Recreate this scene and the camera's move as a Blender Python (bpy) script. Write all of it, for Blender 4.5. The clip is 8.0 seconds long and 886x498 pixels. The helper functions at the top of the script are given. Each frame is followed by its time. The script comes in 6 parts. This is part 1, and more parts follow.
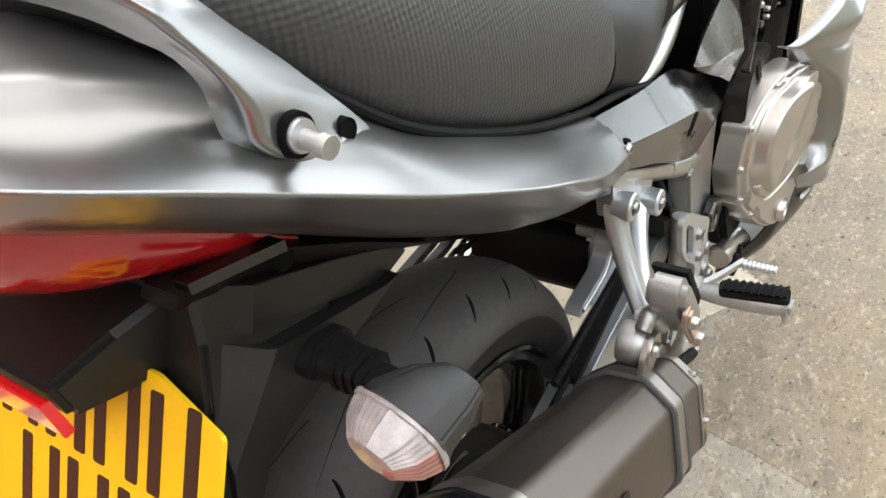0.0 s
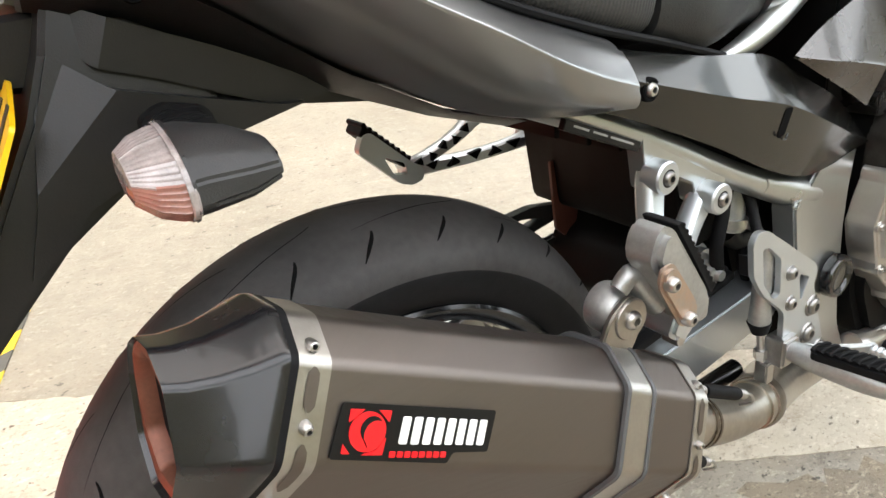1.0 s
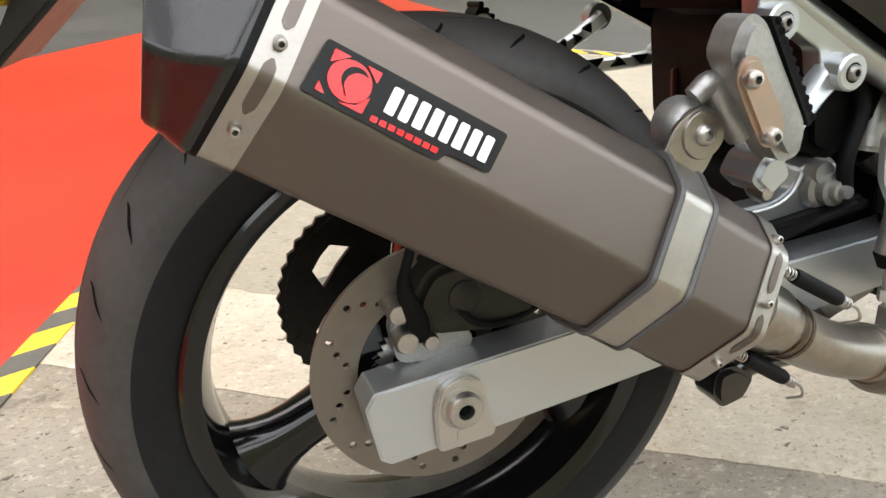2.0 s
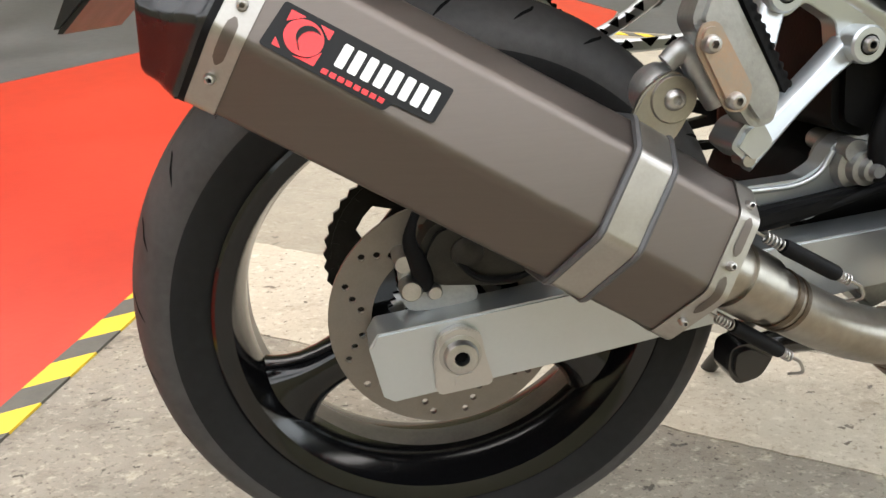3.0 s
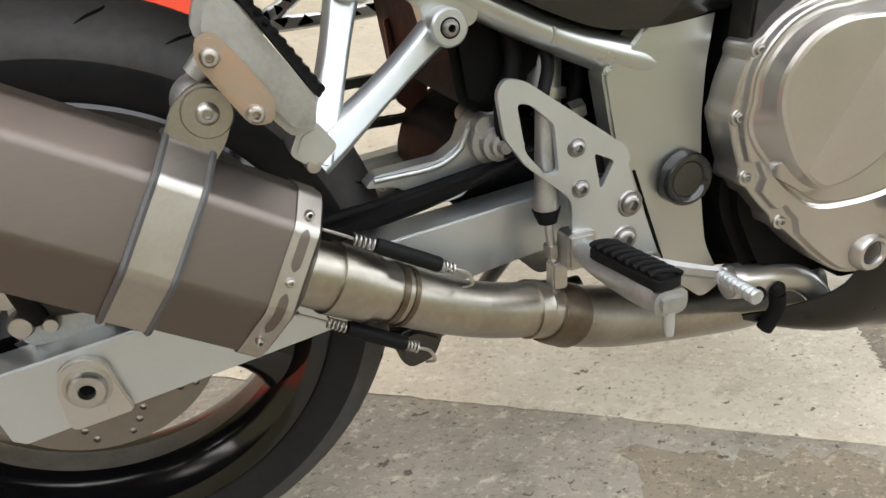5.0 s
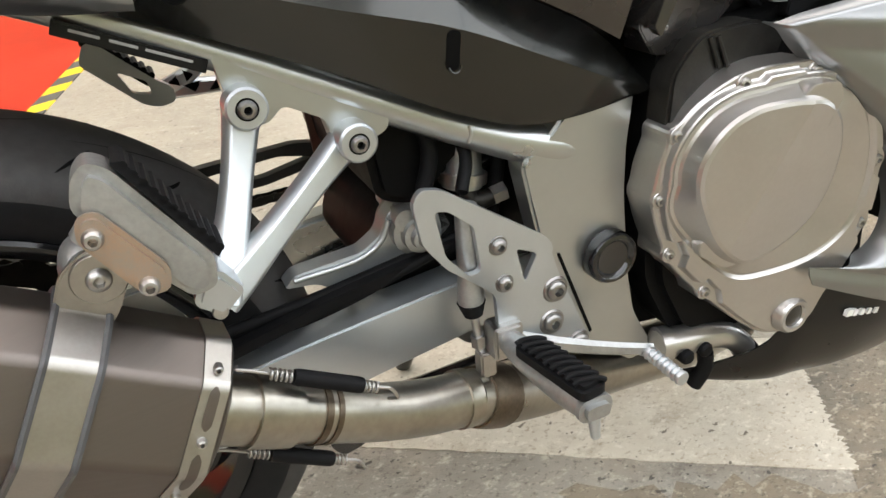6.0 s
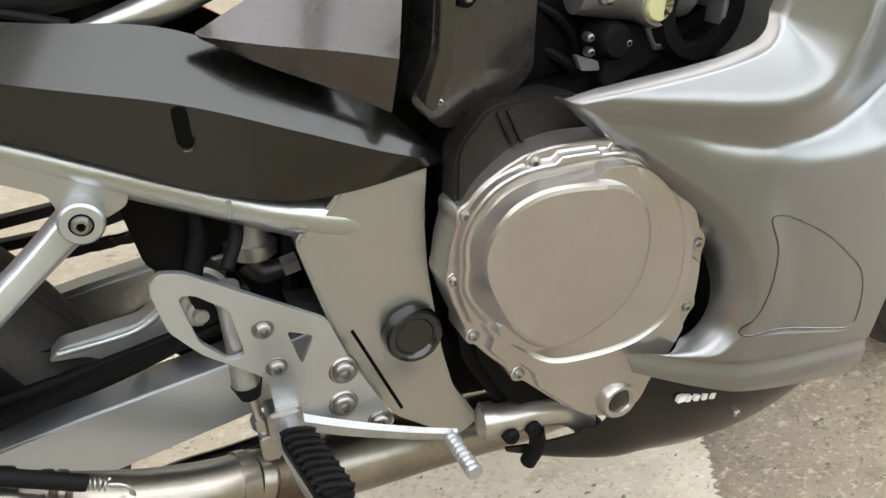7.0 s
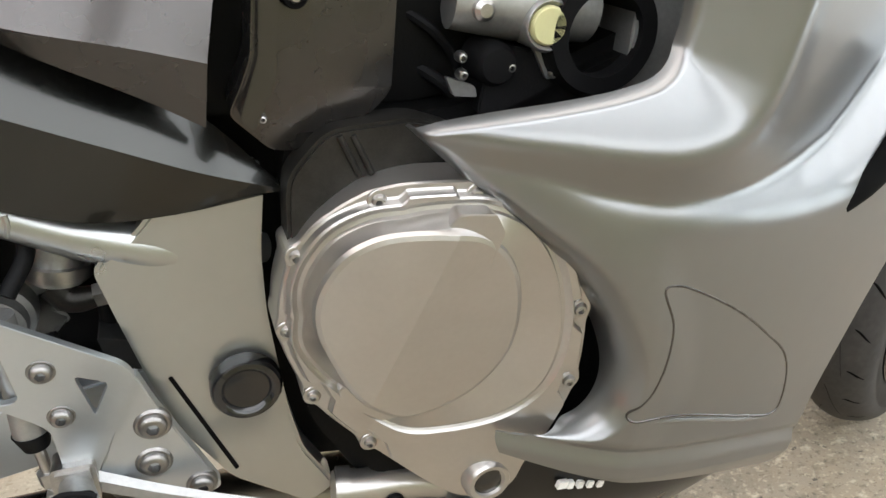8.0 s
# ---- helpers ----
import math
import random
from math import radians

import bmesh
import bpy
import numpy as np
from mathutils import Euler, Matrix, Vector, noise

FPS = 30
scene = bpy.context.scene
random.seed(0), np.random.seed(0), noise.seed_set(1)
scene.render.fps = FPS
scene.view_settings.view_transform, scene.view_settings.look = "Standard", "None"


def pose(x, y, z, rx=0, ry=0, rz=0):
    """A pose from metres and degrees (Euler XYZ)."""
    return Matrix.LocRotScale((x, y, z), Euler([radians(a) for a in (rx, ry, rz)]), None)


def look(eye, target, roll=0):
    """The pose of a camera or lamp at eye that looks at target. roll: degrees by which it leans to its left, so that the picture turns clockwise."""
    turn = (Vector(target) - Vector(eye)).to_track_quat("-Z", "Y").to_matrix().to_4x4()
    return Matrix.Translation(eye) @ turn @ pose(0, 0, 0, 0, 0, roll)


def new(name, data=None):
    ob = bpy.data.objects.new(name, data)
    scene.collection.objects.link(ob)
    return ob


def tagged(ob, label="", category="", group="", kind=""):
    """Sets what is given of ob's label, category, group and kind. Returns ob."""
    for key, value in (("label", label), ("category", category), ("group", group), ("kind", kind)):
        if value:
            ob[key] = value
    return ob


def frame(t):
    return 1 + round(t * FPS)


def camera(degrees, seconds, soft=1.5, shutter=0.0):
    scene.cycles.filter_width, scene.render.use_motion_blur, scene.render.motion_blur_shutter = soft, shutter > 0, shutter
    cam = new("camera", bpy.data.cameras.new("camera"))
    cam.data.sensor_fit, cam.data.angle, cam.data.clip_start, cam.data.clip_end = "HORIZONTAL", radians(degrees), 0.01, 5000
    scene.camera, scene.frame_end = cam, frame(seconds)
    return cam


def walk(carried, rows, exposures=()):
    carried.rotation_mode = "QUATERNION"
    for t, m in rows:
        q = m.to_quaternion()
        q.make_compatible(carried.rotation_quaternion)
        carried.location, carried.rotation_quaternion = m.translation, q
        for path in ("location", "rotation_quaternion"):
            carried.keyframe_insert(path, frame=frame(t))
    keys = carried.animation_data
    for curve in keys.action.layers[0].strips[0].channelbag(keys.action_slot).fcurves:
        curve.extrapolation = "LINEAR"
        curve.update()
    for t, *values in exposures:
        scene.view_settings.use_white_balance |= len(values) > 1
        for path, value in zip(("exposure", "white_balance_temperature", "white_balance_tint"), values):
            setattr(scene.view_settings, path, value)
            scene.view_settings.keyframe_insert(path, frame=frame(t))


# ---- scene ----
cam = camera(62.25, 8.0)
ROWS = [
    (0.0, (-0.358, -0.284, 1.098), (0.931, 0.516, -0.206), -0.3),
    (0.5, (-0.319, -0.419, 1.035), (0.797, 0.683, -0.206), 1.0),
    (1.0, (-0.253, -0.500, 0.920), (0.746, 0.891, -0.114), 0.3),
    (1.5, (-0.222, -0.541, 0.817), (0.548, 1.063, -0.095), 1.0),
    (2.0, (-0.203, -0.601, 0.727), (0.447, 1.055, -0.186), 3.4),
    (2.2, (-0.202, -0.629, 0.701), (0.382, 1.042, -0.231), 3.0),
    (3.3, (-0.060, -0.717, 0.732), (0.157, 1.037, -0.205), 0.9),
    (3.5, (-0.030, -0.738, 0.730), (0.159, 1.021, -0.203), 1.0),
    (4.0, (0.051, -0.741, 0.742), (0.327, 0.990, -0.221), 0.1),
    (4.5, (0.101, -0.723, 0.746), (0.553, 0.937, -0.273), -0.3),
    (4.7, (0.116, -0.712, 0.746), (0.630, 0.918, -0.292), -0.1),
    (5.8, (0.159, -0.643, 0.849), (0.813, 0.851, -0.309), -0.7),
    (6.0, (0.184, -0.629, 0.858), (0.856, 0.850, -0.308), -0.4),
    (6.5, (0.286, -0.617, 0.877), (0.974, 0.838, -0.310), 0.7),
    (7.0, (0.401, -0.634, 0.890), (1.038, 0.849, -0.290), 0.9),
    (7.5, (0.485, -0.621, 0.879), (1.125, 0.877, -0.281), 0.8),
    (8.0, (0.550, -0.590, 0.861), (1.181, 0.914, -0.296), 5.4),
]
walk(cam, [(t, look(eye, target, roll)) for t, eye, target, roll in ROWS], exposures=((0.0, 0.0), (0.5, 0.18), (1.0, 0.20), (1.5, 0.08), (2.0, 0.05), (3.3, -0.07), (8.0, -0.07)))

# ---- light ----
world = bpy.data.worlds.new("world")
world.use_nodes = True
world.node_tree.nodes["Background"].inputs[0].default_value = (0.75, 0.85, 1.0, 1)
world.node_tree.nodes["Background"].inputs[1].default_value = 0.03
scene.world = world


def lamp(name, size_x, size_y, power, m, color=(1, 1, 1)):
    data = bpy.data.lights.new(name, "AREA")
    data.shape, data.size, data.size_y, data.energy, data.color = "RECTANGLE", size_x, size_y, power, color
    ob = new(name, data)
    ob.matrix_world = m
    return ob


# ---- materials ----
def material(name, color, rough=0.5, metal=0.0, coat=0.0, vary=0.15, scale=40.0, bump=0.0, bump_scale=200.0,
             stretch=(1, 1, 1), rough_vary=0.1, second=None, spec=0.5):
    m = bpy.data.materials.new(name)
    m.use_nodes = True
    nt = m.node_tree
    b = nt.nodes["Principled BSDF"]
    b.inputs["Metallic"].default_value = metal
    b.inputs["Coat Weight"].default_value = coat
    b.inputs["Coat Roughness"].default_value = 0.08
    b.inputs["Specular IOR Level"].default_value = spec
    tc = nt.nodes.new("ShaderNodeTexCoord")
    mp = nt.nodes.new("ShaderNodeMapping")
    mp.inputs["Scale"].default_value = stretch
    nt.links.new(tc.outputs["Object"], mp.inputs["Vector"])

    def noise_node(sc, detail=4.0):
        n = nt.nodes.new("ShaderNodeTexNoise")
        n.inputs["Scale"].default_value, n.inputs["Detail"].default_value = sc, detail
        nt.links.new(mp.outputs["Vector"], n.inputs["Vector"])
        return n

    big, fine = noise_node(scale), noise_node(scale * 9, 2.0)
    mixf = nt.nodes.new("ShaderNodeMath")
    mixf.operation = "MULTIPLY_ADD"
    nt.links.new(big.outputs["Fac"], mixf.inputs[0])
    mixf.inputs[1].default_value = 0.7
    sub = nt.nodes.new("ShaderNodeMath")
    sub.operation = "MULTIPLY"
    nt.links.new(fine.outputs["Fac"], sub.inputs[0])
    sub.inputs[1].default_value = 0.3
    nt.links.new(sub.outputs[0], mixf.inputs[2])
    ramp = nt.nodes.new("ShaderNodeValToRGB")
    ramp.color_ramp.elements[0].position, ramp.color_ramp.elements[1].position = 0.3, 0.7
    lo = tuple(c * (1 - vary) for c in color)
    hi = second or tuple(min(1, c * (1 + vary)) for c in color)
    ramp.color_ramp.elements[0].color, ramp.color_ramp.elements[1].color = (*lo, 1), (*hi, 1)
    nt.links.new(mixf.outputs[0], ramp.inputs[0])
    nt.links.new(ramp.outputs[0], b.inputs["Base Color"])
    rr = nt.nodes.new("ShaderNodeMapRange")
    rr.inputs["From Min"].default_value, rr.inputs["From Max"].default_value = 0.3, 0.7
    rr.inputs["To Min"].default_value = max(0.02, rough * (1 - rough_vary))
    rr.inputs["To Max"].default_value = min(1, rough * (1 + rough_vary))
    nt.links.new(big.outputs["Fac"], rr.inputs["Value"])
    nt.links.new(rr.outputs[0], b.inputs["Roughness"])
    if bump:
        bn, bp = noise_node(bump_scale, 2.0), nt.nodes.new("ShaderNodeBump")
        bp.inputs["Strength"].default_value, bp.inputs["Distance"].default_value = bump, 0.002
        nt.links.new(bn.outputs["Fac"], bp.inputs["Height"])
        nt.links.new(bp.outputs[0], b.inputs["Normal"])
    return m


SILVER = material("silver_paint", (0.265, 0.270, 0.272), 0.295, 0.9, 0.35, 0.03, 8, rough_vary=0.06)
CAST = material("cast_silver", (0.50, 0.485, 0.465), 0.31, 0.9, 0.15, 0.05, 25, 0.03, 900)
FRAME = material("frame_silver", (0.45, 0.465, 0.455), 0.30, 0.9, 0.2, 0.03, 12)
SATIN_ALLOY = material("satin_alloy", (0.52, 0.55, 0.57), 0.36, 0.85, 0.1, 0.03, 30)
PALE_CAP = material("pale_yellow_cap", (0.58, 0.56, 0.30), 0.5, 0, 0, 0.05, 40)
EDGE_RUBBER = material("grey_edge_rubber", (0.06, 0.06, 0.062), 0.4, 0, 0, 0.15, 40)
GREY_INK = material("worn_grey_print", (0.30, 0.30, 0.29), 0.5, 0, 0, 0.2, 200)
RAW_ALLOY = material("raw_alloy", (0.38, 0.385, 0.38), 0.45, 0.85, 0, 0.2, 30, 0.1, 300)
STEEL = material("zinc_steel", (0.45, 0.44, 0.425), 0.36, 1.0, 0, 0.15, 90)
BOLT_GREY = material("dull_bolt_steel", (0.30, 0.29, 0.28), 0.36, 1.0, 0, 0.2, 90)
DARK_STEEL = material("dark_steel", (0.035, 0.033, 0.03), 0.45, 0.7, 0, 0.3, 70, spec=0.35)
TITAN = material("brushed_titanium", (0.155, 0.134, 0.121), 0.44, 1.0, 0, 0.06, 14, 0.03, 120, (1, 1, 30))
PIPE = material("stainless_pipe", (0.36, 0.335, 0.29), 0.30, 1.0, 0, 0.22, 14, 0.03, 200)
PIPE_HOT = material("heat_stained_pipe", (0.15, 0.12, 0.09), 0.42, 1.0, 0, 0.4, 30)
COPPER = material("copper_brown", (0.14, 0.055, 0.035), 0.45, 0.5, 0, 0.3, 40)
STRAP = material("brushed_strap", (0.38, 0.362, 0.335), 0.36, 1.0, 0, 0.10, 40)
BLACK_GLOSS = material("gloss_black", (0.006, 0.006, 0.0065), 0.2, 0.0, 0.6, 0.2, 40)
BLACK_RIM = material("gloss_black_alloy", (0.003, 0.003, 0.0034), 0.13, 0.0, 0.0, 0.15, 30, spec=0.5)
BLACK_PANEL = material("satin_black_panel", (0.036, 0.037, 0.034), 0.24, 0.9, 0.55, 0.06, 20, rough_vary=0.08)
GREY_PANEL = material("dark_grey_metallic", (0.075, 0.070, 0.067), 0.27, 0.85, 0.5, 0.06, 30)
BELLY = material("dark_belly_paint", (0.009, 0.009, 0.0088), 0.30, 0.25, 0.12, 0.1, 30)
PLASTIC = material("black_plastic", (0.018, 0.018, 0.018), 0.42, 0.0, 0, 0.25, 40, 0.12, 900, spec=0.45)
MUDGUARD = material("black_mudguard_plastic", (0.010, 0.0098, 0.0096), 0.38, 0.0, 0, 0.15, 25, 0.10, 900, spec=0.36)
RUBBER = material("black_rubber", (0.006, 0.006, 0.0065), 0.62, 0.0, 0, 0.25, 25, 0.1, 500, spec=0.12)
TYRE = material("tyre_rubber", (0.048, 0.046, 0.045), 0.66, 0.0, 0, 0.3, 12, 0.08, 500, spec=0.28)
SIDEWALL = material("tyre_sidewall", (0.012, 0.012, 0.0125), 0.55, 0.0, 0, 0.3, 12, 0.05, 500, spec=0.15)
CAP_BLACK = material("end_cap_black", (0.007, 0.007, 0.008), 0.26, 0.0, 0.3, 0.2, 30, 0.03, 80, spec=0.4)
# near-black colour that stands for the shade inside cuts, bores, slots and seams
HOLLOW_SHADE = material("groove_shade", (0.003, 0.003, 0.003), 0.9, 0.0, 0, 0.1, 30, spec=0.1)
SEAT = material("seat_vinyl", (0.040, 0.040, 0.040), 0.46, 0.0, 0, 0.1, 30, 0.2, 900, spec=0.4)


def ribbed(m, pitch, depth):
    """Fine moulded ribs across x, broken into dots along z."""
    nt = m.node_tree
    tc = nt.nodes.new("ShaderNodeTexCoord")
    waves = []
    for axis in ("X", "Z"):
        w = nt.nodes.new("ShaderNodeTexWave")
        w.bands_direction = axis
        w.inputs["Scale"].default_value = 2 * math.pi / (20 * pitch)
        w.inputs["Distortion"].default_value = 0.0
        nt.links.new(tc.outputs["Object"], w.inputs["Vector"])
        waves.append(w)
    mul = nt.nodes.new("ShaderNodeMath")
    mul.operation = "MULTIPLY_ADD"
    nt.links.new(waves[1].outputs["Fac"], mul.inputs[0])
    mul.inputs[1].default_value = 0.45
    nt.links.new(waves[0].outputs["Fac"], mul.inputs[2])
    bp = nt.nodes.new("ShaderNodeBump")
    bp.inputs["Strength"].default_value, bp.inputs["Distance"].default_value = depth, 0.001
    nt.links.new(mul.outputs[0], bp.inputs["Height"])
    nt.links.new(bp.outputs[0], nt.nodes["Principled BSDF"].inputs["Normal"])


ribbed(SEAT, 0.0042, 0.45)
SEAT_SMOOTH = material("smooth_seat_vinyl", (0.022, 0.023, 0.023), 0.45, 0.0, 0, 0.1, 30, 0.2, 700, spec=0.35)
DISC = material("brake_disc_steel", (0.20, 0.178, 0.152), 0.5, 0.7, 0, 0.1, 60, 0.05, 300)
ENGINE = material("engine_black", (0.003, 0.003, 0.003), 0.55, 0.0, 0, 0.3, 40, 0.1, 300, spec=0.12)
RED_LENS = material("red_lens", (0.33, 0.006, 0.010), 0.14, 0.0, 0.7, 0.15, 20)
REFLECT = material("red_reflector", (0.65, 0.01, 0.012), 0.15, 0.0, 0.7, 0.1, 200)
LENS_PINK = material("pinkish_lens", (0.27, 0.125, 0.10), 0.14, 0.05, 0.6, 0.25, 90)
LENS = material("clear_lens", (0.27, 0.235, 0.225), 0.12, 0.1, 0.7, 0.3, 90)
YELLOW = material("plate_yellow", (0.86, 0.52, 0.008), 0.35, 0.0, 0.2, 0.03, 20)
BARREL = material("grey_rim_barrel", (0.13, 0.122, 0.112), 0.34, 0.5, 0, 0.3, 30)
INK = material("plate_ink", (0.03, 0.02, 0.012), 0.4, 0.0, 0, 0.1, 40)
WHITE_INK = material("white_print", (0.82, 0.82, 0.80), 0.4, 0.0, 0, 0.03, 40)
LILAC_INK = material("lilac_print", (0.35, 0.25, 0.45), 0.4, 0.0, 0, 0.03, 40)
BADGE_RED = material("badge_red", (0.72, 0.006, 0.012), 0.3, 0.0, 0.3, 0.03, 40)
BADGE_BLACK = material("badge_black", (0.005, 0.005, 0.0055), 0.35, 0.0, 0.0, 0.05, 40, spec=0.25)
FLAP = material("brown_flap", (0.085, 0.030, 0.020), 0.4, 0.0, 0, 0.2, 30)
WORN_ALLOY = material("worn_heel_guard", (0.52, 0.47, 0.42), 0.42, 0.85, 0, 0.25, 60, 0.1, 200, second=(0.50, 0.34, 0.24))


def floor_material(name, low, high, rough, grit, chip, tan, pits=0.8, spread=0.5):
    """Worn concrete: broad stains, drawn-out scuffs, dark grit, pale chips and small pits."""
    m = material(name, low, rough, 0, 0, 0.14, 2.2, second=high)
    nt, b = m.node_tree, m.node_tree.nodes["Principled BSDF"]
    tc = nt.nodes.new("ShaderNodeTexCoord")
    col = b.inputs["Base Color"].links[0].from_socket
    heights = []

    def mapped(stretch, turn):
        mp = nt.nodes.new("ShaderNodeMapping")
        mp.inputs["Scale"].default_value = (stretch, 1, 1)
        mp.inputs["Rotation"].default_value = (0, 0, turn)
        nt.links.new(tc.outputs["Object"], mp.inputs["Vector"])
        return mp.outputs[0]

    def blend(value, lo, hi, most, tint, col):
        r = nt.nodes.new("ShaderNodeMapRange")
        r.inputs["From Min"].default_value, r.inputs["From Max"].default_value, r.inputs["To Max"].default_value = lo, hi, most
        nt.links.new(value, r.inputs["Value"])
        mx = nt.nodes.new("ShaderNodeMixRGB")
        nt.links.new(r.outputs[0], mx.inputs[0])
        nt.links.new(col, mx.inputs[1])
        mx.inputs[2].default_value = (*tint, 1)
        heights.append(r.outputs[0])
        return mx.outputs[0]

    for scale, detail, lo, hi, tint, most, stretch in ((1.6, 5, 0.46, 0.66, tan, spread, 1.0), (20, 8, 0.55, 0.70, grit, 0.75, 0.55), (48, 6, 0.56, 0.66, chip, 0.75, 0.6), (7, 7, 0.50, 0.72, grit, 0.5, 0.5), (130, 3, 0.55, 0.68, grit, 0.75, 0.7), (95, 3, 0.57, 0.68, chip, 0.6, 0.7)):
        n = nt.nodes.new("ShaderNodeTexNoise")
        n.inputs["Scale"].default_value, n.inputs["Detail"].default_value, n.inputs["Roughness"].default_value = scale, detail, 0.72
        nt.links.new(mapped(stretch, 0.55), n.inputs["Vector"])
        col = blend(n.outputs["Fac"], lo, hi, most, tint, col)
    for scale, size in ((30, 0.16), (75, 0.20)):
        v = nt.nodes.new("ShaderNodeTexVoronoi")
        v.inputs["Scale"].default_value, v.inputs["Randomness"].default_value = scale, 1.0
        wob, add = nt.nodes.new("ShaderNodeTexNoise"), nt.nodes.new("ShaderNodeVectorMath")
        wob.inputs["Scale"].default_value, wob.inputs["Detail"].default_value = scale * 1.7, 4
        scl = nt.nodes.new("ShaderNodeVectorMath")
        scl.operation = "SCALE"
        scl.inputs["Scale"].default_value = 0.9 / scale
        nt.links.new(tc.outputs["Object"], wob.inputs["Vector"])
        nt.links.new(wob.outputs["Color"], scl.inputs[0])
        nt.links.new(mapped(0.45, 0.9), add.inputs[0])
        nt.links.new(scl.outputs[0], add.inputs[1])
        nt.links.new(add.outputs[0], v.inputs["Vector"])
        sep = nt.nodes.new("ShaderNodeSeparateColor")
        nt.links.new(v.outputs["Color"], sep.inputs[0])
        lim = nt.nodes.new("ShaderNodeMath")
        lim.operation = "MULTIPLY"
        lim.inputs[1].default_value = size
        nt.links.new(sep.outputs[0], lim.inputs[0])
        cut = nt.nodes.new("ShaderNodeMath")
        cut.operation = "SUBTRACT"
        nt.links.new(lim.outputs[0], cut.inputs[0])
        nt.links.new(v.outputs["Distance"], cut.inputs[1])
        col = blend(cut.outputs[0], 0.0, 0.03, pits, tuple(0.35 * g for g in grit), col)
    nt.links.new(col, b.inputs["Base Color"])
    rough_n, bp = nt.nodes.new("ShaderNodeTexNoise"), nt.nodes.new("ShaderNodeBump")
    rough_n.inputs["Scale"].default_value, rough_n.inputs["Detail"].default_value, rough_n.inputs["Roughness"].default_value = 45, 9, 0.75
    nt.links.new(mapped(0.7, 0.55), rough_n.inputs["Vector"])
    low_h = nt.nodes.new("ShaderNodeMath")
    low_h.operation = "SUBTRACT"
    nt.links.new(rough_n.outputs["Fac"], low_h.inputs[0])
    nt.links.new(heights[-2], low_h.inputs[1])
    bp.inputs["Strength"].default_value, bp.inputs["Distance"].default_value = 0.75, 0.006
    nt.links.new(low_h.outputs[0], bp.inputs["Height"])
    nt.links.new(bp.outputs[0], b.inputs["Normal"])
    return m


CONCRETE = floor_material("worn_concrete", (0.242, 0.217, 0.178), (0.36, 0.323, 0.264), 0.6, (0.108, 0.093, 0.073), (0.54, 0.485, 0.392), (0.38, 0.312, 0.224), 0.75, 0.65)
WHITE_LINE = floor_material("worn_white_floor_paint", (0.56, 0.505, 0.40), (0.68, 0.62, 0.505), 0.55, (0.36, 0.29, 0.20), (0.74, 0.685, 0.575), (0.52, 0.435, 0.315), 0.85, 0.55)
BROWN_CONCRETE = floor_material("brown_worn_concrete", (0.175, 0.146, 0.105), (0.275, 0.228, 0.163), 0.6, (0.080, 0.064, 0.044), (0.48, 0.41, 0.30), (0.32, 0.245, 0.152), 0.75, 0.8)
FAR_CONCRETE = floor_material("pale_concrete", (0.33, 0.297, 0.232), (0.41, 0.37, 0.292), 0.5, (0.26, 0.222, 0.165), (0.46, 0.42, 0.34), (0.35, 0.298, 0.218), 0.6, 0.5)
RED_MAT = material("red_floor_paint", (0.47, 0.025, 0.0085), 0.38, 0, 0.1, 0.08, 2.0, 0.1, 80, second=(0.54, 0.040, 0.013))
DARK_MAT = material("dark_grey_floor", (0.075, 0.075, 0.072), 0.5, 0, 0, 0.35, 3.0, 0.2, 60)
TAPE_YELLOW = material("yellow_tape", (0.80, 0.56, 0.03), 0.4, 0, 0, 0.12, 30)
TAPE_BLACK = material("black_tape", (0.10, 0.095, 0.08), 0.5, 0, 0, 0.2, 30)
WALL = material("painted_wall", (0.32, 0.30, 0.18), 0.7, 0, 0, 0.05, 1.5)
CEIL = material("ceiling_paint", (0.60, 0.70, 0.80), 0.8, 0, 0, 0.04, 1.5)


def glow(name, color, strength):
    m = bpy.data.materials.new(name)
    m.use_nodes = True
    b = m.node_tree.nodes["Principled BSDF"]
    b.inputs["Emission Color"].default_value = (*color, 1)
    b.inputs["Emission Strength"].default_value = strength
    return m


DAYLIGHT = glow("overcast_daylight", (0.82, 0.92, 1.0), 2.7)
TUBE_GLOW = glow("lamp_diffuser", (0.96, 0.98, 1.0), 1.0)


# ---- mesh helpers ----
from mathutils.bvhtree import BVHTree


def part(name, bm, mat, parent=None, label="", smooth=38):
    bmesh.ops.recalc_face_normals(bm, faces=bm.faces)
    me = bpy.data.meshes.new(name)
    bm.to_mesh(me)
    bm.free()
    for m in (mat if isinstance(mat, (list, tuple)) else [mat]):
        me.materials.append(m)
    for p in me.polygons:
        p.use_smooth = True
    me.set_sharp_from_angle(angle=radians(smooth))
    ob = new(name, me)
    ob.parent = parent
    if 12 < len(me.polygons) < 1500:
        even = ob.modifiers.new("even_normals", "WEIGHTED_NORMAL")
        even.keep_sharp = True
        even.weight = 80
    return tagged(ob, label)


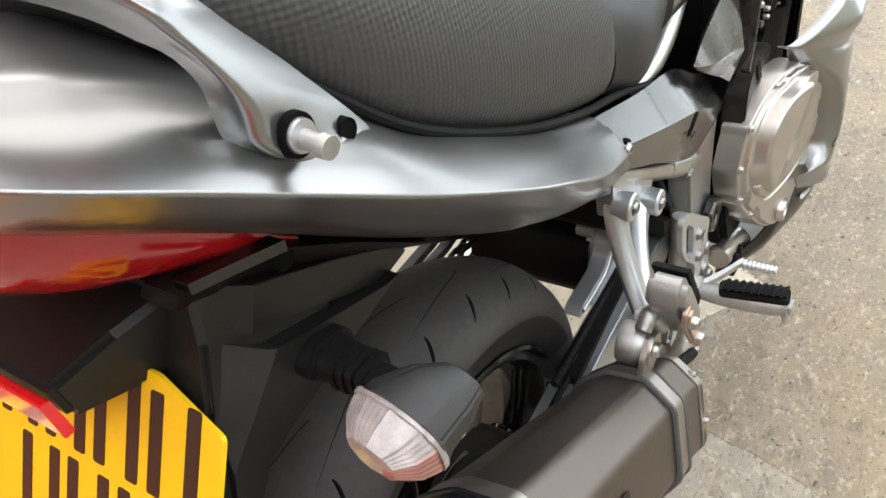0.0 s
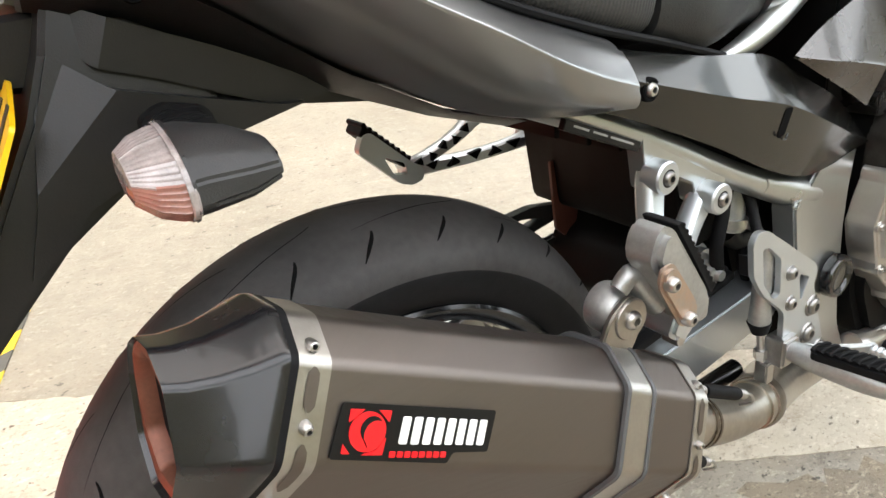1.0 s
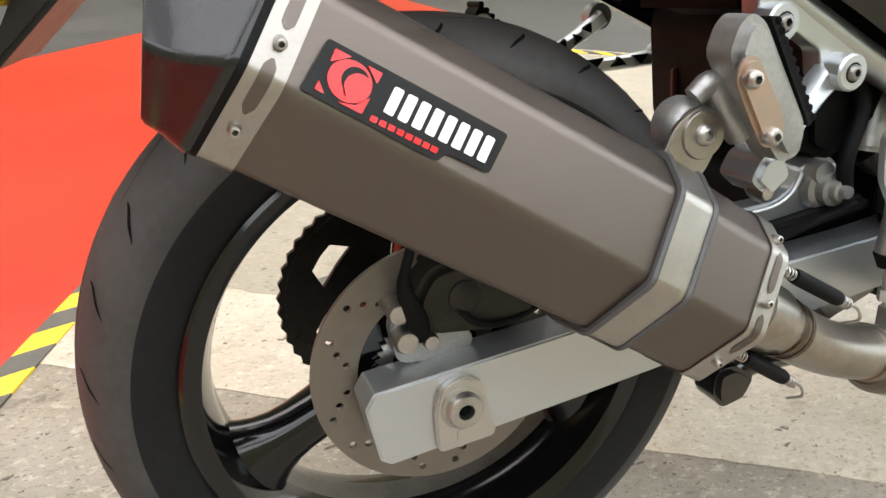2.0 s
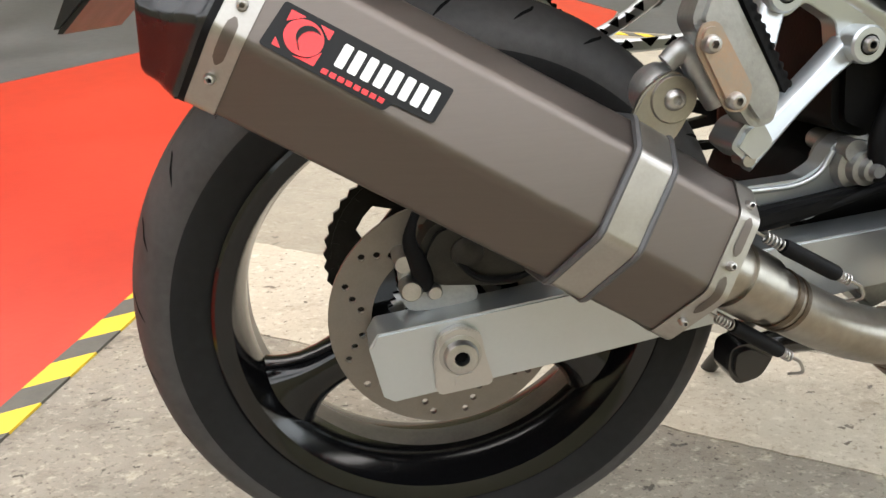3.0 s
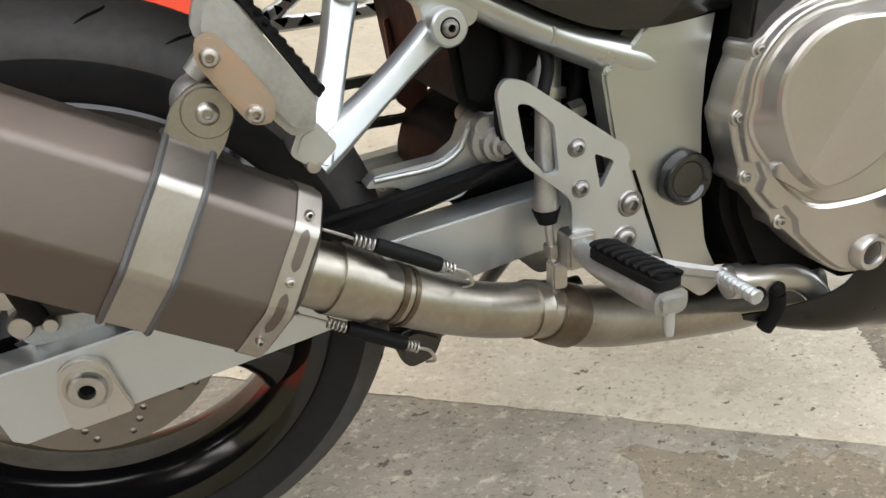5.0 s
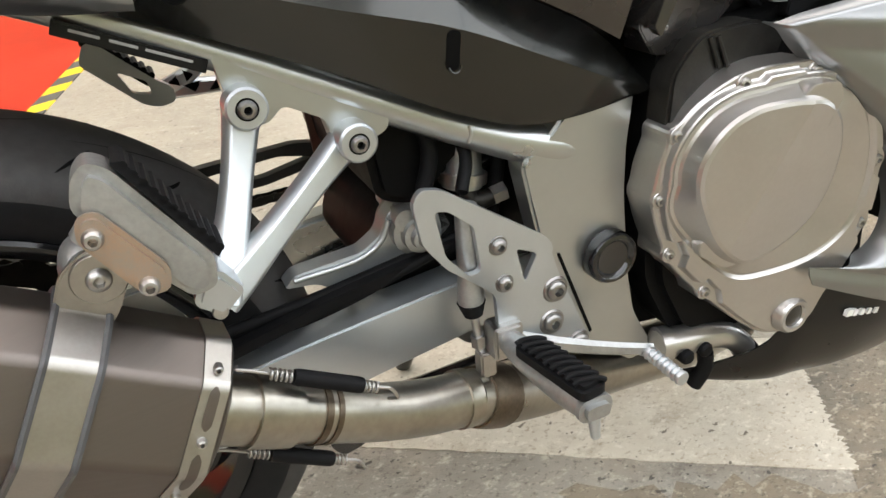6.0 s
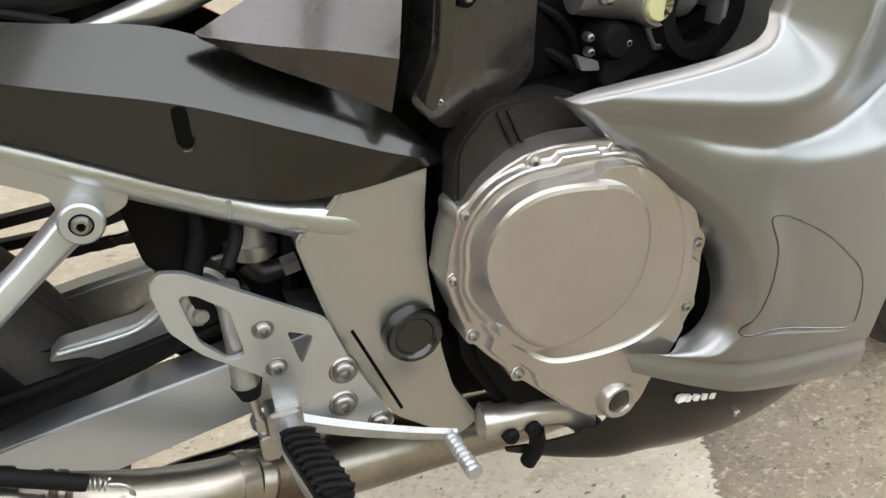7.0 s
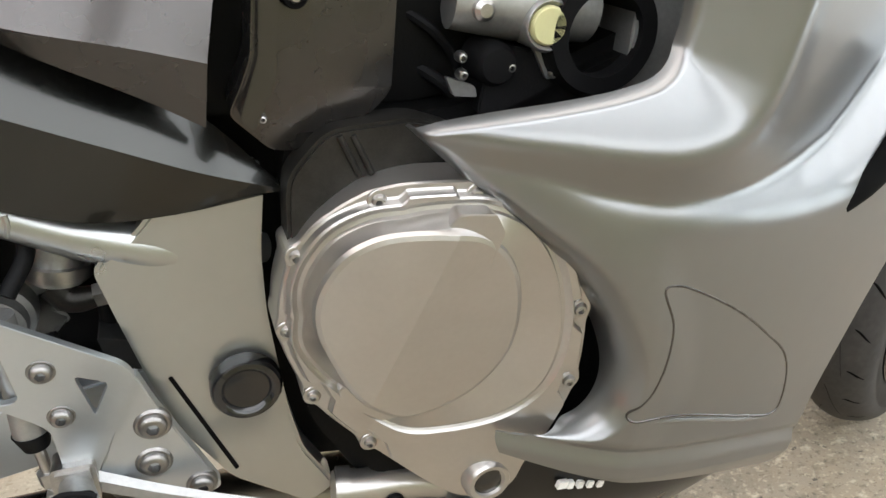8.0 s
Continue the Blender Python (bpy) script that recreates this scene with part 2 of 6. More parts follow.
def spline(pts, n, closed=False):
    """n points on a centripetal Catmull-Rom curve through pts."""
    p = [Vector(q) for q in pts]
    k = len(p)
    spans = k if closed else k - 1
    gap = lambda a, b: max((b - a).length, 1e-7) ** 0.5
    out = []
    for i in range(n):
        u = i / n * spans if closed else i / (n - 1) * spans
        j = min(int(u), spans - 1)
        f = u - j
        if closed:
            a, b, c, d = p[(j - 1) % k], p[j % k], p[(j + 1) % k], p[(j + 2) % k]
        else:
            b, c = p[j], p[j + 1]
            a = p[j - 1] if j else b * 2 - c
            d = p[j + 2] if j + 2 < k else c * 2 - b
        da, db, dc = gap(a, b), gap(b, c), gap(c, d)
        m1 = ((b - a) / da - (c - a) / (da + db) + (c - b) / db) * db
        m2 = ((c - b) / db - (d - b) / (db + dc) + (d - c) / dc) * db
        out.append(b * (2 * f ** 3 - 3 * f * f + 1) + m1 * (f ** 3 - 2 * f * f + f) + c * (3 * f * f - 2 * f ** 3) + m2 * (f ** 3 - f * f))
    return out


def rounded(pts, r, seg=3):
    """A closed polygon with its corners rounded."""
    p = [Vector(q) for q in pts]
    out = []
    for i in range(len(p)):
        a, b, c = p[i - 1], p[i], p[(i + 1) % len(p)]
        k = min(r, (a - b).length * 0.45, (c - b).length * 0.45)
        s, e = b + (a - b).normalized() * k, b + (c - b).normalized() * k
        for j in range(seg + 1):
            u = j / seg
            out.append(s * (1 - u) ** 2 + b * 2 * u * (1 - u) + e * u * u)
    return out


def sharp_bevel(bm, offset, segments=2, angle=35):
    if offset <= 0:
        return
    bm.normal_update()
    edges = [e for e in bm.edges if len(e.link_faces) == 2 and e.calc_face_angle(0) > radians(angle)]
    bmesh.ops.bevel(bm, geom=edges, offset=offset, segments=segments, affect="EDGES", clamp_overlap=True)


def prism(pts, y0, y1, bevel=0.003, holes=()):
    """A plate: the outline in x, z between y0 and y1, with holes through it."""
    bm = bmesh.new()
    if holes:
        loops = []
        for ring in (pts, *holes):
            vs = [bm.verts.new((q[0], y0, q[1])) for q in ring]
            loops += [bm.edges.new((vs[i], vs[(i + 1) % len(vs)])) for i in range(len(vs))]
        bmesh.ops.triangle_fill(bm, use_beauty=True, use_dissolve=False, edges=loops)
    else:
        bm.faces.new([bm.verts.new((q[0], y0, q[1])) for q in pts])
    ret = bmesh.ops.extrude_face_region(bm, geom=list(bm.faces))
    for v in [g for g in ret["geom"] if isinstance(g, bmesh.types.BMVert)]:
        v.co.y = y1
    bmesh.ops.recalc_face_normals(bm, faces=bm.faces)
    sharp_bevel(bm, bevel)
    return bm


def lathe(profile, cx=0.0, cz=0.0, n=48, closed=False):
    """Turns (radius, y) round the axis through cx, cz along y."""
    bm = bmesh.new()
    rings = []
    for r, y in profile:
        if r < 1e-6:
            rings.append([bm.verts.new((cx, y, cz))])
        else:
            rings.append([bm.verts.new((cx + r * math.cos(2 * math.pi * i / n), y, cz + r * math.sin(2 * math.pi * i / n))) for i in range(n)])
    pairs = list(zip(rings, rings[1:])) + ([(rings[-1], rings[0])] if closed else [])
    for a, b in pairs:
        for i in range(n):
            j = (i + 1) % n
            quad = [a[i % len(a)], a[j % len(a)], b[j % len(b)], b[i % len(b)]]
            quad = list(dict.fromkeys(quad))
            if len(quad) > 2:
                bm.faces.new(quad)
    return bm


def loft(rings, caps=True, closed=True):
    bm = bmesh.new()
    vs = [[bm.verts.new(p) for p in ring] for ring in rings]
    m = len(vs[0])
    for a, b in zip(vs, vs[1:]):
        for i in range(m if closed else m - 1):
            j = (i + 1) % m
            bm.faces.new((a[i], a[j], b[j], b[i]))
    if caps and closed:
        bm.faces.new(vs[0])
        bm.faces.new(vs[-1])
    return bm


def smooth_loft(sections, n_ring, n_len, caps=True, closed=True):
    rings = [spline(s, n_ring, closed) for s in sections]
    cols = [spline([r[i] for r in rings], n_len) for i in range(n_ring)]
    return loft([[c[k] for c in cols] for k in range(n_len)], caps, closed)


def shell(bm, thick):
    """Gives an open sheet a thickness, away from its normals."""
    bmesh.ops.recalc_face_normals(bm, faces=bm.faces)
    faces, rim = list(bm.faces), [e for e in bm.edges if len(e.link_faces) == 1]
    bm.normal_update()
    twin = {v: bm.verts.new(v.co - v.normal * thick) for v in list(bm.verts)}
    for f in faces:
        bm.faces.new([twin[v] for v in reversed(f.verts)])
    for e in rim:
        a, b = e.verts
        bm.faces.new((a, b, twin[b], twin[a]))
    return bm


def tube(path, r, n=14, steps=0, caps=True, flat=1.0, sharp=False):
    """A round bar or pipe along path; r is a number or one for each point. flat squeezes it in y."""
    k = len(path)
    rs = [r] * k if isinstance(r, (int, float)) else list(r)
    if steps:
        both = [spline([(*p[:2], p[2]) for p in path], steps), spline([(q, 0, 0) for q in rs], steps)]
        pts, rad = both[0], [q.x for q in both[1]]
    else:
        pts, rad = [Vector(p) for p in path], rs
    rings, up = [], None
    for i, p in enumerate(pts):
        d = (pts[min(i + 1, len(pts) - 1)] - pts[max(i - 1, 0)]).normalized()
        if up is None:
            up = Vector((0, 1, 0)) if abs(d.y) < 0.9 else Vector((0, 0, 1))
        side = d.cross(up).normalized()
        up = side.cross(d).normalized()
        rings.append([p + (side * math.cos(a) + up * flat * math.sin(a)) * rad[i] for a in (2 * math.pi * j / n for j in range(n))])
    return loft(rings, caps)


def join(*bms):
    out = bms[0]
    for b in bms[1:]:
        me = bpy.data.meshes.new("join")
        b.to_mesh(me)
        b.free()
        out.from_mesh(me)
        bpy.data.meshes.remove(me)
    return out


def box(x0, x1, y0, y1, z0, z1, bevel=0.003):
    return prism([(x0, z0), (x1, z0), (x1, z1), (x0, z1)], y0, y1, bevel)


def coil(p0, p1, r, wire, turns, n=7):
    a, b = Vector(p0), Vector(p1)
    d = (b - a).normalized()
    u = d.orthogonal().normalized()
    v = d.cross(u)
    steps = int(turns * 14)
    return tube([a + (b - a) * (i / steps) + (u * math.cos(i / 14 * 2 * math.pi) + v * math.sin(i / 14 * 2 * math.pi)) * r for i in range(steps + 1)], wire, n)


# ---- room ----
def slab(name, pts, z0, z1, mat, label, category, kind="structure"):
    bm = bmesh.new()
    bm.faces.new([bm.verts.new((x, y, z0)) for x, y in pts])
    ret = bmesh.ops.extrude_face_region(bm, geom=list(bm.faces))
    for g in ret["geom"]:
        if isinstance(g, bmesh.types.BMVert):
            g.co.z = z1
    ob = part(name, bm, mat)
    return tagged(ob, label, category, kind=kind)


X0, X1, Y0, Y1, ZC = -5.0, 8.0, -5.0, 8.0, 3.4
slab("floor", [(X0, Y0), (X1, Y0), (X1, Y1), (X0, Y1)], -0.2, 0.0, CONCRETE, "worn grey beige concrete workshop floor", "floor")
slab("ceiling", [(X0, Y0), (X1, Y0), (X1, Y1), (X0, Y1)], ZC, ZC + 0.2, CEIL, "plain pale painted ceiling", "ceiling")
for nm, q in (("wall_north", (X0, X1, Y1, Y1 + 0.2)), ("wall_south", (X0, X1, Y0 - 0.2, Y0)), ("wall_east", (X1, X1 + 0.2, Y0, Y1)), ("wall_west", (X0 - 0.2, X0, Y0, Y1))):
    slab(nm, [(q[0], q[2]), (q[1], q[2]), (q[1], q[3]), (q[0], q[3])], 0.0, ZC, WALL, "plain pale painted workshop wall", "wall")

# the worn white band under the bike, the red floor and its striped tape
A0, A1, A2, A3 = (-0.86, 0.72), (0.985, -0.275), (1.10, -0.03), (-0.70, 0.97)
dice = random.Random(11)
outline = []
for p, q, jag, teeth in ((A0, A1, 0.004, 90), (A1, A2, 0.012, 110), (A2, A3, 0.006, 90), (A3, A0, 0.004, 12)):
    p, q = Vector(p), Vector(q)
    out = Vector(((q - p).y, -(q - p).x)).normalized()
    for i in range(teeth):
        u = (i + 0.4 * dice.random()) / teeth
        outline.append(p.lerp(q, u) + out * jag * (dice.random() - 0.6) * (1 if i else 0))
slab("floor_marking", outline, 0.0, 0.0015, WHITE_LINE, "wide worn white painted band on concrete", "floor marking")
# brown floor ahead; its camera-side reach is added to darken the clutch cover's reflection
brown = []
for p, q in (((1.06, -0.02), (0.97, -0.30)), ((0.97, -0.30), (0.60, -0.12)), ((0.60, -0.12), (0.42, -0.75)), ((0.42, -0.75), (0.30, -2.6)), ((0.30, -2.6), (0.25, -4.9)), ((0.25, -4.9), (5.0, -4.9)), ((5.0, -4.9), (5.0, 1.4)), ((5.0, 1.4), (1.5, 0.25)), ((1.5, 0.25), (1.06, -0.02))):
    p, q = Vector(p), Vector(q)
    for i in range(14):
        brown.append(p.lerp(q, i / 14) + Vector((dice.uniform(-0.022, 0.022), dice.uniform(-0.022, 0.022))))
slab("brown_floor", brown, 0.0, 0.0008, BROWN_CONCRETE, "brown stained worn concrete beyond the white band, extended to darken reflections", "floor")
slab("pale_floor", [A3, A2, (1.32, 0.12), (2.3, 1.0), (3.6, 1.9), (3.7, 2.1), (2.9, 2.3), (1.95, 2.36), (0.545, 3.06)], 0.0, 0.001, FAR_CONCRETE, "pale smooth concrete beyond the white band", "floor")
TA, TB, TC = Vector((-0.98, -0.68)), Vector((0.545, 3.06)), Vector((1.95, 2.36))
E1, E2 = (TB - TA).normalized(), (TC - TB).normalized()
N1, N2 = Vector((-E1.y, E1.x)), Vector((-E2.y, E2.x))
slab("red_floor", [TA - E1 * 1.0, TB, TB + E2 * 0.78, TB + E2 * 0.78 + N2 * 0.55, TB + N1 * 0.1 + E1 * 1.6, Vector((-1.25, 2.02)), Vector((-3.4, 1.6)), Vector((-3.4, -1.6))],
     0.0, 0.003, RED_MAT, "bright red painted floor area inside striped tape", "painted floor")
slab("dark_floor", [Vector((-4.9, 1.9)), Vector((-1.25, 2.03)), TB + N1 * 0.11 + E1 * 1.6, TB + E2 * 0.79 + N2 * 0.56, TB + E2 * 0.79 + N2 * 0.05, TC + N2 * 0.05, TC + N2 * 4 + E2 * 1, Vector((-4.9, 7.9))],
     0.0, 0.0022, DARK_MAT, "dark grey worn floor beyond the red area", "floor")


def tape(start, way, side, length, width=0.05):
    holder = tagged(new("hazard_tape"), "yellow and black striped floor tape, worn", "floor tape", kind="structure")
    pitch, n = 0.13, int(length / 0.13)
    for i in range(n):
        for k, mat in ((0, TAPE_YELLOW), (1, TAPE_BLACK)):
            bm = bmesh.new()
            s0, s1, sk = i * pitch + k * pitch / 2, i * pitch + (k + 1) * pitch / 2, 0.045
            c = [start + way * s0, start + way * s1, start + way * (s1 + sk) + side * width, start + way * (s0 + sk) + side * width]
            top = [bm.verts.new((q.x, q.y, 0.0048)) for q in c]
            low = [bm.verts.new((q.x, q.y, 0.0)) for q in c]
            bm.faces.new(top)
            for a in range(4):
                b = (a + 1) % 4
                bm.faces.new((top[a], low[a], low[b], top[b]))
            part("yellow_stripe" if k == 0 else "black_stripe", bm, mat, holder)
    return holder


tape(TA, E1, -N1, (TB - TA).length)
tape(TB, E2, -N2, (TC - TB).length)

# ceiling lamps and a bright window front
for ly, power, tint in ((-3.9, 180, (0.93, 0.985, 1.07)), (-1.4, 198, (0.93, 0.985, 1.07)), (1.1, 150, (1.04, 0.985, 0.94)), (3.6, 225, (1.04, 0.985, 0.94))):
    for lx in (-2.7, 1.2, 5.1):
        fix = tagged(new("ceiling_light"), "large flat ceiling light with a glowing white diffuser", "ceiling light", "ceiling lights")
        fix.location = (lx, ly, ZC)
        part("frame", box(-1.93, 1.93, -1.05, 1.05, -0.06, 0.0, 0.01), CEIL, fix)
        part("diffuser", box(-1.88, 1.88, -0.99, 0.99, -0.075, -0.055, 0.004), TUBE_GLOW, fix, "glowing white diffuser")
    lamp("tube_light", 11.56, 1.9, power, pose(1.2, ly, ZC - 0.09), tint)

# the glazed front of the workshop, ahead of the bike
front = tagged(new("window_1"), "wide glazed workshop front with overcast daylight outside", "window", kind="structure")
for i in range(6):
    y0 = -4.6 + i * 2.05
    part("pane", box(7.960, 7.972, y0 + 0.04, y0 + 2.01, 0.03, 2.9, 0), DAYLIGHT, front)
    part("mullion", box(7.93, 7.999, y0 - 0.02, y0 + 0.04, 0.0, 2.96, 0.006), DARK_STEEL, front)
part("window_head", box(7.90, 7.999, -4.62, 7.75, 2.90, 2.98, 0.006), DARK_STEEL, front)

# ---- the motorcycle: x ahead, y to its left, z up from the rear axle; it leans on its side stand ----
bike = tagged(new("motorcycle"), "silver grey motorcycle leaning on its side stand, titanium exhaust", "motorcycle")
bike.matrix_world = pose(0, 0, 0.312, -9, 0, 0)

bolt_data = {}


def bolt(x, y, z, r, parent, mat=STEEL, name="bolt"):
    """A socket button head on the bike's right, facing -y."""
    key = (round(r, 4), mat.name)
    if key not in bolt_data:
        bm = lathe([(r, 0.004), (r, -0.0005), (r * 0.92, -0.0025), (r * 0.72, -0.0042), (r * 0.45, -0.0046)], n=18)
        hexa = [(r * 0.48 * math.cos(a), r * 0.48 * math.sin(a)) for a in (i * math.pi / 3 for i in range(6))]
        ring0 = [bm.verts.new((hx, -0.0046, hz)) for hx, hz in hexa]
        ring1 = [bm.verts.new((hx * 0.95, 0.0030, hz * 0.95)) for hx, hz in hexa]
        for i in range(6):
            bm.faces.new((ring0[i], ring0[(i + 1) % 6], ring1[(i + 1) % 6], ring1[i]))
        bm.faces.new(ring1)
        outer = [v for v in bm.verts if abs(v.co.y + 0.0046) < 1e-6 and v not in ring0]
        outer.sort(key=lambda v: math.atan2(v.co.z, v.co.x))
        for i in range(18):
            a, b = outer[i], outer[(i + 1) % 18]
            ha = min(ring0, key=lambda h: (h.co - a.co).length)
            hb = min(ring0, key=lambda h: (h.co - b.co).length)
            quad = list(dict.fromkeys([a, b, hb, ha]))
            try:
                bm.faces.new(quad)
            except ValueError:
                pass
        ob = part(name, bm, mat, parent)
        bolt_data[key] = ob.data
    else:
        ob = new(name, bolt_data[key])
        ob.parent = parent
    ob.location = (x, y, z)
    return ob


def circle(cx, cz, r, n=24, a0=0.0):
    return [(cx + r * math.cos(a0 + 2 * math.pi * i / n), cz + r * math.sin(a0 + 2 * math.pi * i / n)) for i in range(n)]


# ---- wheels ----
TYRE_PROFILE = [(0.2162, -0.0546), (0.2260, -0.0607), (0.2396, -0.0664), (0.2552, -0.0700), (0.2698, -0.0691), (0.2815, -0.0625), (0.2912, -0.0502), (0.2985, -0.0339), (0.3034, -0.0167), (0.3049, 0.0000)]
TYRE_PROFILE += [(r, -y) for r, y in TYRE_PROFILE[-2::-1]]


def tyre_radius(y):
    pts = [(abs(q[1]), q[0]) for q in TYRE_PROFILE[4:10]]
    pts.sort()
    for (a, ra), (b, rb) in zip(pts, pts[1:]):
        if a <= y <= b:
            return ra + (rb - ra) * (y - a) / (b - a)
    return pts[-1][1]


def groove(y0, y1, sweep, width, side):
    """A thin curved cut of the tread, its shade given as a dark strip let into the rubber."""
    bm = bmesh.new()
    left, right = [], []
    for i in range(9):
        u = i / 8
        y = y0 + (y1 - y0) * u
        a = sweep * (u ** 1.4)
        r = tyre_radius(abs(y)) + 0.0008
        w = width * math.sin(math.pi * (0.10 + 0.82 * u)) / r
        left.append(bm.verts.new((r * math.cos(a - w), side * y, r * math.sin(a - w))))
        right.append(bm.verts.new((r * math.cos(a + w), side * y, r * math.sin(a + w))))
    for i in range(8):
        bm.faces.new((left[i], left[i + 1], right[i + 1], right[i]))
    return bm


def add_tyre(wheel, rows=13):
    curve = [(q.x, q.y) for q in spline([(r, y, 0) for r, y in TYRE_PROFILE], 49)]
    bm = lathe(curve, n=128)
    for f in bm.faces:
        c = f.calc_center_median()
        if math.hypot(c.x, c.z) < 0.258:
            f.material_index = 1
    part("tyre", bm, [TYRE, SIDEWALL], wheel, "black sport tyre, dusty tread, thin curved grooves")
    for side in (1, -1):
        for start, y0, y1, sweep, width in ((0.0, 0.004, 0.029, 0.40, 0.0026), (0.10, 0.034, 0.058, 0.07, 0.0024), (0.35, 0.036, 0.060, 0.07, 0.0024)):
            first = None
            for i in range(rows):
                if first is None:
                    first = part("groove_shade", groove(y0, y1, sweep, width, side), HOLLOW_SHADE, wheel)
                    ob = first
                else:
                    ob = new("groove_shade", first.data)
                    ob.parent = wheel
                ob.rotation_euler = (0, -(2 * math.pi * i / rows + start + (math.pi / rows if side < 0 else 0)), 0)


RIM_PROFILE = [(0.2162, -0.0634), (0.2221, -0.0656), (0.2255, -0.0634), (0.2250, -0.0590), (0.2182, -0.0563), (0.2182, 0.0563), (0.2250, 0.0590), (0.2255, 0.0634), (0.2221, 0.0656), (0.2162, 0.0634),
               (0.2075, 0.0581), (0.2031, 0.0458), (0.2011, 0.0352), (0.1992, 0.0264), (0.1987, 0.0018), (0.1977, -0.0088), (0.1987, -0.0264), (0.2011, -0.0352), (0.2031, -0.0458), (0.2075, -0.0581)]


def add_spoke(wheel, angle):
    c, s = math.cos(angle), math.sin(angle)
    rings = []
    for r, w, y in ((0.030, 0.034, 0.034), (0.07, 0.026, 0.030), (0.12, 0.022, 0.026), (0.165, 0.027, 0.024), (0.192, 0.042, 0.026), (0.2065, 0.060, 0.030)):
        rings.append([(c * r - s * a, b, s * r + c * a) for a, b in ((-w, -y * 0.4), (-w * 0.55, -y), (w * 0.55, -y), (w, -y * 0.4), (w, y * 0.4), (w * 0.55, y), (-w * 0.55, y), (-w, y * 0.4))])
    return part("spoke", smooth_loft(rings, 24, 13), BLACK_RIM, wheel)


rim = lathe(RIM_PROFILE, n=120, closed=True)
# a grey band round the inside of the barrel
for f in rim.faces:
    c = f.calc_center_median()
    if 0.006 < c.y < 0.040 and math.hypot(c.x, c.z) < 0.2070:
        f.material_index = 1
rear_wheel = part("rear_wheel", rim, [BLACK_RIM, BARREL], bike, "gloss black three-spoke alloy rim, grey band inside")
rear_wheel.location = (0.001, -0.033, 0.003)
rear_wheel.rotation_euler = (0.06, 0, 0)
add_tyre(rear_wheel)
for k in range(3):
    add_spoke(rear_wheel, radians(212 + 120 * k))
part("hub", lathe([(0.0, -0.050), (0.03, -0.050), (0.046, -0.044), (0.048, -0.02), (0.043, 0), (0.05, 0.04), (0.055, 0.075), (0.0, 0.075)], n=40), BLACK_RIM, rear_wheel)


def drilled_disc(radii, cells, holed, y0, y1, hole):
    """A flat ring in polar cells; the cells that holed() picks have a round hole."""
    bm = bmesh.new()
    layers = []
    for y in (y0, y1):
        grid = [[bm.verts.new((r * math.cos(2 * math.pi * j / cells), y, r * math.sin(2 * math.pi * j / cells))) for j in range(cells)] for r in radii]
        rims = {}
        for i in range(len(radii) - 1):
            for j in range(cells):
                k = (j + 1) % cells
                c = [grid[i][j], grid[i + 1][j], grid[i + 1][k], grid[i][k]]
                if not holed(i, j):
                    bm.faces.new(c)
                    continue
                a, r = 2 * math.pi * (j + 0.5) / cells, (radii[i] + radii[i + 1]) / 2
                o = []
                for m in range(8):
                    t = math.pi * (5 / 4 - m / 4)
                    du, dv = hole * math.cos(t), hole * math.sin(t)
                    o.append(bm.verts.new(((r + du) * math.cos(a) - dv * math.sin(a), y, (r + du) * math.sin(a) + dv * math.cos(a))))
                o = [min(o, key=lambda q: (q.co - c[m].co).length) for m in range(4)] and o
                first = min(range(8), key=lambda m: (o[m].co - c[0].co).length)
                step = 1 if (o[(first + 2) % 8].co - c[1].co).length < (o[(first - 2) % 8].co - c[1].co).length else -1
                o = [o[(first + step * m) % 8] for m in range(8)]
                for m in range(4):
                    bm.faces.new((c[m], c[(m + 1) % 4], o[(2 * m + 2) % 8], o[2 * m + 1], o[2 * m]))
                rims[i, j] = o
        layers.append((grid, rims))
    (ga, ra), (gb, rb) = layers
    for q in (0, len(radii) - 1):
        for j in range(cells):
            k = (j + 1) % cells
            bm.faces.new((ga[q][j], ga[q][k], gb[q][k], gb[q][j]))
    for key in ra:
        for m in range(8):
            n = (m + 1) % 8
            bm.faces.new((ra[key][m], ra[key][n], rb[key][n], rb[key][m]))
    return bm


disc_radii = [0.076, 0.0815, 0.0915, 0.1015, 0.1115, 0.1178]
holed = lambda i, j: 1 <= i <= 3 and ((j // 5) % 2 == 0 and j % 5 == i or (j // 5) % 2 == 1 and j % 5 == 4 - i)
part("brake_disc", drilled_disc(disc_radii, 60, holed, -0.0915, -0.0865, 0.0037), DISC, rear_wheel, "drilled steel rear brake disc", 30)
part("disc_carrier", lathe([(0.078, -0.086), (0.079, -0.080), (0.05, -0.074), (0.03, -0.074), (0.03, -0.083), (0.055, -0.085)], n=56, closed=True), BLACK_RIM, rear_wheel)
part("sensor_ring", prism([(r * math.cos(a), r * math.sin(a)) for i in range(96) for r, a in ((0.060 if i % 2 else 0.055, 2 * math.pi * i / 96),)], -0.0895, -0.0872, 0, [circle(0, 0, 0.044, 48)]), STEEL, rear_wheel, "toothed steel sensor ring", 30)
teeth = [((0.1205 if i % 2 else 0.1165) * math.cos(2 * math.pi * i / 88), (0.1205 if i % 2 else 0.1165) * math.sin(2 * math.pi * i / 88)) for i in range(88)]
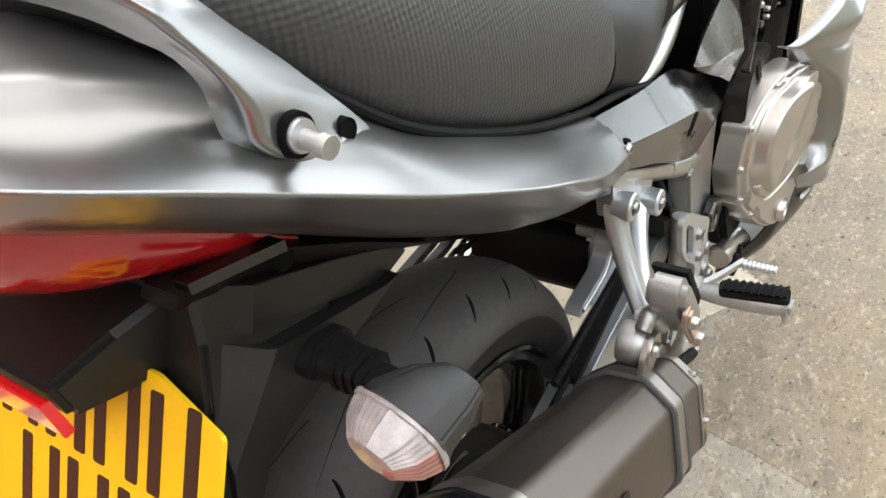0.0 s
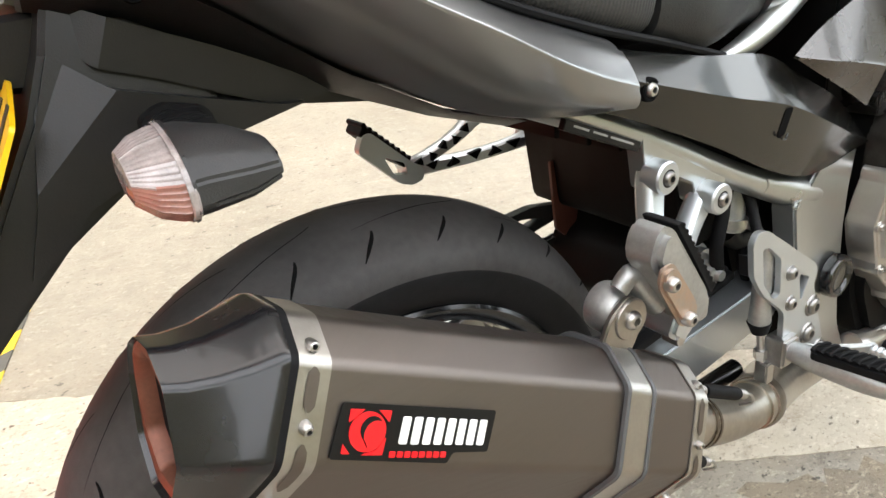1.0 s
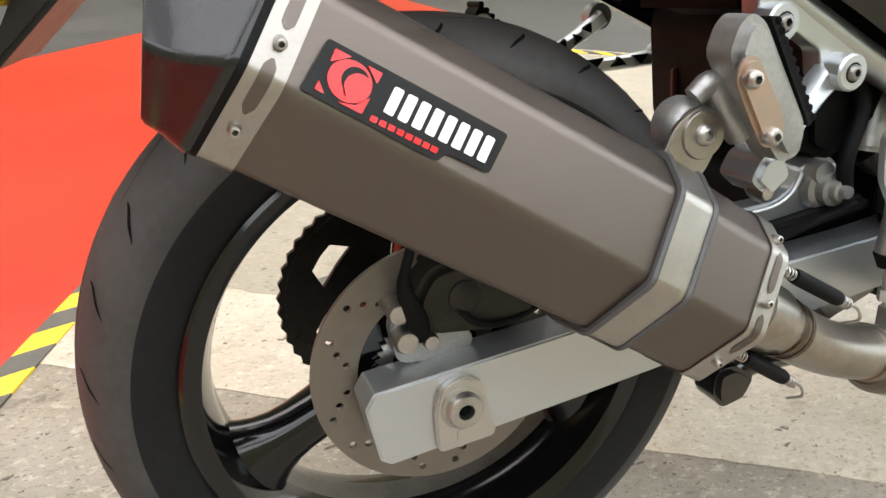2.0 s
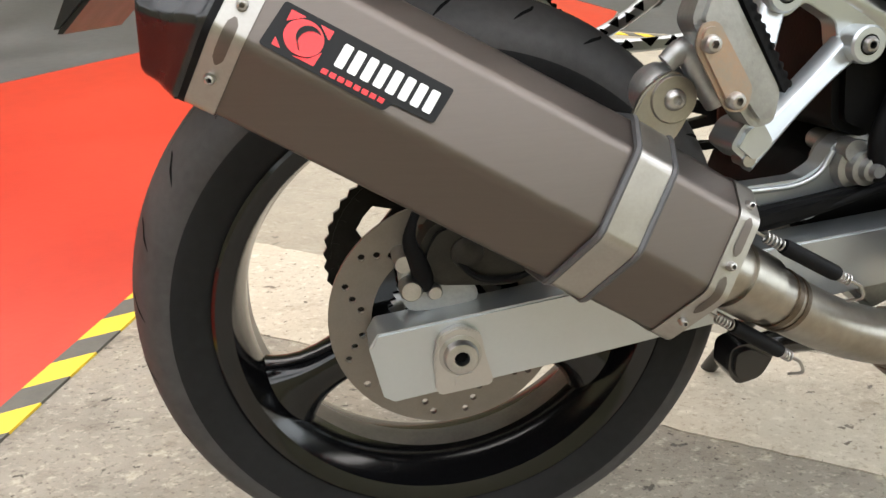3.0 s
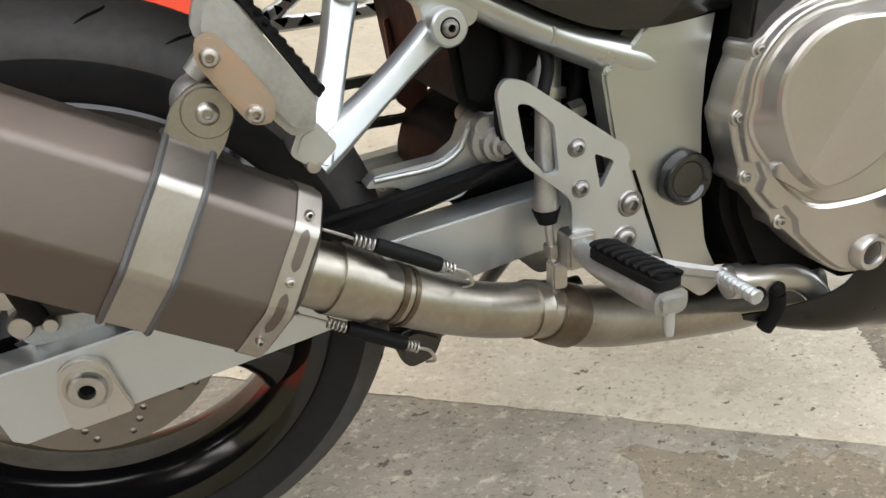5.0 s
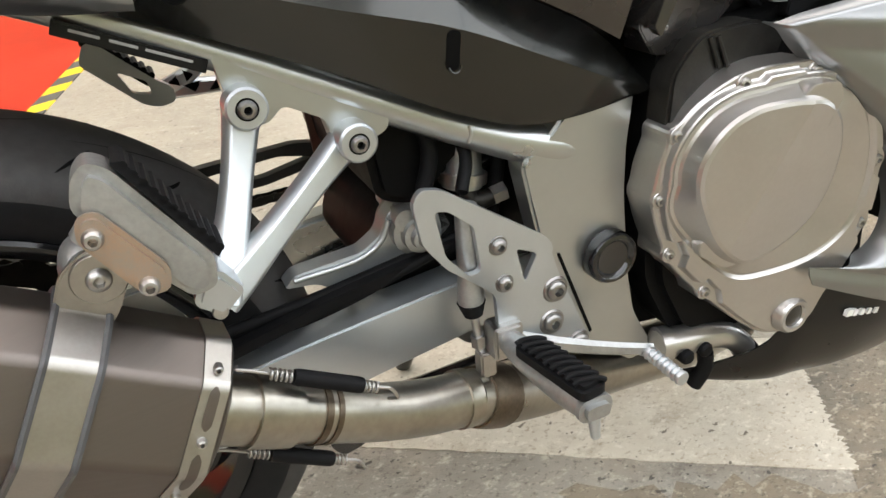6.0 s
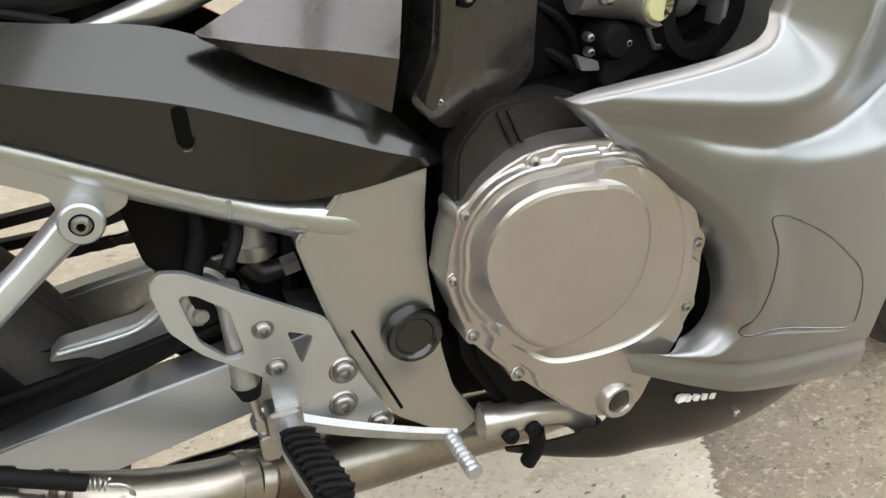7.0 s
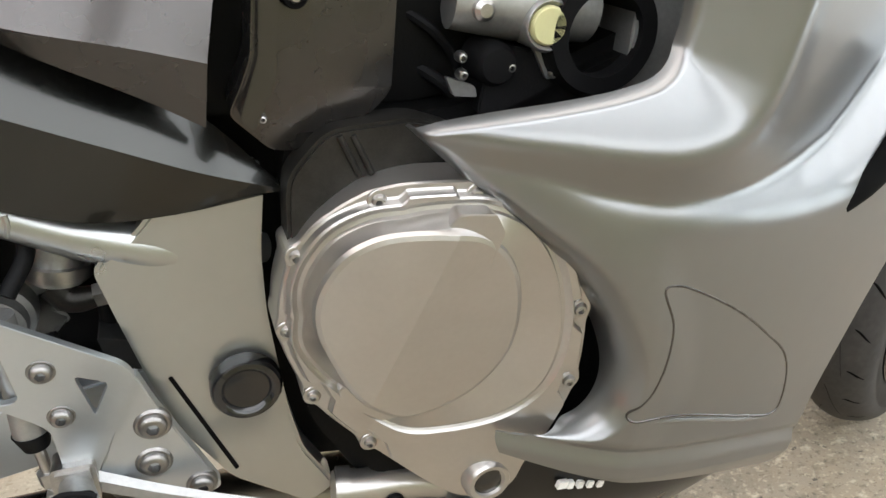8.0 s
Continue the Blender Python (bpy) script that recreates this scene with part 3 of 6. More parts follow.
cut = [[((0.088 if abs(q) < 1.5 else 0.07) * math.cos(a0 + q * 0.2), (0.088 if abs(q) < 1.5 else 0.07) * math.sin(a0 + q * 0.2)) for q in (-2, -1, 0, 1, 2)] + [(0.066 * math.cos(a0), 0.066 * math.sin(a0))] for a0 in (2 * math.pi * k / 5 for k in range(5))]
part("sprocket", prism(teeth, 0.092, 0.099, 0, [*cut, circle(0, 0, 0.035, 32)]), DARK_STEEL, rear_wheel, "dark toothed rear sprocket", 30)

for ob in rear_wheel.children:
    if ob.name.split(".")[0] in ("brake_disc", "disc_carrier", "sensor_ring", "sprocket"):
        ob.matrix_basis = rear_wheel.matrix_basis.inverted()

front_wheel = part("front_wheel", lathe(RIM_PROFILE, n=72, closed=True), BLACK_RIM, bike, "gloss black front alloy rim")
front_wheel.location = (1.56, 0, -0.01)
front_wheel.rotation_euler = (0, 0, radians(22))
front_wheel.scale = (0.97, 0.72, 0.97)
add_tyre(front_wheel)
for k in range(3):
    add_spoke(front_wheel, radians(90 + 120 * k))

fork = part("front_fork", tube([(1.56, 0.10, -0.01), (1.40, 0.10, 0.45), (1.33, 0.10, 0.64)], [0.024, 0.027, 0.027], 16), BLACK_RIM, bike, "black front fork")
part("fork_leg", tube([(1.56, -0.10, -0.01), (1.40, -0.10, 0.45), (1.33, -0.10, 0.64)], [0.024, 0.027, 0.027], 16), BLACK_RIM, fork)
part("front_axle", tube([(1.56, -0.11, -0.01), (1.56, 0.11, -0.01)], 0.012, 14), STEEL, fork)
part("yoke", box(1.28, 1.38, -0.13, 0.13, 0.62, 0.66, 0.01), BLACK_RIM, fork)

# chain: upper and lower runs of links on the left
loop = [(0.107 * math.cos(radians(a)), 0.107 * math.sin(radians(a))) for a in range(98, 268, 8)] + [(0.1 * k, -0.105 + 0.014 + 0.031 * k) for k in range(1, 5)]
loop += [(0.50 + 0.04 * math.cos(radians(a)), 0.085 + 0.04 * math.sin(radians(a))) for a in range(-85, 86, 17)] + [(0.1 * k, 0.107 + 0.0036 * k) for k in range(4, 0, -1)]
dense, total = [], 0.0
for i in range(len(loop)):
    a, b = Vector(loop[i]), Vector(loop[(i + 1) % len(loop)])
    n = max(1, round((b - a).length / 0.004))
    dense += [a.lerp(b, k / n) for k in range(n)]
links = []
for i in range(0, len(dense) - 3, 4):
    a, b = dense[i], dense[(i + 4) % len(dense)]
    c, d = (a + b) / 2, (b - a).normalized()
    hw = 0.0062 if (i // 4) % 2 else 0.0046
    shape = rounded([(-0.011, -0.006, 0), (0.0, -0.0042, 0), (0.011, -0.006, 0), (0.011, 0.006, 0), (0.0, 0.0042, 0), (-0.011, 0.006, 0)], 0.005, 2)
    pts = [(c.x + d.x * q.x - d.y * q.y, c.y + d.y * q.x + d.x * q.y) for q in shape]
    for sd in (-1, 1):
        links.append(prism(pts, 0.0955 + sd * hw - 0.001, 0.0955 + sd * hw + 0.001, 0))
    links.append(tube([(a.x, 0.090, a.y), (a.x, 0.101, a.y)], 0.004, 8))
tagged(part("chain", join(*links), DARK_STEEL, bike, "greasy dark steel drive chain"), kind="stuff")
guard = part("chain_guard", prism([(q.x, q.y) for q in rounded([(0.10, 0.150, 0), (0.17, 0.163, 0), (0.34, 0.175, 0), (0.40, 0.165, 0), (0.40, 0.150, 0), (0.30, 0.132, 0), (0.12, 0.126, 0)], 0.008)], 0.098, 0.112, 0.002, [[(q.x, q.y) for q in rounded([(0.19, 0.152, 0), (0.32, 0.163, 0), (0.36, 0.155, 0), (0.30, 0.142, 0), (0.20, 0.140, 0)], 0.006)]]), PLASTIC, bike, "black plastic chain guard")

# ---- swingarm ----
R2 = lambda pts, r, seg=3: [(p.x, p.y) for p in rounded([(*q, 0) for q in pts], r, seg)]
ARM = [(-0.082, -0.004), (-0.074, 0.010), (0.10, 0.036), (0.285, 0.066), (0.45, 0.086), (0.53, 0.10), (0.55, 0.06), (0.52, 0.036), (0.455, 0.026), (0.262, -0.006), (0.12, -0.031), (-0.060, -0.061), (-0.070, -0.055)]
swingarm = part("swingarm", prism(R2(ARM, 0.002), -0.142, -0.098, 0.0035), SATIN_ALLOY, bike, "light grey box-section alloy swingarm")
part("left_arm", prism(R2(ARM, 0.006), 0.105, 0.142, 0.006), FRAME, swingarm)
part("cross_member", prism(R2([(0.355, 0.075), (0.375, 0.14), (0.44, 0.165), (0.50, 0.14), (0.53, 0.06), (0.50, 0.03), (0.42, 0.02)], 0.02), -0.09, 0.107, 0.012), ENGINE, swingarm, "black cast cross member")
part("brace", prism(R2([(0.268, 0.110), (0.280, 0.121), (0.345, 0.127), (0.364, 0.139), (0.372, 0.156), (0.385, 0.168), (0.402, 0.167), (0.412, 0.150), (0.407, 0.102), (0.382, 0.100), (0.366, 0.086), (0.334, 0.080), (0.321, 0.094), (0.297, 0.107)], 0.005), -0.112, -0.090, 0.004), SATIN_ALLOY, swingarm, "cast alloy arched brace")
part("brace_rib", tube([(0.278, -0.113, 0.1165), (0.345, -0.113, 0.1225), (0.365, -0.113, 0.135), (0.374, -0.113, 0.154)], 0.0032, 10, 24), SATIN_ALLOY, swingarm)
part("lug_pin", tube([(0.386, -0.130, 0.156), (0.392, -0.06, 0.156)], [0.011, 0.011], 18), RAW_ALLOY, swingarm)
part("stepped_nut", lathe([(0.0, -0.150), (0.006, -0.150), (0.0075, -0.144), (0.011, -0.143), (0.012, -0.136), (0.017, -0.135), (0.018, -0.126), (0.024, -0.124), (0.0245, -0.112), (0.029, -0.110), (0.029, -0.085)], 0.398, 0.140, 30), RAW_ALLOY, swingarm, "stepped alloy adjuster nut")
part("web", prism(R2([(0.372, 0.100), (0.378, 0.132), (0.395, 0.160), (0.43, 0.165), (0.45, 0.12), (0.41, 0.085)], 0.005), -0.090, -0.070, 0.003), FRAME, swingarm)
part("axle_block", prism(R2([(-0.024, -0.016), (-0.019, 0.008), (0.0, 0.017), (0.020, 0.008), (0.025, -0.016), (0.034, -0.046), (-0.021, -0.054)], 0.007), -0.150, -0.141, 0.0025), CAST, swingarm, "alloy axle adjuster block")
part("adjuster_slot", prism(R2([(-0.004, -0.034), (0.012, -0.031), (0.012, -0.041), (-0.004, -0.044)], 0.001), -0.1512, -0.149, 0.0006), CAST, swingarm)
part("axle_nut", lathe([(0.0, -0.152), (0.0065, -0.152), (0.0072, -0.159), (0.010, -0.160), (0.0145, -0.159), (0.0165, -0.156), (0.0165, -0.152), (0.020, -0.151), (0.020, -0.148)], 0.001, -0.0125, 40), STEEL, swingarm, "hollow steel axle nut")
# flat black disc painted in for the shade of the hollow axle
part("axle_bore_shade", lathe([(0.0, -0.1524), (0.0068, -0.1524)], 0.001, -0.0125, 24), HOLLOW_SHADE, swingarm)

# rear caliper above the arm
caliper = part("brake_caliper", prism(R2([(-0.02, 0.045), (-0.035, 0.075), (-0.02, 0.105), (0.03, 0.115), (0.085, 0.100), (0.095, 0.065), (0.06, 0.040)], 0.012), -0.125, -0.070, 0.007), DARK_STEEL, bike, "dark rear brake caliper")
part("bracket", prism(R2([(-0.045, 0.018), (-0.052, 0.058), (-0.022, 0.066), (0.01, 0.050), (0.03, 0.030), (0.01, 0.012)], 0.01), -0.112, -0.095, 0.004), RAW_ALLOY, caliper, "raw alloy caliper bracket")
part("banjo", lathe([(0.0, -0.128), (0.009, -0.128), (0.011, -0.124), (0.011, -0.11)], -0.040, 0.044, 20), STEEL, caliper)
part("bleed_bolt", lathe([(0.0, -0.124), (0.008, -0.124), (0.009, -0.12), (0.009, -0.09)], -0.046, 0.069, 20), STEEL, caliper)
part("rubber_boot", tube([(-0.026, -0.118, 0.044), (-0.030, -0.122, 0.062), (-0.040, -0.118, 0.090), (-0.035, -0.11, 0.108)], [0.008, 0.010, 0.0065, 0.004], 12, 16), RUBBER, caliper)
part("brake_hose", tube([(-0.036, -0.11, 0.105), (-0.02, -0.10, 0.13), (0.03, -0.105, 0.12), (0.05, -0.12, 0.085), (0.10, -0.125, 0.062), (0.18, -0.125, 0.072), (0.30, -0.128, 0.085), (0.42, -0.14, 0.125)], 0.0045, 10, 60), RUBBER, caliper)
part("piston_housing", lathe([(0.0, -0.130), (0.010, -0.130), (0.015, -0.127), (0.017, -0.120), (0.017, -0.10)], 0.012, 0.078, 26), DARK_STEEL, caliper)
part("pad_pin", tube([(0.030, -0.128, 0.096), (0.075, -0.128, 0.088)], 0.004, 10), STEEL, caliper)
part("slider_bolt", lathe([(0.0, -0.126), (0.006, -0.126), (0.0075, -0.123), (0.0075, -0.10)], -0.018, 0.040, 18), STEEL, caliper)
part("sensor_cable", tube([(0.0, -0.125, 0.075), (0.02, -0.13, 0.055), (0.05, -0.128, 0.05), (0.09, -0.12, 0.06)], 0.003, 8, 24), RUBBER, caliper)
part("hose_rail", tube([(0.18, -0.118, 0.082), (0.30, -0.120, 0.098), (0.44, -0.125, 0.125)], 0.006, 10, 20), RUBBER, caliper)
part("guard_rail", prism(R2([(0.20, 0.066), (0.30, 0.090), (0.44, 0.118), (0.44, 0.128), (0.30, 0.101), (0.20, 0.078)], 0.004), -0.138, -0.124, 0.002), RUBBER, caliper, "black plastic hose guard")

# ---- exhaust ----
AX = Vector((0.865, -0.010, -0.497)).normalized()
OUT = (Vector((0, -1, 0.10)) - AX * AX.dot(Vector((0, -1, 0.10)))).normalized()
UP = OUT.cross(AX)
UP = UP if UP.z > 0 else -UP
MC = Vector((0.0, -0.233, 0.204))
CAN = [(0.020, 0.061), (0.049, 0.040), (0.0610, -0.020), (0.027, -0.067), (-0.020, -0.069), (-0.046, -0.040), (-0.050, 0.014), (-0.040, 0.044), (-0.016, 0.060)]
CAN_R = 0.0055


def can_ring(s, grow=1.0, add=0.0, tilt=0.0, drop=0.0, shape=CAN):
    ring = []
    for q in rounded([(a, b, 0) for a, b in shape], CAN_R, 4):
        a, b = q.x, q.y * (1 - 0.20 * min(1.0, max(0.0, (0.08 - s) / 0.26))) if q.y > 0 else q.y
        k = grow + add / math.hypot(a, b)
        ring.append(MC + AX * (s + tilt * b) + OUT * a * k + UP * (b * k - drop))
    return ring


muffler = part("muffler", loft([can_ring(-0.1855), can_ring(-0.10), can_ring(-0.02), can_ring(0.08), can_ring(0.201)]), TITAN, bike, "brushed titanium silencer with a black end cap")


def band(s0, s1, add, mat, name, label="", lip=0.0):
    rings = [can_ring(s0, 1, 0.0005), can_ring(s0, 1, add), can_ring((s0 + s1) / 2, 1, add + lip), can_ring(s1, 1, add), can_ring(s1, 1, 0.0005)]
    return part(name, loft(rings, caps=False), mat, muffler, label, 30)


band(0.0865, 0.0910, 0.0042, EDGE_RUBBER, "rubber_edge", lip=0.0012)
band(0.1185, 0.1230, 0.0042, EDGE_RUBBER, "rubber_edge", lip=0.0012)
band(0.0908, 0.1187, 0.0032, STRAP, "clamp", "bright steel clamp band")
band(-0.1860, -0.1665, 0.0016, STRAP, "rear_strap", "riveted steel end strap")
band(0.1835, 0.2015, 0.0016, STRAP, "front_strap", "riveted steel end strap")
band(-0.1910, -0.1860, 0.0022, RUBBER, "end_seal")


def on_can(s, b, lift=0.002):
    """The place on the can's outer side at s along it and b up it, with the normal there."""
    low = 1 - 0.20 * min(1.0, max(0.0, (0.08 - s) / 0.26))
    ring = [Vector((q.x, q.y * low if q.y > 0 else q.y, 0)) for q in rounded([(a, c, 0) for a, c in CAN], CAN_R, 4)]
    best = min((q for q in ring if q.x > 0.02), key=lambda q: abs(q.y - b))
    right = [q for q in ring if q.x > 0.02]
    right.sort(key=lambda q: q.y)
    a = best.x
    for p, q in zip(right, right[1:]):
        if p.y <= b <= q.y and q.y > p.y:
            a = p.x + (q.x - p.x) * (b - p.y) / (q.y - p.y)
    k = 1 + lift / math.hypot(a, b)
    return MC + AX * s + OUT * a * k + UP * b * k


for s, places in ((-0.1765, (0.037, 0.000, -0.046)), (0.1925, (0.047, 0.003, -0.047))):
    for b in places:
        p = on_can(s, b, 0.0022)
        bolt(p.x, p.y, p.z, 0.0036, muffler, STEEL, "rivet").rotation_euler = (radians(-12 if b > 0 else 8), 0, 0)
    for b0, b1 in ((places[0] - 0.008, places[1] + 0.007), (places[1] - 0.008, places[2] + 0.009)):
        bm = bmesh.new()
        rows = []
        for i in range(9):
            u = i / 8
            w = 0.0036 * math.sqrt(max(0.05, 1 - (2 * u - 1) ** 6))
            rows.append([bm.verts.new(on_can(s - w, b0 + (b1 - b0) * u, 0.0020)), bm.verts.new(on_can(s + w, b0 + (b1 - b0) * u, 0.0020))])
        for a, c in zip(rows, rows[1:]):
            bm.faces.new((a[0], a[1], c[1], c[0]))
        part("strap_window", bm, TITAN, muffler)

# end cap: slanted, narrowing to a dark opening
cap_rings = [can_ring(-0.1875, 1.01), can_ring(-0.1915, 1.045), can_ring(-0.1965, 1.02), can_ring(-0.2045, 0.93, 0, -0.06, 0.005), can_ring(-0.2145, 0.82, 0, -0.16, 0.011), can_ring(-0.2255, 0.75, 0, -0.24, 0.015),
             can_ring(-0.2325, 0.73, 0, -0.28, 0.016), can_ring(-0.2355, 0.705, 0, -0.28, 0.016), can_ring(-0.2315, 0.67, 0, -0.27, 0.015), can_ring(-0.1995, 0.60, 0, -0.08, 0.010)]
part("end_cap", loft(cap_rings), CAP_BLACK, muffler, "glossy black moulded end cap", 50)
part("outlet", loft([can_ring(-0.2330, 0.665, 0, -0.27, 0.015), can_ring(-0.2335, 0.59, 0, -0.27, 0.015), can_ring(-0.2295, 0.53, 0, -0.26, 0.015), can_ring(-0.2215, 0.51, 0, -0.24, 0.014)], caps=False), COPPER, muffler, "copper-brown outlet lip")
# near-black plug in place of the shade deep in the outlet
part("outlet_bore", loft([can_ring(-0.2235, 0.515, 0, -0.24, 0.014), can_ring(-0.2215, 0.515, 0, -0.24, 0.014)]), HOLLOW_SHADE, muffler, "dark bore of the silencer")

# badge on the can: plain shapes
def can_patch(name, corners, lift, mat, r=0.004, label=""):
    bm = bmesh.new()
    pts = rounded([(*c, 0) for c in corners], r, 4)
    top = [bm.verts.new(on_can(q.x, q.y, lift)) for q in pts]
    low = [bm.verts.new(on_can(q.x, q.y, lift - 0.0006)) for q in pts]
    bm.faces.new(top)
    for i in range(len(pts)):
        j = (i + 1) % len(pts)
        bm.faces.new((top[i], low[i], low[j], top[j]))
    return part(name, bm, mat, muffler, label)


BS, BB = -0.1586, 0.0134
badge = lambda pts: [(BS + u * 0.1150, BB + 0.0026 * u - v * 0.0300) for u, v in pts]
can_patch("badge", badge([(0.02, 0.0), (1.0, 0.0), (0.975, 0.80), (0.73, 0.82), (0.70, 1.02), (-0.01, 0.94)]), 0.0018, BADGE_BLACK, 0.0022, "black badge with a red panel and white bars")
disc = [(0.178 + 0.104 * math.cos(a), 0.47 - 0.34 * math.sin(a)) for a in (2 * math.pi * i / 28 for i in range(28))]
can_patch("red_disc", badge(disc), 0.0024, BADGE_RED, 0.0001)
for corner in ([(0.065, 0.10), (0.145, 0.10), (0.065, 0.33)], [(0.225, 0.10), (0.300, 0.10), (0.295, 0.30)], [(0.050, 0.68), (0.095, 0.84), (0.048, 0.84)], [(0.290, 0.56), (0.280, 0.86), (0.160, 0.86), (0.240, 0.78)]):
    can_patch("red_corner", badge(corner), 0.0024, BADGE_RED, 0.0006)
swirl = [(0.200 + 0.066 * math.cos(a), 0.43 - 0.23 * math.sin(a)) for a in (radians(k) for k in range(40, 250, 15))]
swirl += [(0.224 + 0.068 * math.cos(a), 0.52 - 0.25 * math.sin(a)) for a in (radians(k) for k in range(235, 60, -15))]
can_patch("black_swirl", badge(swirl), 0.0028, BADGE_BLACK, 0.0002)
for i in range(8):
    u = 0.365 + i * 0.0735
    can_patch("white_bar", badge([(u + 0.012, 0.19), (u + 0.062, 0.19), (u + 0.052, 0.67), (u + 0.002, 0.67)]), 0.0024, WHITE_INK, 0.0012)
for i in range(8):
    u = 0.325 + i * 0.046
    can_patch("red_bar", badge([(u, 0.80), (u + 0.034, 0.80), (u + 0.032, 0.90), (u - 0.002, 0.90)]), 0.0024, BADGE_RED, 0.0004)

# hanger strap up to the footrest
part("hanger_bracket", prism(R2([(0.098, 0.197), (0.126, 0.180), (0.146, 0.204), (0.158, 0.232), (0.138, 0.250), (0.116, 0.236), (0.106, 0.212)], 0.008), -0.247, -0.241, 0.0015), STRAP, muffler, "bright steel hanger bracket")
part("hanger_washer", lathe([(0.0, -0.2490), (0.0165, -0.2490), (0.0175, -0.2475), (0.0175, -0.241)], 0.138, 0.2280, 36), STRAP, muffler)
bolt(0.138, -0.2495, 0.2280, 0.0080, muffler)
part("hanger_bush", lathe([(0.0, -0.217), (0.020, -0.217), (0.021, -0.220), (0.021, -0.234), (0.016, -0.241), (0.0, -0.241)], 0.136, 0.231, 30), RAW_ALLOY, muffler)

# sleeve, link pipe and collector
link_pipe = part("link_pipe", tube([(0.165, -0.242, 0.109), (0.195, -0.236, 0.0915), (0.235, -0.228, 0.068), (0.275, -0.220, 0.0445), (0.32, -0.212, 0.021), (0.365, -0.204, 0.003), (0.408, -0.196, -0.009)], [0.027, 0.027, 0.026, 0.0255, 0.0255, 0.026, 0.0265], 28, 46), PIPE, bike, "bare stainless link pipe, slightly heat stained")
part("reducer", loft([can_ring(0.198, 0.99), can_ring(0.2025, 0.985), can_ring(0.2045, 0.95), [MC + AX * 0.213 + OUT * q.x * 0.60 + UP * q.y * 0.52 for q in rounded([(a, b, 0) for a, b in CAN], CAN_R, 4)]]), TITAN, link_pipe, "cone of the silencer")
part("sleeve", tube([(0.205, -0.234, 0.0858), (0.236, -0.2278, 0.0677)], 0.0295, 30), PIPE, link_pipe, "bright sleeve")
part("weld", tube([(0.2535, -0.2243, 0.0571), (0.2585, -0.2233, 0.0542)], 0.0272, 30), PIPE_HOT, link_pipe, "brown weld seam")
part("weld", tube([(0.2635, -0.2223, 0.0513), (0.2675, -0.2215, 0.0490)], 0.0268, 30), PIPE_HOT, link_pipe, "brown weld seam")
part("joint_ring", tube([(0.392, -0.199, -0.0045), (0.402, -0.197, -0.0075)], 0.0285, 30), PIPE, link_pipe)
collector = part("collector", tube([(0.402, -0.197, -0.0075), (0.443, -0.178, -0.033), (0.500, -0.152, -0.062), (0.568, -0.126, -0.088), (0.650, -0.110, -0.108), (0.741, -0.100, -0.122), (0.85, -0.09, -0.12)], [0.0265, 0.0305, 0.034, 0.036, 0.036, 0.036, 0.036], 26, 44), PIPE, bike, "stainless collector pipe under the engine")
part("clamp_collar", tube([(0.414, -0.1915, -0.0150), (0.428, -0.185, -0.0235), (0.446, -0.1765, -0.0350)], [0.030, 0.0325, 0.0335], 26, 10), PIPE_HOT, collector, "dark stained clamp collar")


def pipe_spring(a, b, parent):
    a, b = Vector(a), Vector(b)
    d = b - a
    sleeve = part("spring_sleeve", tube([a + d * 0.30, a + d * 0.33, a + d * 0.75, a + d * 0.78], [0.0060, 0.0066, 0.0066, 0.0060], 14), RUBBER, parent, "black rubber spring sleeve")
    part("coil", coil(a + d * 0.14, a + d * 0.30, 0.0042, 0.0009, 5), STEEL, sleeve)
    part("coil", coil(a + d * 0.78, a + d * 0.90, 0.0042, 0.0009, 4), STEEL, sleeve)
    part("hook", tube([a + d * 0.14, a, a + Vector((-0.008, 0, 0.004)), a + Vector((-0.006, 0.01, 0.0))], 0.0013, 6, 14), STEEL, sleeve)
    part("hook", tube([a + d * 0.90, b, b + Vector((0.004, 0, -0.01)), b + Vector((0.0, 0.012, -0.018))], 0.0015, 6, 14), STEEL, sleeve)


pipe_spring((0.212, -0.243, 0.126), (0.318, -0.246, 0.070), link_pipe)
pipe_spring((0.185, -0.236, 0.056), (0.285, -0.232, -0.004), link_pipe)

# ---- frame and footrests ----
frame_rail = part("subframe_tube", tube([(0.02, -0.135, 0.430), (0.12, -0.145, 0.392), (0.233, -0.152, 0.342), (0.43, -0.155, 0.244), (0.49, -0.1610, 0.220), (0.530, -0.1610, 0.207), (0.565, -0.152, 0.196), (0.60, -0.140, 0.187)], [0.013, 0.013, 0.0135, 0.0150, 0.0180, 0.0180, 0.0170, 0.012], 22, 48), FRAME, bike, "silver painted subframe tube")
part("weld_ring", tube([(0.4335, -0.155, 0.2425), (0.4395, -0.1552, 0.2395)], 0.0152, 22), FRAME, frame_rail)
part("weld_bead", tube([(0.4365, -0.1690, 0.2480), (0.4372, -0.1700, 0.2410), (0.4350, -0.1680, 0.2330)], 0.0022, 8, 12), FRAME, frame_rail)
part("label_strip", prism(R2([(0.150, 0.3735), (0.240, 0.3335), (0.2365, 0.3245), (0.1465, 0.3645)], 0.001), -0.1668, -0.160, 0.001), BADGE_BLACK, frame_rail, "black label strip with worn print")
for u0, u1 in ((0.10, 0.30), (0.36, 0.55), (0.60, 0.93)):
    xa, xb = 0.150 + 0.086 * u0, 0.150 + 0.086 * u1
    za, zb = 0.3705 - 0.0382 * u0, 0.3705 - 0.0382 * u1
    part("print_bar", prism([(xa, za), (xb, zb), (xb - 0.0008, zb - 0.0017), (xa - 0.0008, za - 0.0017)], -0.1672, -0.166, 0), GREY_INK, frame_rail)
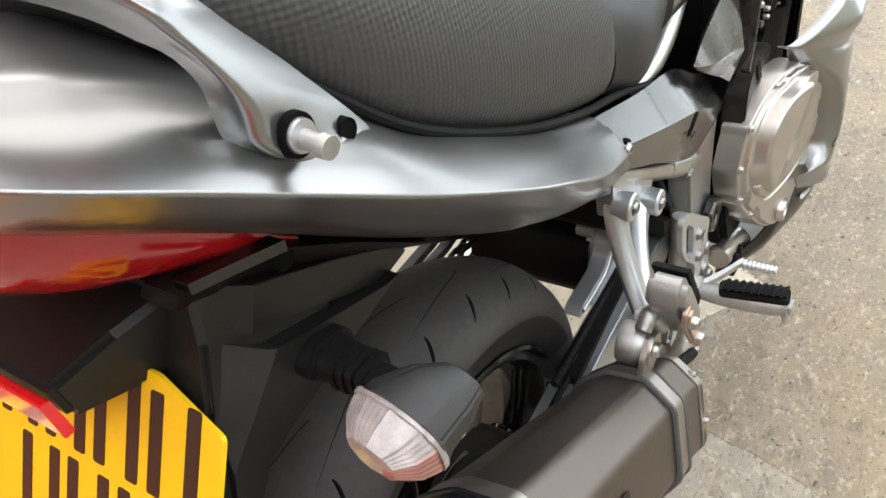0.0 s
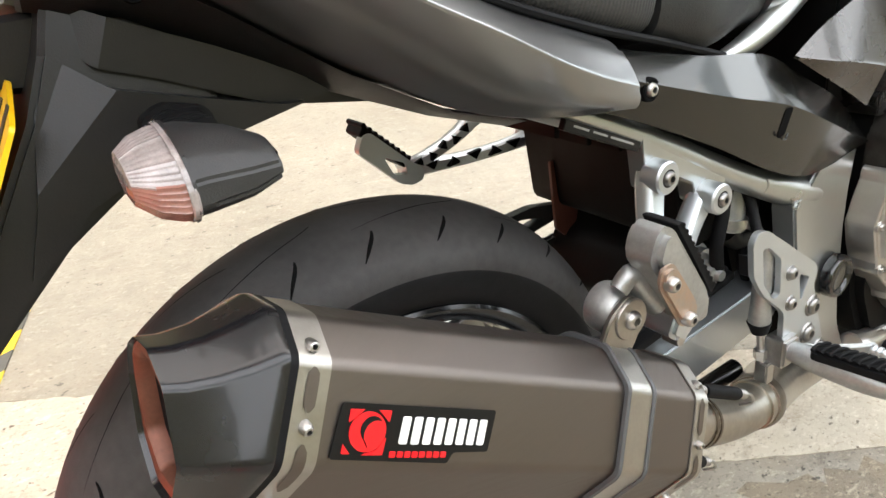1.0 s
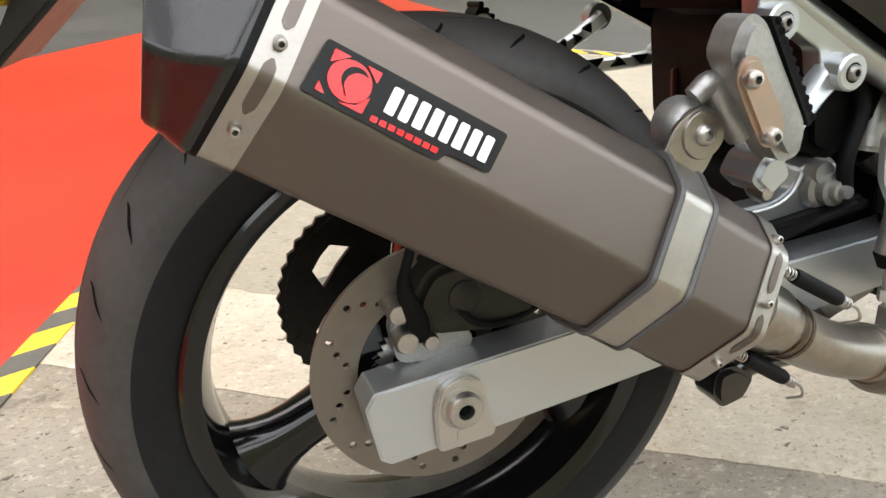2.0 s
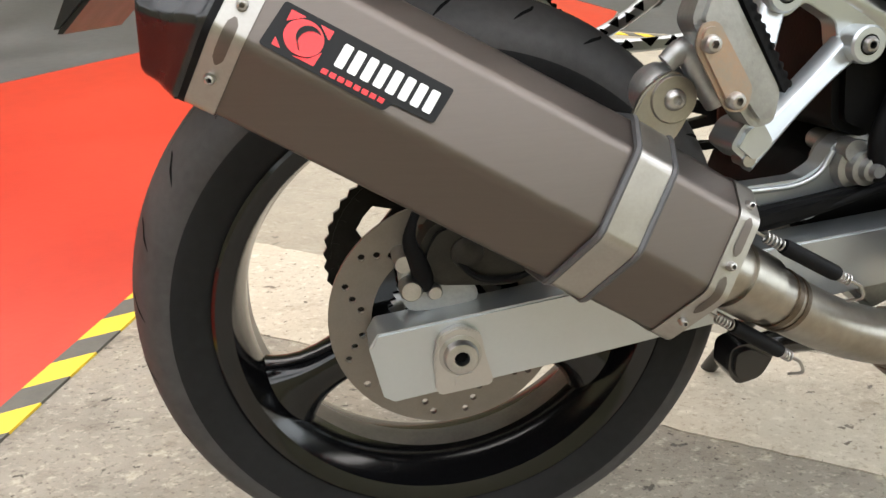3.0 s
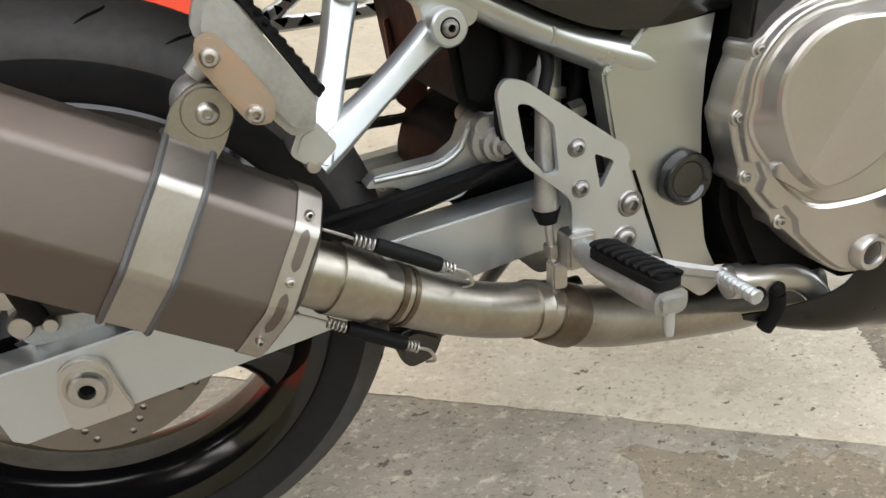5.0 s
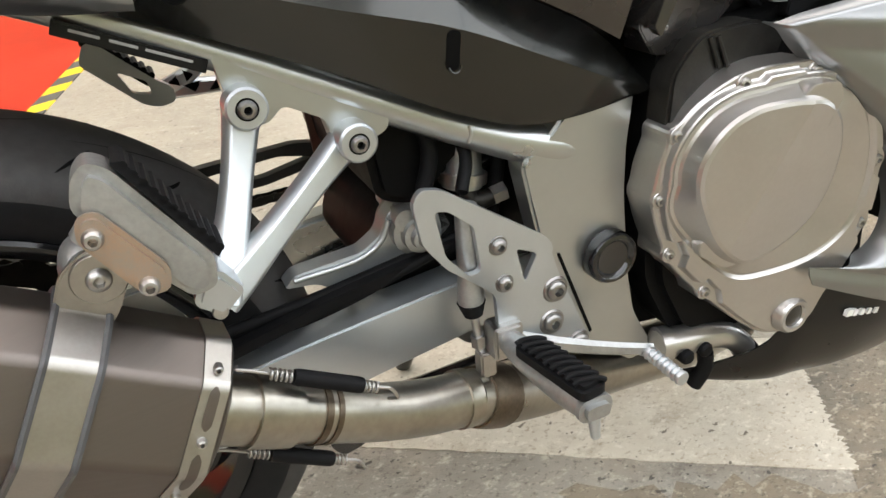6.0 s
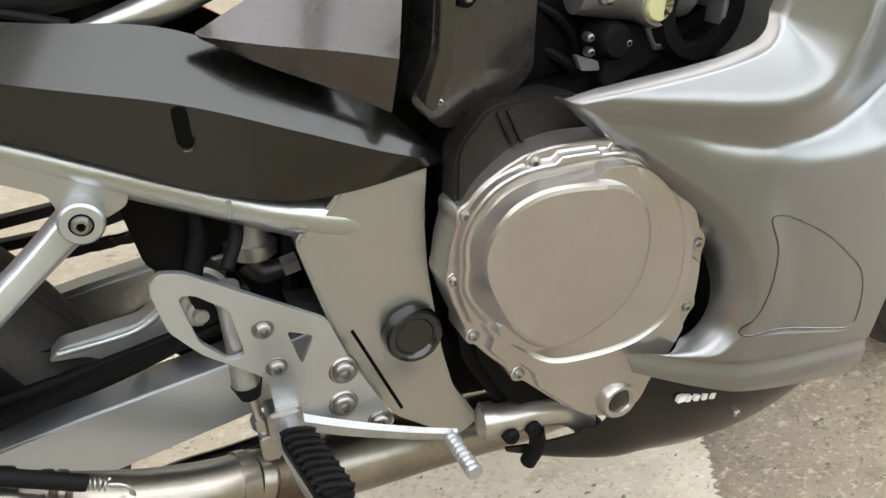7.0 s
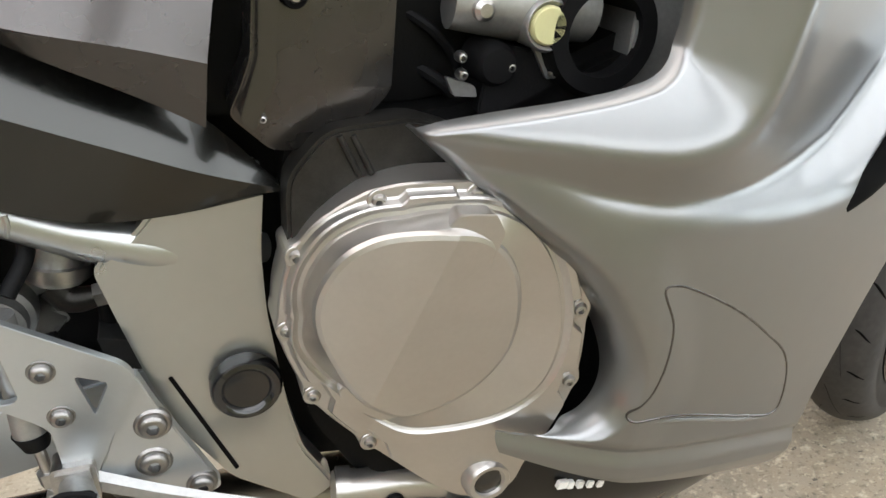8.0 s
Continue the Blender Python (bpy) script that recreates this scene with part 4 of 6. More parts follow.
part("frame_lug", prism(R2([(0.241, 0.338), (0.285, 0.320), (0.370, 0.276), (0.366, 0.258), (0.338, 0.246), (0.322, 0.252), (0.316, 0.276), (0.286, 0.292), (0.272, 0.280), (0.250, 0.284)], 0.005), -0.166, -0.146, 0.003), FRAME, frame_rail, "welded footrest lugs")
main_frame = part("frame_plate", prism(R2([(0.480, 0.206), (0.505, 0.222), (0.528, 0.246), (0.602, 0.268), (0.594, 0.200), (0.594, 0.150), (0.597, 0.118), (0.600, 0.088), (0.604, 0.055), (0.613, 0.010), (0.640, -0.040), (0.615, -0.055), (0.553, -0.006), (0.520, 0.052), (0.503, 0.105), (0.489, 0.165)], 0.010, 4), -0.178, -0.148, 0.009), FRAME, bike, "silver cast main frame plate")
# near-black strip drawn as the shade line along the rib
part("rib", prism(R2([(0.5165, 0.107), (0.5195, 0.108), (0.5590, 0.006), (0.5560, 0.004)], 0.001), -0.1790, -0.174, 0.0005), HOLLOW_SHADE, main_frame)
part("cap", lathe([(0.0, -0.1905), (0.010, -0.1905), (0.017, -0.1915), (0.0185, -0.1945), (0.0215, -0.1960), (0.0250, -0.1950), (0.0272, -0.1915), (0.0275, -0.182)], 0.572, 0.093, 56), BLACK_GLOSS, main_frame, "round black plastic pivot cap")
part("left_plate", prism(R2([(0.455, 0.232), (0.592, 0.248), (0.586, 0.12), (0.606, 0.010), (0.640, -0.040), (0.552, -0.004), (0.508, 0.118)], 0.012), 0.150, 0.188, 0.007), FRAME, main_frame)


def cast_bar(p, q, w, side):
    """A chamfered cast limb from p to q in x, z that curves outwards as it goes down."""
    p, q = Vector(p), Vector(q)
    d = (q - p).normalized()
    n = Vector((-d.y, d.x))
    rings = []
    for i in range(15):
        u = i / 14
        c = p.lerp(q, u) + n * 0.0035 * math.sin(math.pi * u)
        wide = w * (1.0 - 0.20 * math.sin(math.pi * min(1, u * 1.15)))
        y = -0.175 - 0.060 * u ** 1.5
        ring = [(-0.52, 0.0), (0.52, 0.0), (0.72, 0.0012), (1.0, 0.0075), (1.0, 0.016), (0.65, 0.0215), (-0.65, 0.0215), (-1.0, 0.016), (-1.0, 0.0075), (-0.72, 0.0012)]
        rings.append([(c.x + n.x * a * wide, (y + b) * -side, c.y + n.y * a * wide) for a, b in ring])
    return loft(rings)


def rear_footrest(side):
    """The Y-shaped hanger of the passenger footrest; side -1 is the right."""
    ym = lambda y: y if side < 0 else -y
    ends, foot = (((0.257, 0.299, -0.184), (0.3345, 0.258, -0.187)), (0.209, 0.179)) if side < 0 else (((0.304, 0.2965, -0.184), (0.404, 0.249, -0.187)), (0.222, 0.230))
    wide = 0.0145 if side < 0 else 0.0105
    top = part("passenger_footrest", cast_bar(ends[0][:2], foot, wide, side), SATIN_ALLOY, bike, "polished alloy passenger footrest hanger")
    part("arm", cast_bar(ends[1][:2], foot, wide, side), SATIN_ALLOY, top)
    for x, z, y in ends:
        part("eye", lathe([(0.0085, ym(y - 0.0005)), (0.0140, ym(y - 0.0005)), (0.0158, ym(y + 0.0015)), (0.0158, ym(-0.164)), (0.0, ym(-0.164))], x, z, 32), SATIN_ALLOY, top)
        # flat black disc as the shade inside the eye
        part("eye_bore_shade", lathe([(0.0, ym(y - 0.0002)), (0.0087, ym(y - 0.0002))], x, z, 24), HOLLOW_SHADE, top)
        if side < 0:
            bolt(x, y, z, 0.0072, top, BOLT_GREY)
    if side < 0:
        part("knuckle", prism(R2([(0.188, 0.190), (0.196, 0.207), (0.210, 0.212), (0.224, 0.192), (0.206, 0.176)], 0.005), -0.248, -0.205, 0.004), SATIN_ALLOY, top, "alloy footrest knuckle")
        part("peg", prism(R2([(0.141, 0.300), (0.150, 0.309), (0.162, 0.303), (0.208, 0.234), (0.206, 0.212), (0.190, 0.208), (0.178, 0.222), (0.136, 0.282)], 0.006), -0.272, -0.236, 0.006), RAW_ALLOY, top, "scuffed alloy peg, folded up")
        part("heel_guard", prism(R2([(0.138, 0.281), (0.150, 0.283), (0.181, 0.238), (0.178, 0.222), (0.163, 0.222), (0.135, 0.266)], 0.006), -0.279, -0.271, 0.003), WORN_ALLOY, top, "worn alloy guard plate")
        part("tab", tube([(0.176, -0.240, 0.224), (0.160, -0.240, 0.244), (0.146, -0.240, 0.262), (0.134, -0.238, 0.252)], [0.010, 0.010, 0.009, 0.008], 12, 18), RAW_ALLOY, top, "cast exhaust tab")
        bolt(0.1445, -0.281, 0.268, 0.0062, top)
        bolt(0.1665, -0.281, 0.2305, 0.0062, top)
        part("rubber", prism(R2([(0.163, 0.306), (0.170, 0.306), (0.214, 0.238), (0.210, 0.232)], 0.002), -0.268, -0.234, 0.002), RUBBER, top, "ribbed black rubber pad")
        for i in range(11):
            u = i / 10
            cx, cz = 0.170 + 0.042 * u, 0.303 - 0.064 * u
            part("rib", tube([(cx, -0.268, cz), (cx, -0.236, cz)], 0.0030, 8), RUBBER, top)
        part("pivot_pin", lathe([(0.0, -0.246), (0.005, -0.246), (0.0058, -0.244), (0.0058, -0.23)], 0.204, 0.180, 18), STEEL, top)
    else:
        part("peg", prism(R2([(0.141, 0.279), (0.150, 0.300), (0.161, 0.301), (0.214, 0.252), (0.232, 0.240), (0.232, 0.224), (0.214, 0.220), (0.196, 0.226)], 0.006), 0.184, 0.197, 0.003, [[(p.x, p.y) for p in rounded([(0.176, 0.266, 0), (0.205, 0.252, 0), (0.208, 0.236, 0), (0.188, 0.240, 0)], 0.004)]]), SATIN_ALLOY, top, "alloy peg plate")
        part("rubber", prism(R2([(0.146, 0.300), (0.154, 0.312), (0.216, 0.254), (0.206, 0.244)], 0.004), 0.186, 0.222, 0.003), RUBBER, top, "ribbed black rubber pad")
        for i in range(9):
            u = i / 8
            part("rib", tube([(0.154 + 0.058 * u, 0.185, 0.311 - 0.054 * u), (0.154 + 0.058 * u, 0.224, 0.311 - 0.054 * u)], 0.0036, 8), RUBBER, top)
        for x, z, y in ends:
            p, q = Vector((x, z)), Vector(foot)
            n = Vector((-(q - p).y, (q - p).x)).normalized()
            for i in range(5):
                u0, u1 = 0.16 + i * 0.15, 0.28 + i * 0.15
                s = 1 if i % 2 else -1
                tri_pts = [p.lerp(q, u0) + n * 0.0055 * s, p.lerp(q, u1) + n * 0.0055 * s, p.lerp(q, (u0 + u1) / 2) - n * 0.0055 * s]
                yy = 0.1535 + 0.060 * ((u0 + u1) / 2) ** 1.5
                # black triangles painted as the shade in the casting pockets
                part("pocket_shade", prism([tuple(c) for c in tri_pts], yy - 0.003, yy + 0.004, 0), HOLLOW_SHADE, top)
    return top


rear_footrest(-1)
rear_footrest(1)

hanger = part("footrest_hanger", prism(R2([(0.366, 0.205), (0.374, 0.216), (0.392, 0.212), (0.492, 0.142), (0.498, 0.130), (0.452, 0.036), (0.440, 0.040), (0.437, 0.098), (0.428, 0.108), (0.392, 0.138), (0.372, 0.166)], 0.006), -0.204, -0.197, 0.0012,
              [[(p.x, p.y) for p in rounded([(0.384, 0.194, 0), (0.396, 0.192, 0), (0.419, 0.172, 0), (0.424, 0.128, 0), (0.412, 0.126, 0), (0.392, 0.150, 0)], 0.005)],
               [(p.x, p.y) for p in rounded([(0.459, 0.140, 0), (0.480, 0.130, 0), (0.467, 0.104, 0)], 0.004)]]), SATIN_ALLOY, bike, "satin alloy rider footrest hanger plate")
part("mount_plate", prism(R2([(0.496, 0.132), (0.506, 0.100), (0.545, 0.008), (0.530, 0.004), (0.455, 0.036)], 0.008), -0.199, -0.187, 0.003), SATIN_ALLOY, hanger)
for x, y, z, r in ((0.441, -0.205, 0.148, 0.0075), (0.446, -0.205, 0.109, 0.0075), (0.502, -0.201, 0.083, 0.0105), (0.498, -0.201, 0.048, 0.0105), (0.529, -0.201, 0.016, 0.0095)):
    part("washer", lathe([(r * 0.5, y), (r * 1.15, y), (r * 1.3, y + 0.002), (r * 1.3, y + 0.006)], x, z, 28), BOLT_GREY, hanger)
    bolt(x, y - 0.0005, z, r, hanger, BOLT_GREY)

cylinder = part("brake_master_cylinder", tube([(0.421, -0.185, 0.185), (0.421, -0.185, 0.120), (0.421, -0.185, 0.088)], [0.010, 0.011, 0.0125], 18), RAW_ALLOY, bike, "small alloy rear brake cylinder")
part("boot", tube([(0.421, -0.185, 0.088), (0.422, -0.186, 0.074)], [0.0135, 0.009], 16), RUBBER, cylinder)
part("push_rod", tube([(0.422, -0.186, 0.076), (0.427, -0.190, 0.030)], 0.0042, 12), STEEL, cylinder)
part("lock_nut", tube([(0.424, -0.188, 0.052), (0.425, -0.188, 0.040)], 0.0075, 6), STEEL, cylinder)
part("clevis", box(0.421, 0.437, -0.200, -0.184, 0.008, 0.036, 0.002), STEEL, cylinder)
part("hose", tube([(0.425, -0.170, 0.19), (0.44, -0.15, 0.215), (0.43, -0.14, 0.26), (0.455, -0.135, 0.30)], 0.006, 10, 24), RUBBER, cylinder)

peg = part("rider_footrest", tube([(0.437, -0.226, 0.050), (0.441, -0.255, 0.048), (0.448, -0.30, 0.045), (0.454, -0.336, 0.043)], [0.011, 0.0150, 0.0160, 0.013], 16, 20), RAW_ALLOY, bike, "alloy rider footrest with a ribbed rubber pad")
pad = prism([(q.x, q.y) for q in rounded([(-0.044, -0.014, 0), (0.044, -0.014, 0), (0.044, 0.014, 0), (-0.044, 0.014, 0)], 0.008)], 0.0, 0.016, 0.004)
bmesh.ops.transform(pad, matrix=Matrix.Translation((0.447, -0.296, 0.052)) @ Matrix.Rotation(radians(-80), 4, "Z") @ Matrix.Rotation(radians(90), 4, "X"), verts=pad.verts)
part("rubber_pad", pad, RUBBER, peg, "black rubber footrest pad")
for i in range(9):
    u = i / 8
    part("rib", tube([(0.428 + 0.012 * u, -0.257 - 0.072 * u, 0.0665), (0.434 + 0.012 * u, -0.2575 - 0.072 * u, 0.0690), (0.449 + 0.012 * u, -0.261 - 0.072 * u, 0.0685), (0.455 + 0.012 * u, -0.262 - 0.072 * u, 0.0655)], 0.0024, 8, 10), RUBBER, peg)
part("tip", prism(R2([(0.439, 0.032), (0.471, 0.032), (0.471, 0.055), (0.439, 0.055)], 0.011), -0.344, -0.328, 0.005), RAW_ALLOY, peg)
part("feeler", tube([(0.456, -0.335, 0.034), (0.457, -0.337, 0.012)], [0.0055, 0.0040], 12), SATIN_ALLOY, peg, "worn pale feeler stud")
part("pivot", prism(R2([(0.422, 0.030), (0.422, 0.066), (0.452, 0.066), (0.452, 0.030)], 0.005), -0.230, -0.204, 0.003), STEEL, peg)

peg.location = (0.008, 0.017, 0.002)

pedal = part("brake_pedal", tube([(0.448, -0.199, 0.047), (0.466, -0.203, 0.040), (0.500, -0.213, 0.029), (0.550, -0.226, 0.015), (0.590, -0.236, 0.006)], [0.010, 0.0090, 0.0082, 0.0072, 0.0064], 6, 26, flat=0.7), RAW_ALLOY, bike, "alloy rear brake pedal")
TOE_A, TOE_B = Vector((0.584, -0.234, 0.006)), Vector((0.586, -0.283, 0.004))
toe = part("toe_piece", tube([TOE_A, TOE_B], 0.0060, 12), SATIN_ALLOY, pedal, "knurled toe piece")
for i in range(9):
    c = TOE_A.lerp(TOE_B, i / 8)
    part("ridge", tube([c, c + (TOE_B - TOE_A) * 0.055], [0.0078, 0.0070], 10), SATIN_ALLOY, toe)

# ---- engine ----
engine = part("engine", prism(R2([(0.614, 0.285), (0.64, 0.300), (0.74, 0.300), (0.90, 0.36), (0.98, 0.32), (0.93, 0.10), (0.86, -0.03), (0.76, -0.05), (0.66, -0.03), (0.618, 0.05)], 0.02), -0.196, 0.18, 0.012), ENGINE, bike, "dark water-cooled engine block")
part("engine_core", prism(R2([(0.56, -0.02), (0.56, 0.42), (0.92, 0.44), (0.94, 0.0), (0.80, -0.06), (0.64, -0.04)], 0.01), -0.140, 0.16, 0.006), ENGINE, engine)
# added black block, keeps the gap between clutch cover and fairing dark
part("gap_filler", prism(R2([(0.78, 0.13), (0.94, 0.11), (0.95, -0.02), (0.90, -0.075), (0.80, -0.070)], 0.012), -0.180, 0.14, 0.008), ENGINE, engine, "black filler that darkens the gap behind the fairing edge")
part("upper_case", prism(R2([(0.608, 0.200), (0.612, 0.270), (0.64, 0.300), (0.70, 0.304), (0.74, 0.290), (0.72, 0.24), (0.64, 0.200)], 0.012), -0.212, -0.18, 0.010), DARK_STEEL, engine, "black crankcase top")
# the clutch cover stands at a slant to the bike: its flange lies on this plane, and it is built as height above it
slant = lambda x, z: -0.2126 - 0.275 * (x - 0.606) - 0.047 * (z - 0.154)
rim_pts = [(0.735, 0.270), (0.700, 0.2715), (0.672, 0.268), (0.645, 0.256), (0.620, 0.233), (0.604, 0.203), (0.5975, 0.170), (0.598, 0.145), (0.608, 0.112), (0.622, 0.082), (0.648, 0.052), (0.680, 0.020), (0.703, -0.001), (0.728, -0.018), (0.752, -0.020), (0.772, -0.008), (0.783, 0.020), (0.800, 0.055), (0.813, 0.095), (0.816, 0.140), (0.812, 0.180), (0.798, 0.220), (0.770, 0.252)]
shoulder_pts = [(0.612, 0.150), (0.6155, 0.180), (0.624, 0.208), (0.641, 0.2305), (0.668, 0.246), (0.689, 0.253), (0.7105, 0.2555), (0.732, 0.2555), (0.755, 0.247), (0.772, 0.231), (0.785, 0.206), (0.793, 0.170), (0.792, 0.130), (0.781, 0.100), (0.755, 0.077), (0.715, 0.066), (0.685, 0.066), (0.660, 0.083), (0.638, 0.107), (0.620, 0.130)]
face_pts = [(0.6175, 0.172), (0.6180, 0.195), (0.627, 0.2165), (0.6395, 0.232), (0.655, 0.2415), (0.6686, 0.2455), (0.699, 0.247), (0.725, 0.243), (0.745, 0.228), (0.758, 0.204), (0.7635, 0.174), (0.7605, 0.140), (0.7488, 0.117), (0.7305, 0.099), (0.703, 0.086), (0.679, 0.084), (0.658, 0.096), (0.640, 0.116), (0.626, 0.145)]
COVER_C = Vector((0.690, 0.165))
cover_bolts = ((0.6673, 0.2580), (0.6132, 0.2166), (0.6036, 0.1550), (0.6187, 0.0947), (0.6595, 0.0450), (0.7301, 0.2621), (0.8086, 0.1689), (0.8083, 0.1018))


def polar(pts):
    """Distance of a closed line from the cover's centre by direction."""
    line = [Vector((p.x, p.z)) - COVER_C for p in spline([(x, 0, z) for x, z in pts], 160, True)]
    table = sorted((math.atan2(p.y, p.x), p.length) for p in line)
    angles, radii = np.array([q[0] for q in table]), np.array([q[1] for q in table])
    return lambda a: float(np.interp((a + math.pi) % (2 * math.pi) - math.pi, angles, radii, period=2 * math.pi))


rim_radius, shoulder_radius, face_radius = polar(rim_pts), polar(shoulder_pts), polar(face_pts)


def cover_section(a):
    """Radius and height of the cover from its centre out to its edge in the direction a."""
    rim = rim_radius(a)
    lug = notch = 0.0
    for x, z in cover_bolts:
        d = Vector((x, z)) - COVER_C
        off = abs((math.atan2(d.y, d.x) - a + math.pi) % (2 * math.pi) - math.pi) * d.length
        if off < 0.020:
            k = 0.5 + 0.5 * math.cos(math.pi * min(1, off / 0.014))
            lug = max(lug, k * (d.length + 0.0085 - rim))
            notch = max(notch, 1.0 if off < 0.011 else max(0.0, 1 - (off - 0.011) / 0.005))
    fr, gr = face_radius(a), shoulder_radius(a)
    gr = max(gr, fr + 0.004)
    plat = max(gr + 0.008, rim - 0.0065 - 0.010 * notch)
    edge = max(plat + 0.004, rim + max(lug, 0))
    return [(0.02, 0.034), (0.04, 0.034), (fr - 0.016, 0.034), (fr - 0.0050, 0.0338), (fr - 0.0018, 0.0325), (fr, 0.0290),
            (gr - 0.0022, 0.0130), (gr - 0.0006, 0.0102), (gr + 0.0022, 0.0092), (gr + 0.0042, 0.0105), (gr + 0.0062, 0.0125),
            (plat - 0.0012, 0.0125), (plat, 0.0112), (plat + 0.0012, 0.0052), (plat + 0.0026, 0.0040), (edge - 0.0012, 0.0040), (edge, 0.0022), (edge, -0.032)]


def on_slant(bm):
    for v in bm.verts:
        v.co.y = slant(v.co.x, v.co.z) - v.co.y
    return bm


fa, fb = Vector((0.6984, 0.2166)), Vector((0.6592, 0.1195))
fd = (fb - fa).normalized()
fn = Vector((-fd.y, fd.x))
cv = bmesh.new()
N = 220
hub = cv.verts.new((COVER_C.x, 0.034, COVER_C.y))
cols = []
for i in range(N):
    a = 2 * math.pi * i / N
    cols.append([cv.verts.new((COVER_C.x + r * math.cos(a), h, COVER_C.y + r * math.sin(a))) for r, h in cover_section(a)])
for i in range(N):
    c0, c1 = cols[i], cols[(i + 1) % N]
    cv.faces.new((hub, c0[0], c1[0]))
    for j in range(len(c0) - 1):
        cv.faces.new((c0[j], c0[j + 1], c1[j + 1], c1[j]))
bmesh.ops.bisect_plane(cv, geom=list(cv.verts) + list(cv.edges) + list(cv.faces), dist=1e-5, plane_co=(fa.x, 0, fa.y), plane_no=(fn.x, 0, fn.y))
for v in cv.verts:
    if v.co.y > 0.027:
        v.co.y -= 0.26 * max(0.0, (Vector((v.co.x, v.co.z)) - fa).dot(fn))
cover = part("clutch_cover", on_slant(cv), CAST, engine, "cast silver clutch cover with an angled facet", 8)
part("boss", on_slant(prism(R2([(0.7015, 0.2165), (0.7045, 0.248), (0.7125, 0.2570), (0.7345, 0.2570), (0.7410, 0.2430), (0.7330, 0.2165)], 0.003), 0.006, 0.0262, 0.004)), CAST, cover)
part("boss", on_slant(prism(R2([(0.636, 0.098), (0.634, 0.112), (0.652, 0.121), (0.670, 0.112), (0.680, 0.084), (0.664, 0.080)], 0.004), 0.005, 0.0205, 0.005)), CAST, cover)
for x, z in cover_bolts:
    yb = slant(x, z) - 0.0040
    part("washer_face", lathe([(0.0, yb - 0.0006), (0.0078, yb - 0.0006), (0.0083, yb), (0.0083, yb + 0.004)], x, z, 24), CAST, cover)
    bolt(x, yb, z, 0.0055, cover).rotation_euler = (0, 0, radians(-15.4))
yb = slant(0.750, 0.006) - 0.0115
part("sight_ring", lathe([(0.0128, yb - 0.004), (0.0138, yb - 0.0065), (0.0175, yb - 0.007), (0.0200, yb - 0.004), (0.0215, yb + 0.004)], 0.750, 0.006, 36), CAST, cover)
part("sight_glass", lathe([(0.0, yb - 0.0056), (0.007, yb - 0.0052), (0.0135, yb - 0.0036)], 0.750, 0.006, 28), BLACK_GLOSS, cover, "dark oil sight glass")
for x in (0.648, 0.657):
    part("crankcase_rib", tube([(x, -0.2130, 0.296), (x + 0.012, -0.2145, 0.268)], 0.0022, 8), DARK_STEEL, engine)
part("water_pipe", tube([(0.634, -0.190, -0.033), (0.660, -0.192, -0.036), (0.690, -0.194, -0.038), (0.725, -0.197, -0.046), (0.748, -0.199, -0.064), (0.757, -0.199, -0.076)], [0.0165, 0.017, 0.0165, 0.0150, 0.0140, 0.0135], 20, 36), CAST, engine, "alloy water pipe")
part("pipe_end", tube([(0.754, -0.199, -0.072), (0.763, -0.199, -0.084)], 0.0148, 16), RUBBER, engine)
part("pipe_collar", tube([(0.636, -0.189, -0.0335), (0.648, -0.191, -0.0345)], 0.0195, 20), CAST, engine)
for x, z in ((0.659, -0.044), (0.684, -0.043)):
    part("plug", lathe([(0.0, -0.217), (0.006, -0.2165), (0.0085, -0.2135), (0.0090, -0.19)], x, z, 18), RUBBER, engine, "black rubber plug")
part("drain_hose", tube([(0.690, -0.206, -0.052), (0.692, -0.206, -0.072), (0.684, -0.200, -0.098)], 0.009, 12, 12), RUBBER, engine)

# intake side, above the engine
intake = part("throttle_body", tube([(0.735, -0.178, 0.376), (0.78, -0.182, 0.372), (0.84, -0.182, 0.366)], [0.021, 0.026, 0.024], 24), RAW_ALLOY, bike, "alloy throttle body with sensors")
part("end_cover", lathe([(0.0, -0.212), (0.0120, -0.212), (0.0136, -0.210), (0.0140, -0.19)], 0.797, 0.360, 28), PALE_CAP, intake, "round pale yellow end cover")
part("cover_rim", lathe([(0.0140, -0.208), (0.0165, -0.211), (0.0185, -0.208), (0.0185, -0.18)], 0.797, 0.360, 28), RAW_ALLOY, intake)
part("screw_boss", lathe([(0.0, -0.208), (0.0045, -0.208), (0.0075, -0.205), (0.0090, -0.18)], 0.751, 0.371, 20), STEEL, intake)
part("sensor", lathe([(0.0, -0.205), (0.012, -0.204), (0.0155, -0.198), (0.0165, -0.17)], 0.764, 0.333, 24), RUBBER, intake, "black sensor housing")
part("sensor_body", prism(R2([(0.758, 0.330), (0.752, 0.296), (0.800, 0.290), (0.822, 0.322), (0.80, 0.340), (0.775, 0.345)], 0.006), -0.196, -0.15, 0.004), RUBBER, intake)
part("clamp_arm", prism(R2([(0.790, 0.346), (0.806, 0.346), (0.812, 0.322), (0.804, 0.320)], 0.002), -0.200, -0.195, 0.001), RAW_ALLOY, intake)
part("lever", prism(R2([(0.728, 0.326), (0.750, 0.318), (0.752, 0.310), (0.734, 0.312)], 0.002), -0.196, -0.190, 0.001), RAW_ALLOY, intake)
for x, z in ((0.737, 0.340), (0.774, 0.331), (0.808, 0.325), (0.738, 0.328)):
    bolt(x, -0.200, z, 0.0040, intake)
